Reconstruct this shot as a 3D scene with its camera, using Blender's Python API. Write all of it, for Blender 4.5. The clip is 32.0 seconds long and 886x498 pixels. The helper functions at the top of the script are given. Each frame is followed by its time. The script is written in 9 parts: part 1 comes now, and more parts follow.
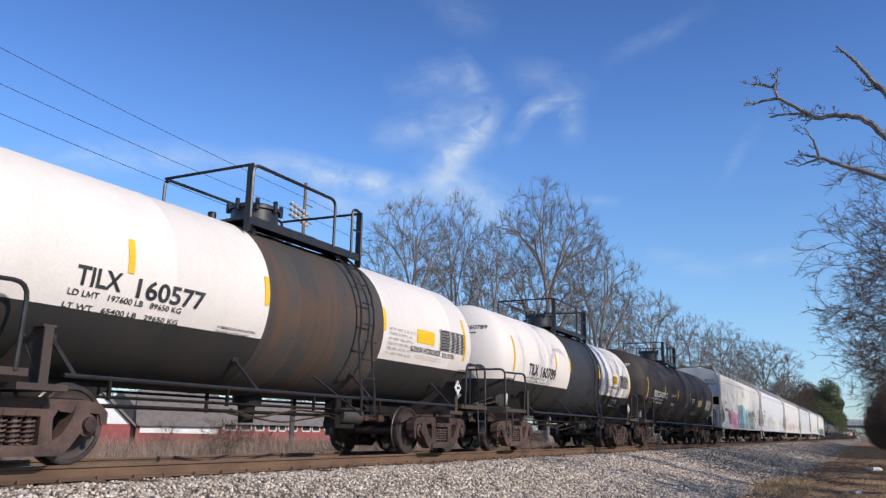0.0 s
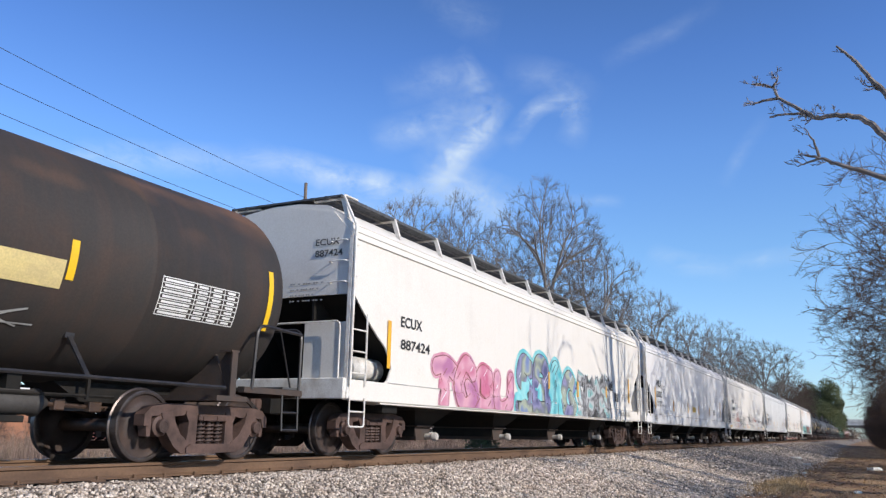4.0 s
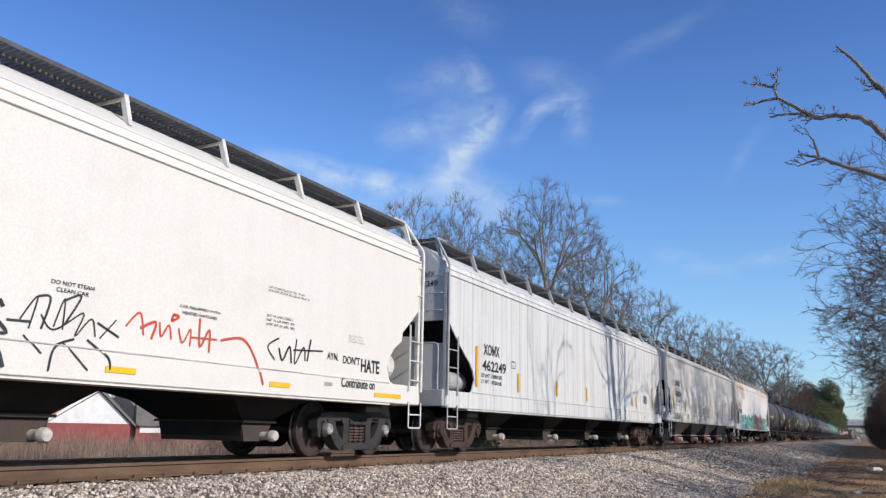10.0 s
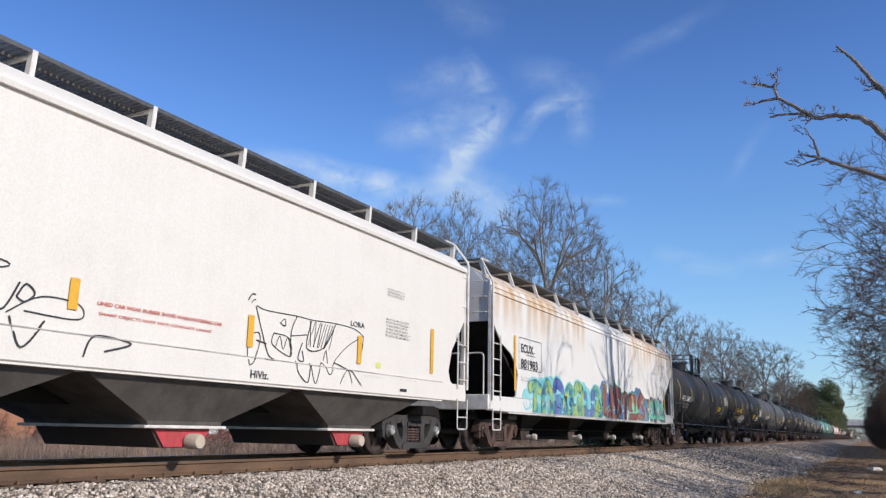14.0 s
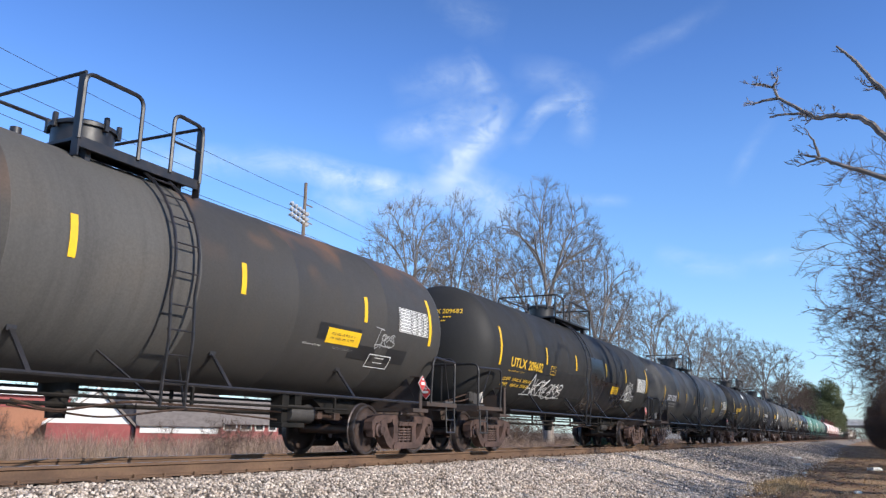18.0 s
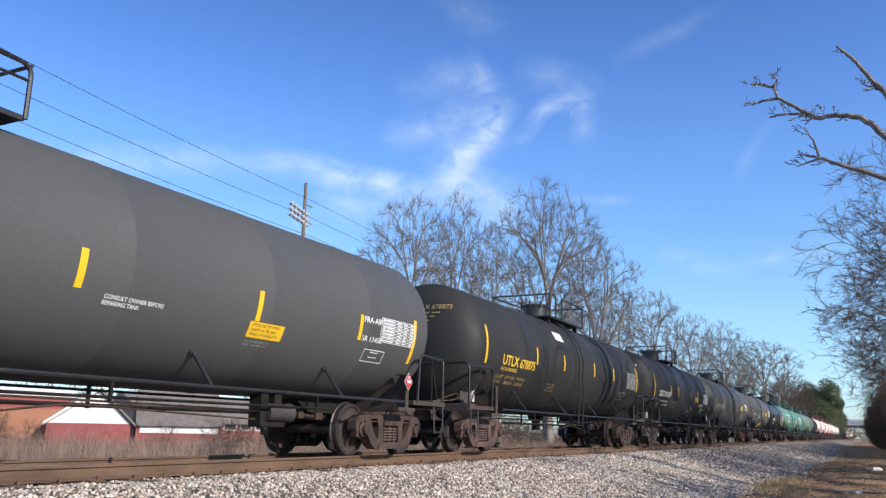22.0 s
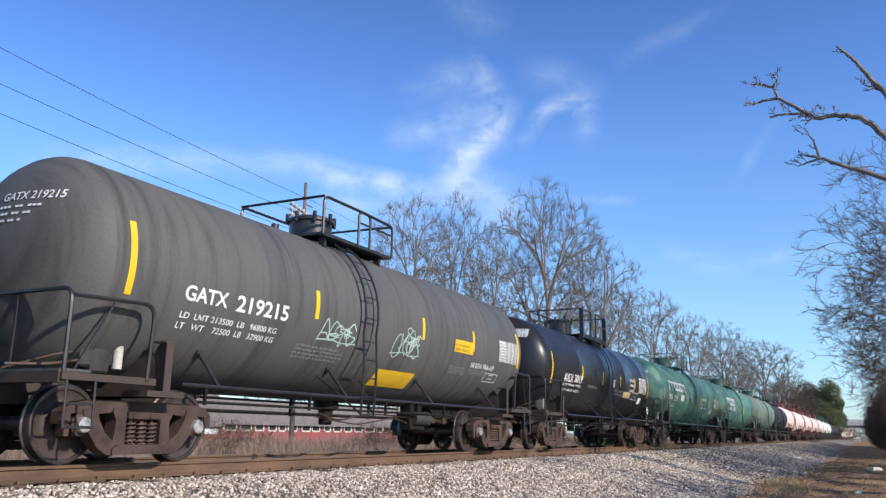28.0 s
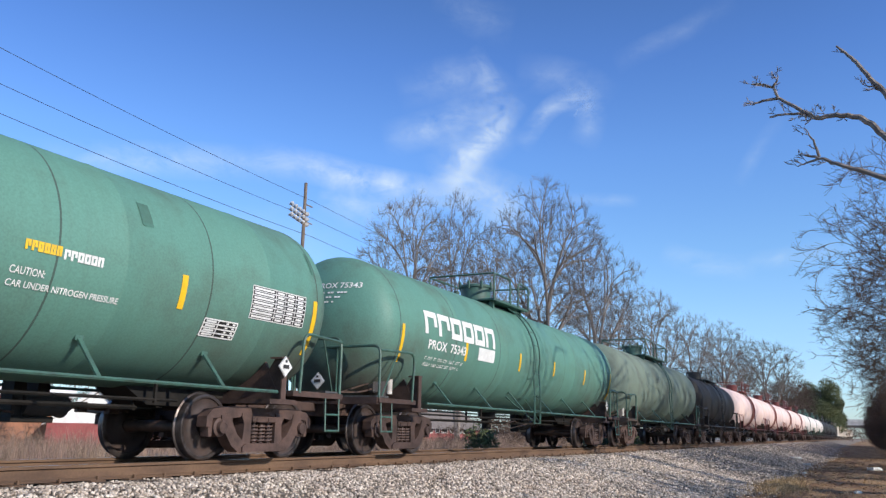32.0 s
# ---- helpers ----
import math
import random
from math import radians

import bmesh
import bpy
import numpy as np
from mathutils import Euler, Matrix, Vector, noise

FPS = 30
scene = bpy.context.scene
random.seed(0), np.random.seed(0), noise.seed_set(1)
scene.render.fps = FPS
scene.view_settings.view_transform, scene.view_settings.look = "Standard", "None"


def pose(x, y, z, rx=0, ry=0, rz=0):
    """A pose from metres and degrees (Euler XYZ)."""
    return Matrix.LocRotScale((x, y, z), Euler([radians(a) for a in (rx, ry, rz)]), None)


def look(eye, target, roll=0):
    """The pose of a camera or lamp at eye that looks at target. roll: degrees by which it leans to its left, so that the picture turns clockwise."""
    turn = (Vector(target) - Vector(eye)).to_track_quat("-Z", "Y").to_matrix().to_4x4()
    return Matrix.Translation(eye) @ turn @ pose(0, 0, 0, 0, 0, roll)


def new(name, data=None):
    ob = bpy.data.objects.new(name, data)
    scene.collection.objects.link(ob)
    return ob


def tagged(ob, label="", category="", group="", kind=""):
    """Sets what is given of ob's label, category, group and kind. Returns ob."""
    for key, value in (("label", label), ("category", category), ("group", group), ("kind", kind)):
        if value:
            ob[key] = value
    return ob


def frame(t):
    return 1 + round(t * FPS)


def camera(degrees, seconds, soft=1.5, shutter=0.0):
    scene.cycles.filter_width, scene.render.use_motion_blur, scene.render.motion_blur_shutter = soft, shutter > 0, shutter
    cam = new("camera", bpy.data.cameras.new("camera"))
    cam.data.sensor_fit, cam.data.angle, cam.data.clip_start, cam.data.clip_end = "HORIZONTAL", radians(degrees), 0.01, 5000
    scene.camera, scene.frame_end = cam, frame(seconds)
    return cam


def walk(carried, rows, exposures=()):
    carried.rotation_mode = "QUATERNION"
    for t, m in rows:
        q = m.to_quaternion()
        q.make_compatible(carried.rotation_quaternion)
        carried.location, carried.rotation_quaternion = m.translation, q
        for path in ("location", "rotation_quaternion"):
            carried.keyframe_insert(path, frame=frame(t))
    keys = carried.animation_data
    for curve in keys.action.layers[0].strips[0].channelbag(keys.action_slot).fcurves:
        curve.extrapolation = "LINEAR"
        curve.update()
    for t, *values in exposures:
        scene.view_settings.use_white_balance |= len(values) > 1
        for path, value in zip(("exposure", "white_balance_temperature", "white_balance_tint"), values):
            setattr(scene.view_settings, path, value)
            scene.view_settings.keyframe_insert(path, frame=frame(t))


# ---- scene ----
# The train runs along -x on a straight track; z = 0 is the top of the rails.
TRACK_Y = 9.02
EYE = (0.0, 0.0, 0.4715)
YAW, TILT, ROLL = radians(27.509), radians(12.688), 1.0864
AIM = (EYE[0] + math.cos(TILT) * math.cos(YAW), EYE[1] + math.cos(TILT) * math.sin(YAW), EYE[2] + math.sin(TILT))

cam = camera(57.64, 32.0, soft=1.35)
walk(cam, [(0.0, look(EYE, AIM, ROLL)), (32.0, look(EYE, AIM, ROLL))],
     exposures=[(0.0, -0.28), (1.0, -0.22), (2.0, -0.18), (3.0, -0.08), (5.5, -0.28), (11.0, -0.28), (14.0, -0.3), (16.0, -0.16), (18.5, 0.08), (23.0, 0.04), (29.5, 0.02), (32.0, -0.1)])


def run(t):
    """How far the train has rolled at t seconds."""
    def s(u):
        return 16 * (9.6856 * u + 0.05615 * u * u - 0.00183 * u ** 3)
    return s((t - 16) / 16) - s(-1)


# ---- light ----
SUN_EL, SUN_AZ = radians(28), radians(-11)
sky_world = bpy.data.worlds.new("daylight")
scene.world = sky_world
sky_world.use_nodes = True
wn = sky_world.node_tree.nodes
sky = wn.new("ShaderNodeTexSky")
sky.sky_type, sky.sun_disc = "NISHITA", False
sky.sun_elevation, sky.sun_rotation = SUN_EL, math.pi - SUN_AZ
sky.air_density, sky.dust_density, sky.ozone_density = 1.0, 0.4, 2.2
wl = sky_world.node_tree.links
vivid = wn.new("ShaderNodeMix")
vivid.data_type, vivid.blend_type = "RGBA", "MULTIPLY"
vivid.inputs[0].default_value = 1.0
wl.new(sky.outputs[0], vivid.inputs[6])
# clear winter air: pale and cyan near the horizon, deep blue overhead
height, up = wn.new("ShaderNodeTexCoord"), wn.new("ShaderNodeSeparateXYZ")
wl.new(height.outputs["Generated"], up.inputs[0])
air = wn.new("ShaderNodeValToRGB")
AIR = [(0.0, (0.45, 0.58, 0.80)), (0.07, (0.48, 0.61, 0.80)), (0.13, (0.515, 0.645, 0.80)), (0.22, (0.49, 0.65, 0.83)), (0.33, (0.448, 0.625, 0.89)), (0.434, (0.365, 0.53, 0.83)), (0.62, (0.27, 0.39, 0.58)), (1.0, (0.17, 0.25, 0.38))]
while len(air.color_ramp.elements) < len(AIR):
    air.color_ramp.elements.new(0.5)
for stop, (at, tone) in zip(air.color_ramp.elements, AIR):
    stop.position, stop.color = at, (*tone, 1.0)
wl.new(up.outputs[2], air.inputs[0])
wl.new(air.outputs[0], vivid.inputs[7])
wl.new(vivid.outputs[2], wn["Background"].inputs[0])
wn["Background"].inputs[1].default_value = 0.264

sun = new("sun", bpy.data.lights.new("sun", "SUN"))
sun.data.energy, sun.data.angle, sun.data.color = 5.0, radians(0.53), (1.0, 0.915, 0.81)
TO_SUN = Vector((math.sin(SUN_AZ) * math.cos(SUN_EL), -math.cos(SUN_AZ) * math.cos(SUN_EL), math.sin(SUN_EL)))
sun.matrix_world = look(TO_SUN * 60, (0, 0, 0))


# ---- materials ----
def node_mat(name):
    m = bpy.data.materials.new(name)
    m.use_nodes = True
    return m, m.node_tree.nodes, m.node_tree.links, m.node_tree.nodes["Principled BSDF"]


def noise_node(n, l, scale, detail=4.0, stretch=None, coord="Object", rough=0.6):
    tc = n.new("ShaderNodeTexCoord")
    tex = n.new("ShaderNodeTexNoise")
    tex.inputs["Scale"].default_value = scale
    tex.inputs["Detail"].default_value = detail
    tex.inputs["Roughness"].default_value = rough
    if stretch:
        mp = n.new("ShaderNodeMapping")
        mp.inputs["Scale"].default_value = stretch
        l.new(tc.outputs[coord], mp.inputs[0])
        l.new(mp.outputs[0], tex.inputs["Vector"])
    else:
        l.new(tc.outputs[coord], tex.inputs["Vector"])
    return tex


def ramp(n, l, src, lo, hi, a=0.0, b=1.0):
    r = n.new("ShaderNodeMapRange")
    r.inputs[1].default_value, r.inputs[2].default_value = lo, hi
    r.inputs[3].default_value, r.inputs[4].default_value = a, b
    l.new(src, r.inputs[0])
    return r.outputs[0]


def mixcol(n, l, fac, a, b, mode="MIX"):
    m = n.new("ShaderNodeMix")
    m.data_type, m.blend_type = "RGBA", mode
    for sock, v in ((m.inputs[0], fac), (m.inputs[6], a), (m.inputs[7], b)):
        if isinstance(v, (int, float)):
            sock.default_value = v
        elif isinstance(v, tuple):
            sock.default_value = (*v, 1.0) if len(v) == 3 else v
        else:
            l.new(v, sock)
    return m.outputs[2]


def add_bump(n, l, p, src, strength, dist=0.01):
    b = n.new("ShaderNodeBump")
    b.inputs["Strength"].default_value, b.inputs["Distance"].default_value = strength, dist
    l.new(src, b.inputs["Height"])
    l.new(b.outputs[0], p.inputs["Normal"])


def surface(name, col, col2=None, rough=0.6, metal=0.0, scale=6.0, lo=0.4, hi=0.7, bump=0.15, dist=0.01, stretch=None,
            coord="Object", vary=0.0, fine=0.12):
    """A base colour broken by broad stains (col2) and fine grain."""
    m, n, l, p = node_mat(name)
    big = noise_node(n, l, scale, 5, stretch, coord)
    small = noise_node(n, l, scale * 11, 3, None, coord)
    c = mixcol(n, l, ramp(n, l, big.outputs[0], lo, hi), col, col2 or tuple(x * 0.7 for x in col))
    g = ramp(n, l, small.outputs[0], 0.3, 0.7, 1 - fine, 1 + fine)
    hs = n.new("ShaderNodeHueSaturation")
    l.new(c, hs.inputs["Color"])
    if vary:
        oi = n.new("ShaderNodeObjectInfo")
        v = ramp(n, l, oi.outputs["Random"], 0, 1, 1 - vary, 1 + vary)
        mu = n.new("ShaderNodeMath")
        mu.operation = "MULTIPLY"
        l.new(g, mu.inputs[0]), l.new(v, mu.inputs[1])
        g = mu.outputs[0]
    l.new(g, hs.inputs["Value"])
    l.new(hs.outputs[0], p.inputs["Base Color"])
    l.new(ramp(n, l, big.outputs[0], 0.3, 0.7, rough - 0.08, min(1.0, rough + 0.1)), p.inputs["Roughness"])
    p.inputs["Metallic"].default_value = metal
    if bump:
        add_bump(n, l, p, small.outputs[0], bump, dist)
    return m


def car_paint(name, col, dirt=(0.10, 0.075, 0.055), amount=0.35, rough=0.45, streak=0.3, streak_col=None, rust_top=0.0, runs=(1.7, 0.5, 0.7), rust_from=0.0, streak_size=(5.0, 0.6, 0.22), wave=0.0, spray_from=0.0, seams=0.0):
    """Railcar paint: vertical run-off streaks, blotchy road dirt, optional rust running from the top edge down."""
    m, n, l, p = node_mat(name)
    tc = n.new("ShaderNodeTexCoord")
    st = noise_node(n, l, 1.0, 4, streak_size)
    st.inputs["Distortion"].default_value = wave
    bl = noise_node(n, l, 0.9, 6)
    gr = noise_node(n, l, 35, 3)
    c = mixcol(n, l, ramp(n, l, st.outputs[0], 0.48, 0.75, 0, streak), col, streak_col or tuple(x * 0.6 + y * 0.4 for x, y in zip(col, dirt)))
    c = mixcol(n, l, ramp(n, l, bl.outputs[0], 0.5, 0.8, 0, amount), c, dirt)
    xyz = n.new("ShaderNodeSeparateXYZ")
    l.new(tc.outputs["Object"], xyz.inputs[0])
    if rust_top:
        run_off = noise_node(n, l, 1.0, 2, runs)
        edge = n.new("ShaderNodeMath")
        edge.operation = "MULTIPLY"
        l.new(ramp(n, l, xyz.outputs[2], 2.75 if rust_from else 2.6, 3.75 if rust_from else 3.4, 0, 1), edge.inputs[0])
        teeth = n.new("ShaderNodeTexWave")
        teeth.wave_profile = "SIN"
        teeth.inputs["Scale"].default_value = 0.62
        teeth.inputs["Distortion"].default_value = 1.2
        teeth.inputs["Detail"].default_value = 1.0
        l.new(tc.outputs["Object"], teeth.inputs["Vector"])
        both = n.new("ShaderNodeMath")
        both.operation = "MULTIPLY_ADD"
        l.new(teeth.outputs["Fac"], both.inputs[0])
        both.inputs[1].default_value = 0.24 if rust_from else 0.0
        l.new(run_off.outputs[0], both.inputs[2])
        l.new(ramp(n, l, both.outputs[0], 0.46, 0.80, 0, rust_top) if rust_from else ramp(n, l, both.outputs[0], 0.50, 0.66, 0, rust_top), edge.inputs[1])
        if rust_from:
            away = n.new("ShaderNodeMath")
            away.operation = "ABSOLUTE"
            l.new(xyz.outputs[0], away.inputs[0])
            bound = n.new("ShaderNodeMath")
            bound.operation = "MULTIPLY"
            l.new(edge.outputs[0], bound.inputs[0])
            l.new(ramp(n, l, away.outputs[0], rust_from, rust_from + 0.4, 0, 1), bound.inputs[1])
            edge = bound
        c = mixcol(n, l, edge.outputs[0], c, (0.52, 0.31, 0.13) if rust_from else (0.20, 0.10, 0.055))
    if spray_from:
        # brown wheel spray thrown up over the trucks
        along, low, soot = n.new("ShaderNodeMath"), n.new("ShaderNodeMath"), n.new("ShaderNodeMath")
        along.operation, low.operation, soot.operation = "ABSOLUTE", "ADD", "MULTIPLY"
        l.new(xyz.outputs[0], along.inputs[0])
        l.new(ramp(n, l, xyz.outputs[2], 2.7, 1.2, 0, 0.8), low.inputs[0])
        l.new(ramp(n, l, bl.outputs[0], 0.35, 0.7, -0.15, 0.35), low.inputs[1])
        l.new(low.outputs[0], soot.inputs[0])
        l.new(ramp(n, l, along.outputs[0], spray_from - 3.2, spray_from + 0.6, 0.12, 0.95), soot.inputs[1])
        c = mixcol(n, l, soot.outputs[0], c, (0.075, 0.048, 0.038))
    if seams:
        # soot caught along the welded ring seams
        ring, line = n.new("ShaderNodeMath"), n.new("ShaderNodeMath")
        ring.operation, line.operation = "PINGPONG", "LESS_THAN"
        ring.inputs[1].default_value = seams / 2
        l.new(xyz.outputs[0], ring.inputs[0])
        l.new(ring.outputs[0], line.inputs[0])
        line.inputs[1].default_value = 0.014
        c = mixcol(n, l, ramp(n, l, line.outputs[0], 0, 1, 0, 0.75), c, (0.04, 0.045, 0.04))
    c = mixcol(n, l, 0.18, c, mixcol(n, l, ramp(n, l, gr.outputs[0], 0.35, 0.65), (0.25, 0.25, 0.25), (0.75, 0.75, 0.75)), "OVERLAY")
    l.new(c, p.inputs["Base Color"])
    l.new(ramp(n, l, bl.outputs[0], 0.3, 0.7, rough, min(1, rough + 0.25)), p.inputs["Roughness"])
    p.inputs["Specular IOR Level"].default_value = 0.32
    add_bump(n, l, p, bl.outputs[0], 0.08, 0.02)
    return m


STEEL_DIRTY = surface("rail_rust", (0.155, 0.09, 0.052), (0.09, 0.053, 0.034), 0.8, 0.0, 3, coord="Object", stretch=(0.3, 1, 1))
RAIL_TOP = surface("rail_head_polished", (0.30, 0.27, 0.25), (0.16, 0.12, 0.10), 0.35, 0.8, 4, bump=0.03)
FRAME_RUST = surface("truck_rust_brown", (0.088, 0.052, 0.042), (0.032, 0.019, 0.016), 0.7, 0.0, 3.0, bump=0.3, vary=0.3)
FRAME_GREY = surface("truck_grey", (0.048, 0.044, 0.042), (0.026, 0.023, 0.022), 0.7, 0.0, 3.0, bump=0.3, vary=0.2)
# black underframe paint, taken darker to hold the deep shade below the cars
UNDER_SHADE_BLACK = surface("shaded_underframe_black", (0.014, 0.0135, 0.013), (0.028, 0.024, 0.021), 0.65, 0.0, 3.0, bump=0.1)
UNDER_SHADE_BLACK.node_tree.nodes["Principled BSDF"].inputs["Specular IOR Level"].default_value = 0.15
# pale bay paint turned dark grey, with the shade under the sill in its colour
BAY_SHADE_GREY = surface("shaded_hopper_bay", (0.085, 0.074, 0.068), (0.05, 0.044, 0.04), 0.7, 0.0, 2.5, bump=0.1)
GATE_DARK = surface("grimy_gate_iron", (0.048, 0.037, 0.032), (0.075, 0.048, 0.037), 0.8, 0.0, 4.0, bump=0.2)
# grime plus the soft shade line above the sill, both as colour
JOINT_SHADE_GRIME = surface("shaded_grimy_seam", (0.52, 0.50, 0.48), (0.24, 0.23, 0.22), 0.8, 0.0, 1.2, bump=0.1)
WHEEL_PLATE = surface("wheel_plate", (0.060, 0.040, 0.034), (0.028, 0.019, 0.017), 0.55, 0.0, 4.0, bump=0.2)
WHEEL_RIM = surface("wheel_rim", (0.12, 0.10, 0.095), (0.05, 0.038, 0.034), 0.38, 0.7, 6.0, bump=0.05)
AXLE = surface("axle_steel", (0.10, 0.062, 0.045), (0.05, 0.032, 0.026), 0.5, 0.3, 5.0, bump=0.1)
BLACK_PAINT = surface("gloss_black_fitting", (0.018, 0.018, 0.02), (0.035, 0.03, 0.03), 0.4, 0.0, 6.0, bump=0.05)
WHITE_FITTING = surface("white_fitting", (0.72, 0.70, 0.66), (0.5, 0.45, 0.4), 0.5, 0.0, 4.0, bump=0.05)
GREY_FITTING = surface("grey_fitting", (0.42, 0.43, 0.44), (0.3, 0.29, 0.28), 0.5, 0.0, 4.0, bump=0.05)
CAP_SILVER = surface("bearing_cap_silver", (0.55, 0.55, 0.54), (0.18, 0.16, 0.15), 0.4, 0.5, 12.0, bump=0.1)
CAP_PALE = surface("scuffed_pale_cap", (0.55, 0.52, 0.48), (0.30, 0.27, 0.24), 0.6, 0.0, 9.0, bump=0.1)
STRIPE = surface("yellow_reflective", (0.80, 0.50, 0.02), (0.72, 0.42, 0.02), 0.4, 0.0, 3.0, bump=0.0, fine=0.05)
STRIPE_OLD = surface("faded_orange_reflective", (0.74, 0.40, 0.03), (0.6, 0.32, 0.05), 0.5, 0.0, 3.0, bump=0.0, fine=0.05)
INK_BLACK = surface("black_lettering", (0.025, 0.025, 0.027), (0.05, 0.05, 0.05), 0.5, 0.0, 4.0, bump=0.0)
INK_WHITE = surface("white_lettering", (0.78, 0.78, 0.76), (0.6, 0.6, 0.58), 0.5, 0.0, 4.0, bump=0.0)
INK_YELLOW = surface("yellow_lettering", (0.80, 0.50, 0.03), (0.6, 0.38, 0.05), 0.5, 0.0, 4.0, bump=0.0)
INK_GREY = surface("worn_grey_lettering", (0.36, 0.36, 0.35), (0.22, 0.22, 0.22), 0.6, 0.0, 4.0, bump=0.0)
INK_LIME = surface("lime_chalk_mark", (0.62, 0.66, 0.14), (0.55, 0.6, 0.3), 0.7, 0.0, 9.0, bump=0.0)
TAG_RED = surface("red_spray_paint", (0.55, 0.07, 0.04), (0.45, 0.10, 0.06), 0.5, 0.0, 4.0, bump=0.0)
TAG_PINK = surface("thin_red_spray_paint", (0.60, 0.22, 0.20), (0.66, 0.36, 0.34), 0.6, 0.0, 5.0, bump=0.0)
INK_TAN = surface("dull_yellow_lettering", (0.38, 0.28, 0.10), (0.25, 0.18, 0.08), 0.6, 0.0, 4.0, bump=0.0)
INK_GREEN = surface("pale_green_spray_paint", (0.42, 0.55, 0.48), (0.3, 0.4, 0.36), 0.6, 0.0, 4.0, bump=0.0)
LABEL_TAN = surface("pale_yellow_label", (0.62, 0.50, 0.22), (0.5, 0.4, 0.2), 0.5, 0.0, 4.0, bump=0.0)
PATCH_BLACK = surface("repainted_black_patch", (0.016, 0.016, 0.017), (0.025, 0.025, 0.026), 0.5, 0.0, 2.0, bump=0.0)
PATCH_GLOSS = surface("glossy_black_repaint", (0.010, 0.010, 0.012), (0.022, 0.021, 0.022), 0.28, 0.0, 0.8, bump=0.05)
PATCH_DULL = surface("dull_green_patch", (0.06, 0.16, 0.12), (0.05, 0.11, 0.085), 0.6, 0.0, 2.0, bump=0.0)
SIGN_RED = surface("placard_red", (0.6, 0.04, 0.04), (0.45, 0.04, 0.04), 0.4, 0.0, 4.0, bump=0.0)
GRATE = surface("galvanised_grating", (0.12, 0.12, 0.12), (0.07, 0.07, 0.07), 0.5, 0.4, 10.0, bump=0.1)


# ---- mesh helpers ----
def obj(name, verts, faces, mats, slots=None, smooth=False):
    me = bpy.data.meshes.new(name)
    me.from_pydata([tuple(v) for v in verts], [], faces)
    for m in (mats if isinstance(mats, (list, tuple)) else [mats]):
        me.materials.append(m)
    if slots:
        me.polygons.foreach_set("material_index", slots)
    if smooth:
        me.polygons.foreach_set("use_smooth", [True] * len(me.polygons))
    me.update()
    return me


def part(name, mesh, parent, label="", at=None):
    """Links a mesh as one object under a thing or a part."""
    ob = new(name, mesh)
    ob.parent = parent
    if at is not None:
        ob.matrix_parent_inverse = at
    if label:
        tagged(ob, label)
    return ob


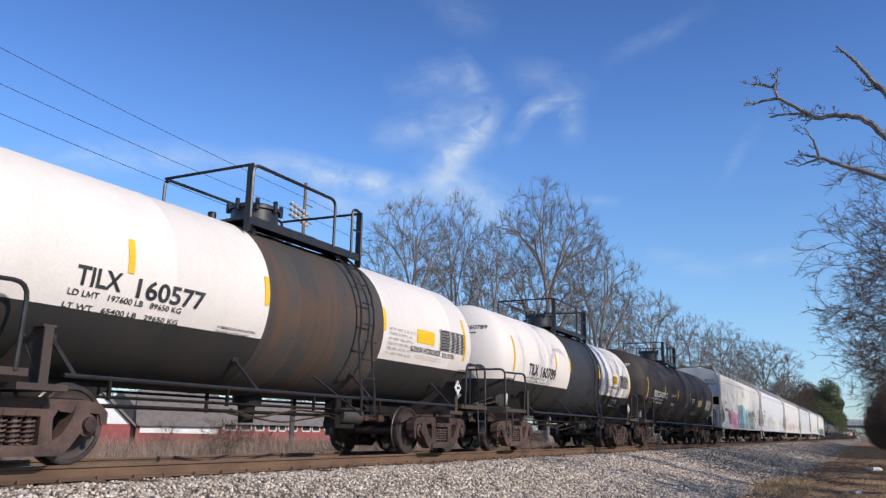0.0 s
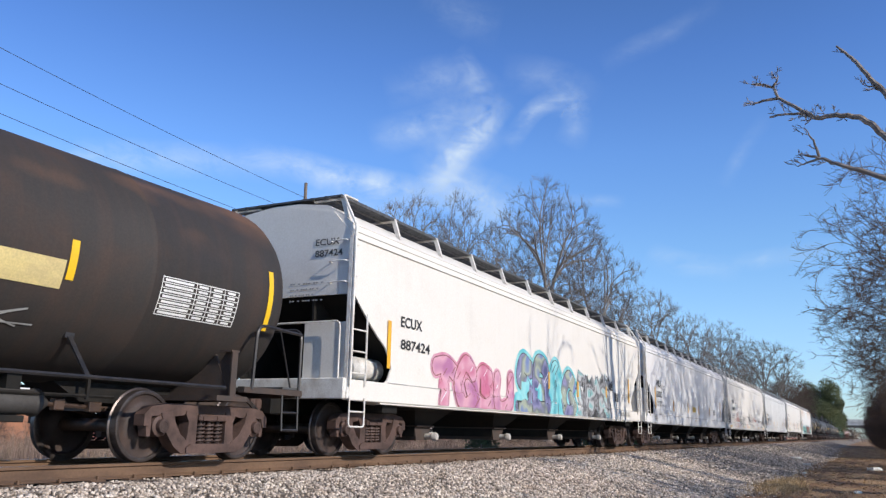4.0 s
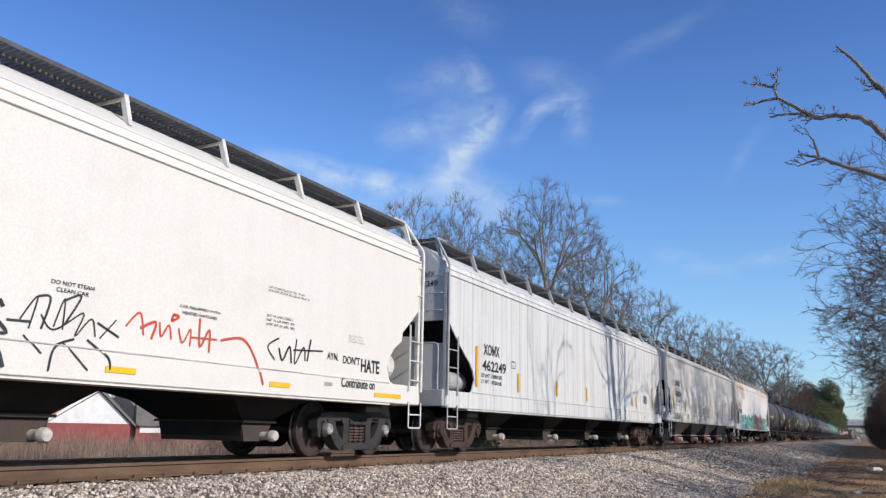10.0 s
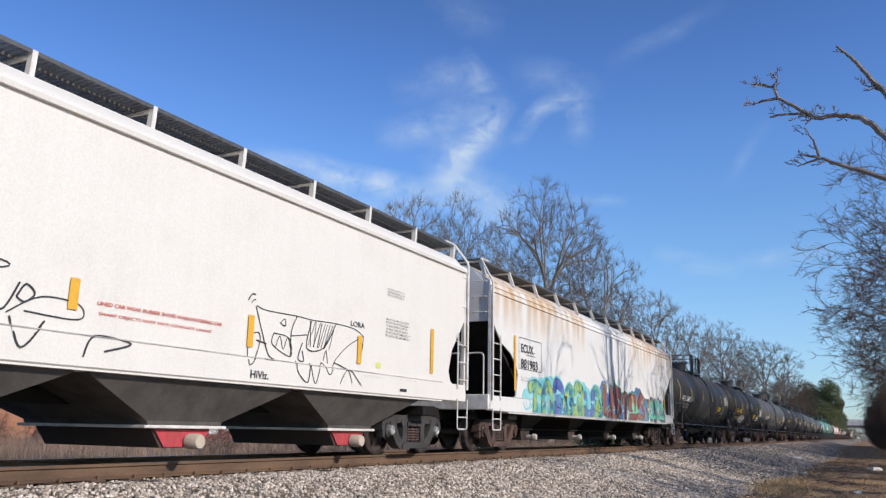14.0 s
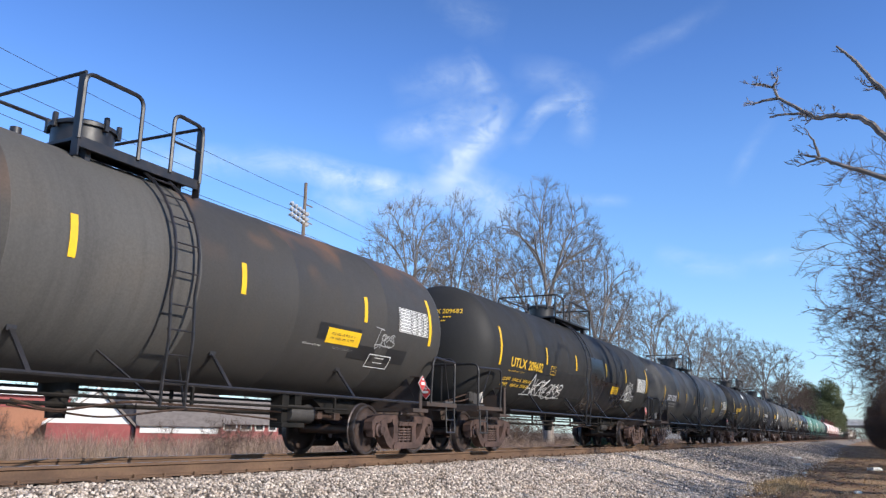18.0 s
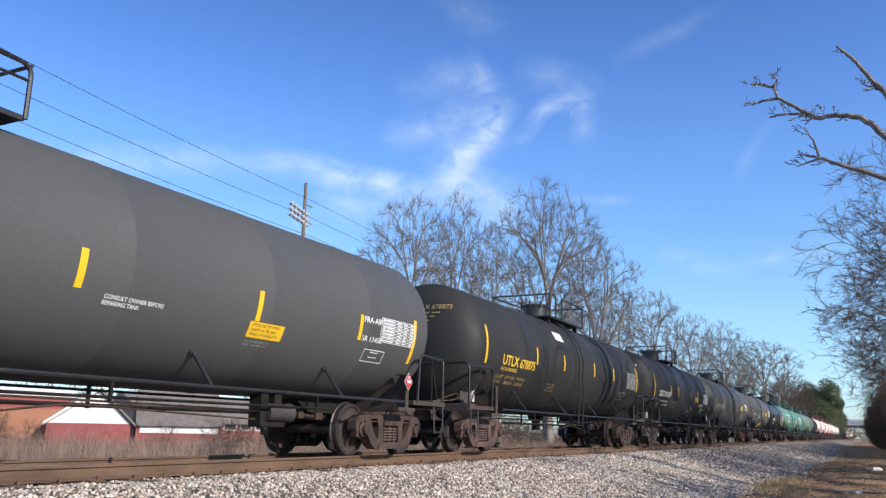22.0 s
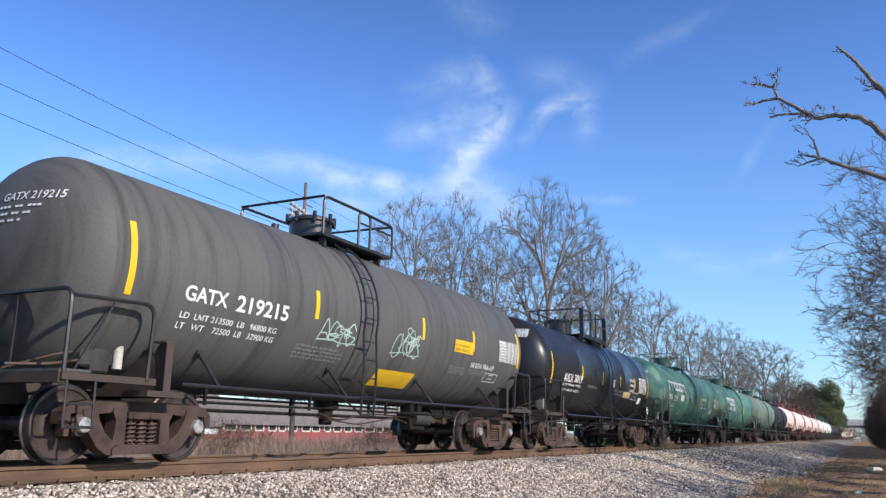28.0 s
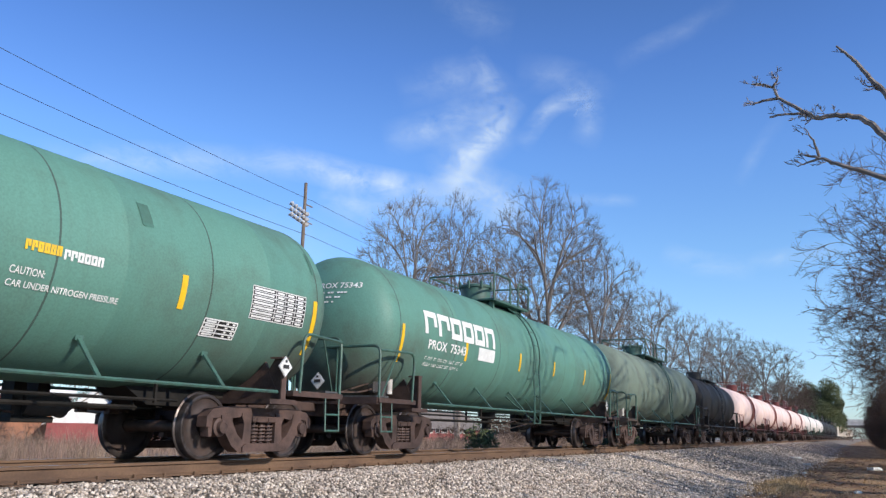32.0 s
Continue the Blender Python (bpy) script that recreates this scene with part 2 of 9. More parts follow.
class Shape:
    """Gathers boxes, tubes, lathes and plates into one mesh."""

    def __init__(self):
        self.v, self.f, self.s = [], [], []

    def add(self, verts, faces, slot=0):
        k = len(self.v)
        self.v += [Vector(p) for p in verts]
        self.f += [tuple(i + k for i in f) for f in faces]
        self.s += [slot] * len(faces)
        return self

    def box(self, x0, x1, y0, y1, z0, z1, slot=0, c=0.0):
        if c <= 0:
            vs = [(x, y, z) for z in (z0, z1) for y in (y0, y1) for x in (x0, x1)]
            return self.add(vs, [(0, 2, 3, 1), (4, 5, 7, 6), (0, 1, 5, 4), (2, 6, 7, 3), (0, 4, 6, 2), (1, 3, 7, 5)], slot)
        ring = lambda z, d: [(x0 + d, y0, z), (x1 - d, y0, z), (x1, y0 + d, z), (x1, y1 - d, z), (x1 - d, y1, z), (x0 + d, y1, z), (x0, y1 - d, z), (x0, y0 + d, z)]
        inner = lambda z: [(min(max(x, x0 + c), x1 - c), min(max(y, y0 + c), y1 - c), z) for x, y, z in ring(z, c)]
        vs = inner(z0) + ring(z0 + c, c) + ring(z1 - c, c) + inner(z1)
        fs = [tuple(range(7, -1, -1)), tuple(range(24, 32))]
        for a in range(3):
            fs += [(a * 8 + i, a * 8 + (i + 1) % 8, a * 8 + 8 + (i + 1) % 8, a * 8 + 8 + i) for i in range(8)]
        return self.add(vs, fs, slot)

    def tube(self, pts, r, n=6, slot=0, r2=None, cap=True):
        pts = [Vector(p) for p in pts]
        k = len(self.v)
        last = None
        for i, p in enumerate(pts):
            d = (pts[min(i + 1, len(pts) - 1)] - pts[max(i - 1, 0)]).normalized()
            side = d.cross(Vector((0, 0, 1)) if abs(d.z) < 0.9 else Vector((1, 0, 0))).normalized()
            if last is not None and (last - d * last.dot(d)).length > 0.1:
                side = (last - d * last.dot(d)).normalized()
            last = side
            up = side.cross(d)
            rr = r if r2 is None else r + (r2 - r) * i / max(1, len(pts) - 1)
            self.v += [p + (side * math.cos(2 * math.pi * j / n) + up * math.sin(2 * math.pi * j / n)) * rr for j in range(n)]
        for i in range(len(pts) - 1):
            for j in range(n):
                self.f.append((k + i * n + j, k + i * n + (j + 1) % n, k + (i + 1) * n + (j + 1) % n, k + (i + 1) * n + j))
                self.s.append(slot)
        if cap:
            self.f += [tuple(k + j for j in range(n - 1, -1, -1)), tuple(k + (len(pts) - 1) * n + j for j in range(n))]
            self.s += [slot, slot]
        return self

    def lathe(self, prof, n=24, axis="x", slot=0, at=(0, 0, 0), slots=None):
        """prof: (along, radius) pairs."""
        k = len(self.v)
        at = Vector(at)
        for u, r in prof:
            for j in range(n):
                a = 2 * math.pi * j / n
                c, s = r * math.cos(a), r * math.sin(a)
                self.v.append(at + Vector({"x": (u, c, s), "y": (s, u, c), "z": (c, s, u)}[axis]))
        for i in range(len(prof) - 1):
            for j in range(n):
                self.f.append((k + i * n + j, k + i * n + (j + 1) % n, k + (i + 1) * n + (j + 1) % n, k + (i + 1) * n + j))
                self.s.append(slots[i] if slots else slot)
        return self

    def plate(self, outline, y0, y1, slot=0):
        """An outline of (x, z) points pushed through from y0 to y1."""
        n = len(outline)
        vs = [(x, y0, z) for x, z in outline] + [(x, y1, z) for x, z in outline]
        fs = [tuple(range(n)), tuple(range(2 * n - 1, n - 1, -1))] + [(i, i + n, (i + 1) % n + n, (i + 1) % n) for i in range(n)]
        return self.add(vs, fs, slot)

    def plate_x(self, outline, x0, x1, slot=0):
        """An outline of (y, z) points pushed through from x0 to x1."""
        n = len(outline)
        vs = [(x0, y, z) for y, z in outline] + [(x1, y, z) for y, z in outline]
        fs = [tuple(range(n - 1, -1, -1)), tuple(range(n, 2 * n))] + [(i, (i + 1) % n, (i + 1) % n + n, i + n) for i in range(n)]
        return self.add(vs, fs, slot)

    def mirror_y(self):
        k, nf = len(self.v), len(self.f)
        self.v += [Vector((p.x, -p.y, p.z)) for p in self.v]
        self.f += [tuple(i + k for i in reversed(f)) for f in self.f[:nf]]
        self.s += self.s[:nf]
        return self

    def mesh(self, name, mats, smooth=False, crease=35):
        me = obj(name, self.v, self.f, mats, self.s)
        bm = bmesh.new()
        bm.from_mesh(me)
        bmesh.ops.recalc_face_normals(bm, faces=bm.faces)
        if smooth:
            lim = radians(crease)
            for f in bm.faces:
                f.smooth = True
            for e in bm.edges:
                e.smooth = not (len(e.link_faces) == 2 and e.calc_face_angle(0) > lim)
        bm.to_mesh(me)
        bm.free()
        return me


def bend(pts, r=0.08, n=4):
    """Rounds the corners of a path."""
    pts = [Vector(p) for p in pts]
    out = [pts[0]]
    for a, b, c in zip(pts, pts[1:], pts[2:]):
        d1, d2 = (a - b), (c - b)
        k = min(r, d1.length * 0.45, d2.length * 0.45)
        p, q = b + d1.normalized() * k, b + d2.normalized() * k
        for i in range(n + 1):
            t = i / n
            out.append(p * (1 - t) ** 2 + b * 2 * t * (1 - t) + q * t * t)
    return out + [pts[-1]]


# ---- ground, ballast and track ----
def ballast_toe(x):
    return 2.95 - 0.35 * min(1.0, max(0.0, (x - 30) / 20)) + 1.2 * min(1.0, max(0.0, (x - 75) / 50)) + 0.45 * noise.noise(Vector((x * 0.16, 3.1, 0))) + 0.25 * noise.noise(Vector((x * 0.5, 9.1, 0)))


def ground_z(x, y):
    """Flat verge beside the camera, ballast bank up to the track, flat field beyond."""
    toe = ballast_toe(x)
    top = TRACK_Y - 1.75
    far_top, far_toe = TRACK_Y + 1.75, TRACK_Y + 4.2
    wob = 0.05 * noise.noise(Vector((x * 0.35, y * 0.35, 0.0))) + 0.02 * noise.noise(Vector((x * 1.3, y * 1.3, 4.0)))
    low = -0.98
    if y <= toe:
        rise = max(0.0, -1.5 - y) * 0.05
        return low + wob * 1.4 + min(rise, 1.2)
    if y < top:
        k = (y - toe) / (top - toe)
        k = k * k * (3 - 2 * k) * 0.35 + k * 0.65
        return low + wob * (1 - k * 0.7) + k * (0.98 - 0.22)
    if y <= far_top:
        return -0.22 + wob * 0.25
    if y < far_toe:
        return -0.22 - (y - far_top) / (far_toe - far_top) * 0.35
    return -0.57 + wob - 2.0 * min(1.0, max(0.0, (y - 34) / 14))


EARTH = surface("leaf_litter_earth", (0.20, 0.105, 0.050), (0.50, 0.33, 0.165), 0.95, 0.0, 1.1, lo=0.42, hi=0.72, bump=0.8, dist=0.05, fine=0.5, stretch=(0.35, 1.2, 1.0))
FIELD = surface("dry_field_thatch", (0.32, 0.25, 0.175), (0.22, 0.17, 0.12), 0.95, 0.0, 0.9, bump=0.5, dist=0.03, fine=0.35)
BALLAST = surface("ballast_gravel_bed", (0.26, 0.215, 0.175), (0.12, 0.095, 0.076), 0.9, 0.0, 14.0, bump=1.0, dist=0.03, fine=0.45)
STONE = surface("crushed_stone", (0.58, 0.50, 0.425), (0.33, 0.26, 0.205), 0.85, 0.0, 5.0, lo=0.35, hi=0.65, bump=0.4, dist=0.006, fine=0.2)
TIE = surface("creosoted_timber", (0.085, 0.06, 0.045), (0.04, 0.03, 0.025), 0.9, 0.0, 5.0, bump=0.4, stretch=(4, 0.5, 4), vary=0.3)
STRAW = surface("dry_straw_grass", (0.46, 0.33, 0.18), (0.28, 0.19, 0.10), 0.9, 0.0, 2.0, bump=0.0, fine=0.3)
WEED = surface("winter_weed_stems", (0.23, 0.155, 0.125), (0.26, 0.20, 0.14), 0.9, 0.0, 0.7, bump=0.0, fine=0.3)


def island_tint(m, lo=0.45, hi=1.5):
    """Varies the base colour from piece to piece of a joined mesh."""
    n, l = m.node_tree.nodes, m.node_tree.links
    hs = next(x for x in n if x.bl_idname == "ShaderNodeHueSaturation")
    src = hs.inputs["Value"].links[0].from_socket
    geo = n.new("ShaderNodeNewGeometry")
    mu = n.new("ShaderNodeMath")
    mu.operation = "MULTIPLY"
    l.new(ramp(n, l, geo.outputs["Random Per Island"], 0, 1, lo, hi), mu.inputs[0])
    l.new(src, mu.inputs[1])
    l.new(mu.outputs[0], hs.inputs["Value"])


island_tint(STONE, 0.28, 1.6)
for tinted in (STRAW, WEED):
    island_tint(tinted)


def axis_steps(parts):
    out = []
    for a, b, n in parts:
        out += [a + (b - a) * i / n for i in range(n)]
    return out + [parts[-1][1]]


def build_ground():
    xs = axis_steps([(-1500, -60, 8), (-60, -4, 14), (-4, 50, 90), (50, 140, 60), (140, 400, 30), (400, 3500, 10)])
    ys = axis_steps([(-1500, -40, 8), (-40, -4, 14), (-4, 11.5, 48), (11.5, 30, 14), (30, 90, 8), (90, 3000, 10)])
    verts = [(x, y, ground_z(x, y)) for x in xs for y in ys]
    ny = len(ys)
    faces, slots = [], []
    for i in range(len(xs) - 1):
        for j in range(ny - 1):
            faces.append((i * ny + j, (i + 1) * ny + j, (i + 1) * ny + j + 1, i * ny + j + 1))
            xm, ym = (xs[i] + xs[i + 1]) / 2, (ys[j] + ys[j + 1]) / 2
            slots.append(1 if ballast_toe(xm) < ym < TRACK_Y + 4.0 else 2 if ym > TRACK_Y else 0)
    g = new("ground", obj("ground", verts, faces, [EARTH, BALLAST, FIELD], slots, True))
    tagged(g, "brown leaf-littered earth rising to a grey ballast bank", "ground", kind="structure")


build_ground()


def stone_shapes(count):
    """Rough angular stones: squashed octahedra with pushed corners."""
    base = [(1, 0, 0), (0, 1, 0), (-1, 0, 0), (0, -1, 0), (0.3, 0.2, 1), (-0.4, -0.2, 0.8), (0.1, -0.3, -0.9)]
    tri = [(0, 1, 4), (1, 2, 5), (1, 5, 4), (2, 3, 5), (3, 0, 4), (3, 4, 5), (1, 0, 6), (2, 1, 6), (3, 2, 6), (0, 3, 6)]
    out = []
    for _ in range(count):
        out.append(np.array(base) * np.random.uniform(0.65, 1.2, (7, 3)) * np.array([1.0, np.random.uniform(0.6, 1.0), np.random.uniform(0.55, 0.85)]))
    return out, np.array(tri)


def scatter_stones(name, label, spots, sizes):
    shapes, tri = stone_shapes(40)
    n = len(spots)
    verts = np.empty((n * 7, 3), np.float32)
    for i, (p, s) in enumerate(zip(spots, sizes)):
        a, b = np.random.uniform(0, 6.283), np.random.uniform(-0.7, 0.7)
        ca, sa, cb, sb = math.cos(a), math.sin(a), math.cos(b), math.sin(b)
        rot = np.array([[ca, -sa, 0], [sa, ca, 0], [0, 0, 1]]) @ np.array([[1, 0, 0], [0, cb, -sb], [0, sb, cb]])
        verts[i * 7:i * 7 + 7] = shapes[i % 40] @ rot.T * s + p
    faces = (np.arange(n)[:, None, None] * 7 + tri[None]).reshape(-1, 3)
    me = bpy.data.meshes.new(name)
    me.vertices.add(len(verts)), me.loops.add(faces.size), me.polygons.add(len(faces))
    me.vertices.foreach_set("co", verts.ravel())
    me.loops.foreach_set("vertex_index", faces.ravel().astype(np.int32))
    me.polygons.foreach_set("loop_start", np.arange(0, faces.size, 3, dtype=np.int32))
    me.materials.append(STONE)
    me.update(calc_edges=True)
    ob = new(name, me)
    tagged(ob, label, "stones", kind="stuff")
    return ob


def lay_ballast():
    spots, sizes = [], []

    def fill(x0, x1, per, lo, hi, y1=TRACK_Y - 0.85):
        for _ in range(int((x1 - x0) * 5.5 * per)):
            x, y = random.uniform(x0, x1), random.uniform(2.2, y1)
            edge = y - ballast_toe(x)
            if edge < 0 and random.random() > math.exp(edge * 3.5) * 0.5:
                continue
            s = random.uniform(lo, hi) * (1.25 if random.random() < 0.12 else 1.0)
            spots.append((x, y, ground_z(x, y) + s * 0.25))
            sizes.append(s)
    fill(3.5, 16, 560, 0.018, 0.036)
    fill(16, 30, 340, 0.022, 0.042)
    fill(30, 60, 90, 0.03, 0.055)
    fill(60, 120, 22, 0.04, 0.08)
    for _ in range(5000):
        x, y = random.uniform(3, 60), TRACK_Y + random.uniform(-0.6, 2.6)
        s = random.uniform(0.025, 0.045)
        spots.append((x, y, ground_z(x, y) + s * 0.25))
        sizes.append(s)
    scatter_stones("ballast_stones", "grey and buff crushed stone ballast beside the rails", spots, sizes)


lay_ballast()


def build_track():
    prof = [(-0.076, -0.181), (0.076, -0.181), (0.076, -0.168), (0.012, -0.145), (0.009, -0.045), (0.036, -0.034), (0.036, -0.006),
            (0.026, 0.0), (-0.026, 0.0), (-0.036, -0.006), (-0.036, -0.034), (-0.009, -0.045), (-0.012, -0.145), (-0.076, -0.168)]
    plates = Shape().box(-0.1, 0.1, -0.19, 0.19, 0, 0.014).mesh("tie_plate", STEEL_DIRTY)
    spike = Shape().box(-0.012, 0.012, -0.02, 0.02, 0, 0.05, c=0.004).mesh("spike", STEEL_DIRTY)
    for side in (-1, 1):
        s = Shape()
        n = len(prof)
        for x0, x1 in ((-60, 11.893), (11.9, 23.9), (23.906, 700)):
            vs = [(x, y, z) for x in (x0, x1) for y, z in prof]
            fs = [(i, (i + 1) % n, (i + 1) % n + n, i + n) for i in range(n)] + [tuple(range(n - 1, -1, -1)), tuple(range(n, 2 * n))]
            k = len(s.f)
            s.add(vs, fs)
            s.s[k + 7] = 1
        r = new("rail", s.mesh("rail", [STEEL_DIRTY, RAIL_TOP]))
        r.location = (0, TRACK_Y + side * 0.7535, 0)
        tagged(r, "rust-brown steel rail with a worn bright head", "rail", "rails", "structure")
    tie = Shape().box(-0.115, 0.115, -1.3, 1.3, -0.18, 0.0, c=0.012).mesh("sleeper", TIE)
    far = Shape()
    for i in range(-20, 300):
        x = i * 0.53 + random.uniform(-0.03, 0.03)
        if 2 < x < 45:
            t = new("sleeper", tie)
            t.location = (x, TRACK_Y + random.uniform(-0.04, 0.04), -0.195 + random.uniform(-0.008, 0.006))
            t.rotation_euler = (0, 0, random.uniform(-0.015, 0.015))
            tagged(t, "dark weathered timber sleeper bedded in stone", "sleeper", "sleepers under the track")
            for side in (-1, 1):
                part("tie_plate", plates, t, at=Matrix.Translation((0, side * 0.7535, 0.0)))
                part("spike", spike, t, at=Matrix.Translation((0.05, side * 0.7535 - 0.1, 0.01)))
        else:
            far.box(x - 0.115, x + 0.115, TRACK_Y - 1.3, TRACK_Y + 1.3, -0.375, -0.195)
    tagged(new("far_sleepers", far.mesh("far_sleepers", TIE)), "dark timber sleepers further along the track", "sleepers", kind="stuff")


build_track()


# ---- lettering and marks ----
def bold_m(bm, words, fat):
    """Lays a clean letter M over each fattened one, whose fill closes up."""
    left, heaps = set(bm.faces), []
    while left:
        pile, heap = [left.pop()], []
        while pile:
            f = pile.pop()
            heap.append(f)
            for e in f.edges:
                for g in e.link_faces:
                    if g in left:
                        left.remove(g)
                        pile.append(g)
        heaps.append((min(v.co.x for f in heap for v in f.verts), max(v.co.x for f in heap for v in f.verts), heap))
    heaps.sort(key=lambda h: h[0])
    merged = []
    for a, b, heap in heaps:
        if merged and min(b, merged[-1][1]) - a > 0.6 * min(b - a, merged[-1][1] - merged[-1][0]):
            merged[-1] = (merged[-1][0], max(b, merged[-1][1]), merged[-1][2] + heap)
        else:
            merged.append((a, b, heap))
    heaps = merged
    spelt = words.replace(" ", "")
    if len(spelt) != len(heaps):
        return
    for ch, (a, b, heap) in zip(spelt, heaps):
        if ch != "M":
            continue
        verts = {v for f in heap for v in f.verts}
        lo, H = min(v.co.y for v in verts), max(v.co.y for v in verts)
        H -= lo
        W, t = b - a, 0.062 + 2 * fat
        bmesh.ops.delete(bm, geom=list(verts), context="VERTS")
        ring = [(0, 0), (t, 0), (t, 0.70 * H), (W / 2 - 0.4 * t, 0.08 * H), (W / 2 + 0.4 * t, 0.08 * H), (W - t, 0.70 * H), (W - t, 0), (W, 0), (W, H), (W - 1.2 * t, H), (W / 2, 0.08 * H + 2.1 * t), (1.2 * t, H), (0, H)]
        face = bm.faces.new([bm.verts.new((a + x, lo + y, 0)) for x, y in ring])
        face.normal_update()
        bmesh.ops.triangulate(bm, faces=[face])


class Skin:
    """The near side of a car as a sheet: x along the car, z up; paints marks just off it."""

    def __init__(self, radius=None, zc=0.0, width=1.55, sill=-9.0):
        self.r, self.zc, self.w, self.sill = radius, zc, width, sill

    def at(self, x, v, off=0.004):
        if self.r is None:
            return Vector((x, -self.w - off - (0.026 if v < self.sill else 0.0), v))
        a = (v - self.zc) / self.r
        return Vector((x, -(self.r + off) * math.cos(a), self.zc + (self.r + off) * math.sin(a)))

    def v(self, z):
        """Height z as a distance along the sheet."""
        if self.r is None:
            return z
        return self.zc + self.r * math.asin(max(-1, min(1, (z - self.zc) / self.r)))

    def rects(self, rows, off=0.009):
        """rows: (x0, x1, v0, v1, shear) patches."""
        s = Shape()
        for x0, x1, v0, v1, *sh in rows:
            lean = sh[0] if sh else 0.0
            n = 1 if self.r is None else max(1, int(abs(v1 - v0) / 0.12) + 1)
            vs = []
            for i in range(n + 1):
                v = v0 + (v1 - v0) * i / n
                vs += [self.at(x0 + lean * (v - v0), v, off), self.at(x1 + lean * (v - v0), v, off)]
            s.add(vs, [(2 * i, 2 * i + 1, 2 * i + 3, 2 * i + 2) for i in range(n)])
        return s

    def text(self, words, x0, x1, v0, v1, off=0.010):
        """Words fitted to a box on the sheet."""
        cu = bpy.data.curves.new("words", "FONT")
        cu.body, cu.resolution_u = words, 3
        cu_fat = 0.022 if v1 - v0 > 0.16 else 0.012
        cu.offset = cu_fat
        tmp = bpy.data.objects.new("words", cu)
        flat = tmp.to_mesh()
        bm = bmesh.new()
        bm.from_mesh(flat)
        tmp.to_mesh_clear()
        bpy.data.objects.remove(tmp)
        bpy.data.curves.remove(cu)
        if "M" in words:
            bold_m(bm, words, cu_fat)
        xs = [p.co.x for p in bm.verts]
        ys = [p.co.y for p in bm.verts]
        lo, hi, b, t = min(xs), max(xs), min(ys), max(ys)
        for p in bm.verts:
            p.co = Vector((x0 + (p.co.x - lo) / (hi - lo) * (x1 - x0), v0 + (p.co.y - b) / (t - b) * (v1 - v0), 0))
        if self.r is not None and v1 - v0 > 0.15:
            for i in range(1, 4):
                bmesh.ops.bisect_plane(bm, geom=bm.verts[:] + bm.edges[:] + bm.faces[:], plane_co=(0, v0 + (v1 - v0) * i / 4, 0), plane_no=(0, 1, 0))
        for p in bm.verts:
            p.co = self.at(p.co.x, p.co.y, off)
        me = bpy.data.meshes.new("lettering")
        bm.to_mesh(me)
        bm.free()
        return me

    def bars(self, x0, x1, v0, v1, rows, fill=0.55, seed=1):
        """Lines of small unreadable print as broken bars."""
        rng = random.Random(seed)
        out = []
        step = (v1 - v0) / rows
        for i in range(rows):
            v = v1 - (i + 0.5) * step
            x = x0
            end = x1 - rng.uniform(0, 0.2) * (x1 - x0)
            tall = min(step * fill, 0.11)
            while x < end:
                for _ in range(rng.randint(2, 7)):
                    w = tall * rng.uniform(0.4, 0.62)
                    if x + w < end:
                        k = rng.choice((1.0, 1.0, 0.7))
                        out.append((x, x + w * 0.35, v - tall / 2, v + tall / 2 * k))
                        out.append((x + w * 0.35, x + w, v + tall / 2 * k - tall * 0.25, v + tall / 2 * k) if rng.random() < 0.6 else (x + w * 0.35, x + w, v - tall / 2, v - tall * 0.25))
                    x += w + tall * 0.16
                x += tall * rng.uniform(0.5, 1.2)
        return self.rects(out)

    def stroke(self, pts, w, off=0.011, vmin=-9.0):
        """A brush stroke along (x, v) points."""
        s = Shape()
        vs = []
        for i, (x, v) in enumerate(pts):
            a, b = pts[max(0, i - 1)], pts[min(len(pts) - 1, i + 1)]
            d = Vector((b[0] - a[0], b[1] - a[1]))
            d = d.normalized() if d.length > 1e-6 else Vector((1, 0))
            k = w * 0.5
            vs += [self.at(x - d.y * k, max(vmin, v + d.x * k), off), self.at(x + d.y * k, max(vmin, v - d.x * k), off)]
        return s.add(vs, [(2 * i, 2 * i + 1, 2 * i + 3, 2 * i + 2) for i in range(len(pts) - 1)])

    def scrawl(self, x0, x1, v0, v1, w, loops, seed):
        """A looping spray-can tag: overlapping hand-drawn strokes that spell nothing."""
        rng = random.Random(seed)
        forms = [[(0.1, 0.0), (0.15, 0.9), (0.5, 1.0), (0.65, 0.7), (0.2, 0.5), (0.75, 0.3), (0.5, 0.0), (0.1, 0.05)],
                 [(0.8, 0.85), (0.4, 1.0), (0.1, 0.75), (0.5, 0.5), (0.85, 0.25), (0.45, 0.0), (0.05, 0.15)],
                 [(0.0, 0.0), (0.35, 0.95), (0.5, 1.0), (0.9, 0.0), (0.6, 0.35), (0.1, 0.35)],
                 [(0.9, 0.75), (0.5, 1.0), (0.1, 0.6), (0.15, 0.2), (0.5, 0.0), (0.9, 0.3), (0.55, 0.45)],
                 [(0.1, 1.0), (0.15, 0.0), (0.2, 0.5), (0.8, 1.0), (0.3, 0.5), (0.95, -0.05)],
                 [(0.5, 1.0), (0.1, 0.6), (0.4, 0.1), (0.8, 0.4), (0.6, 0.9), (0.2, 0.8), (1.2, 0.6)],
                 [(0.0, 0.2), (0.2, 1.0), (0.4, 0.3), (0.6, 1.05), (0.8, 0.2), (0.95, 0.6)],
                 [(0.0, 1.0), (0.9, 1.05), (0.45, 0.95), (0.4, 0.0), (0.7, 0.1)]]
        s = Shape()
        n = max(2, int(loops * 0.75))
        cell = (x1 - x0) / n
        tall = v1 - v0
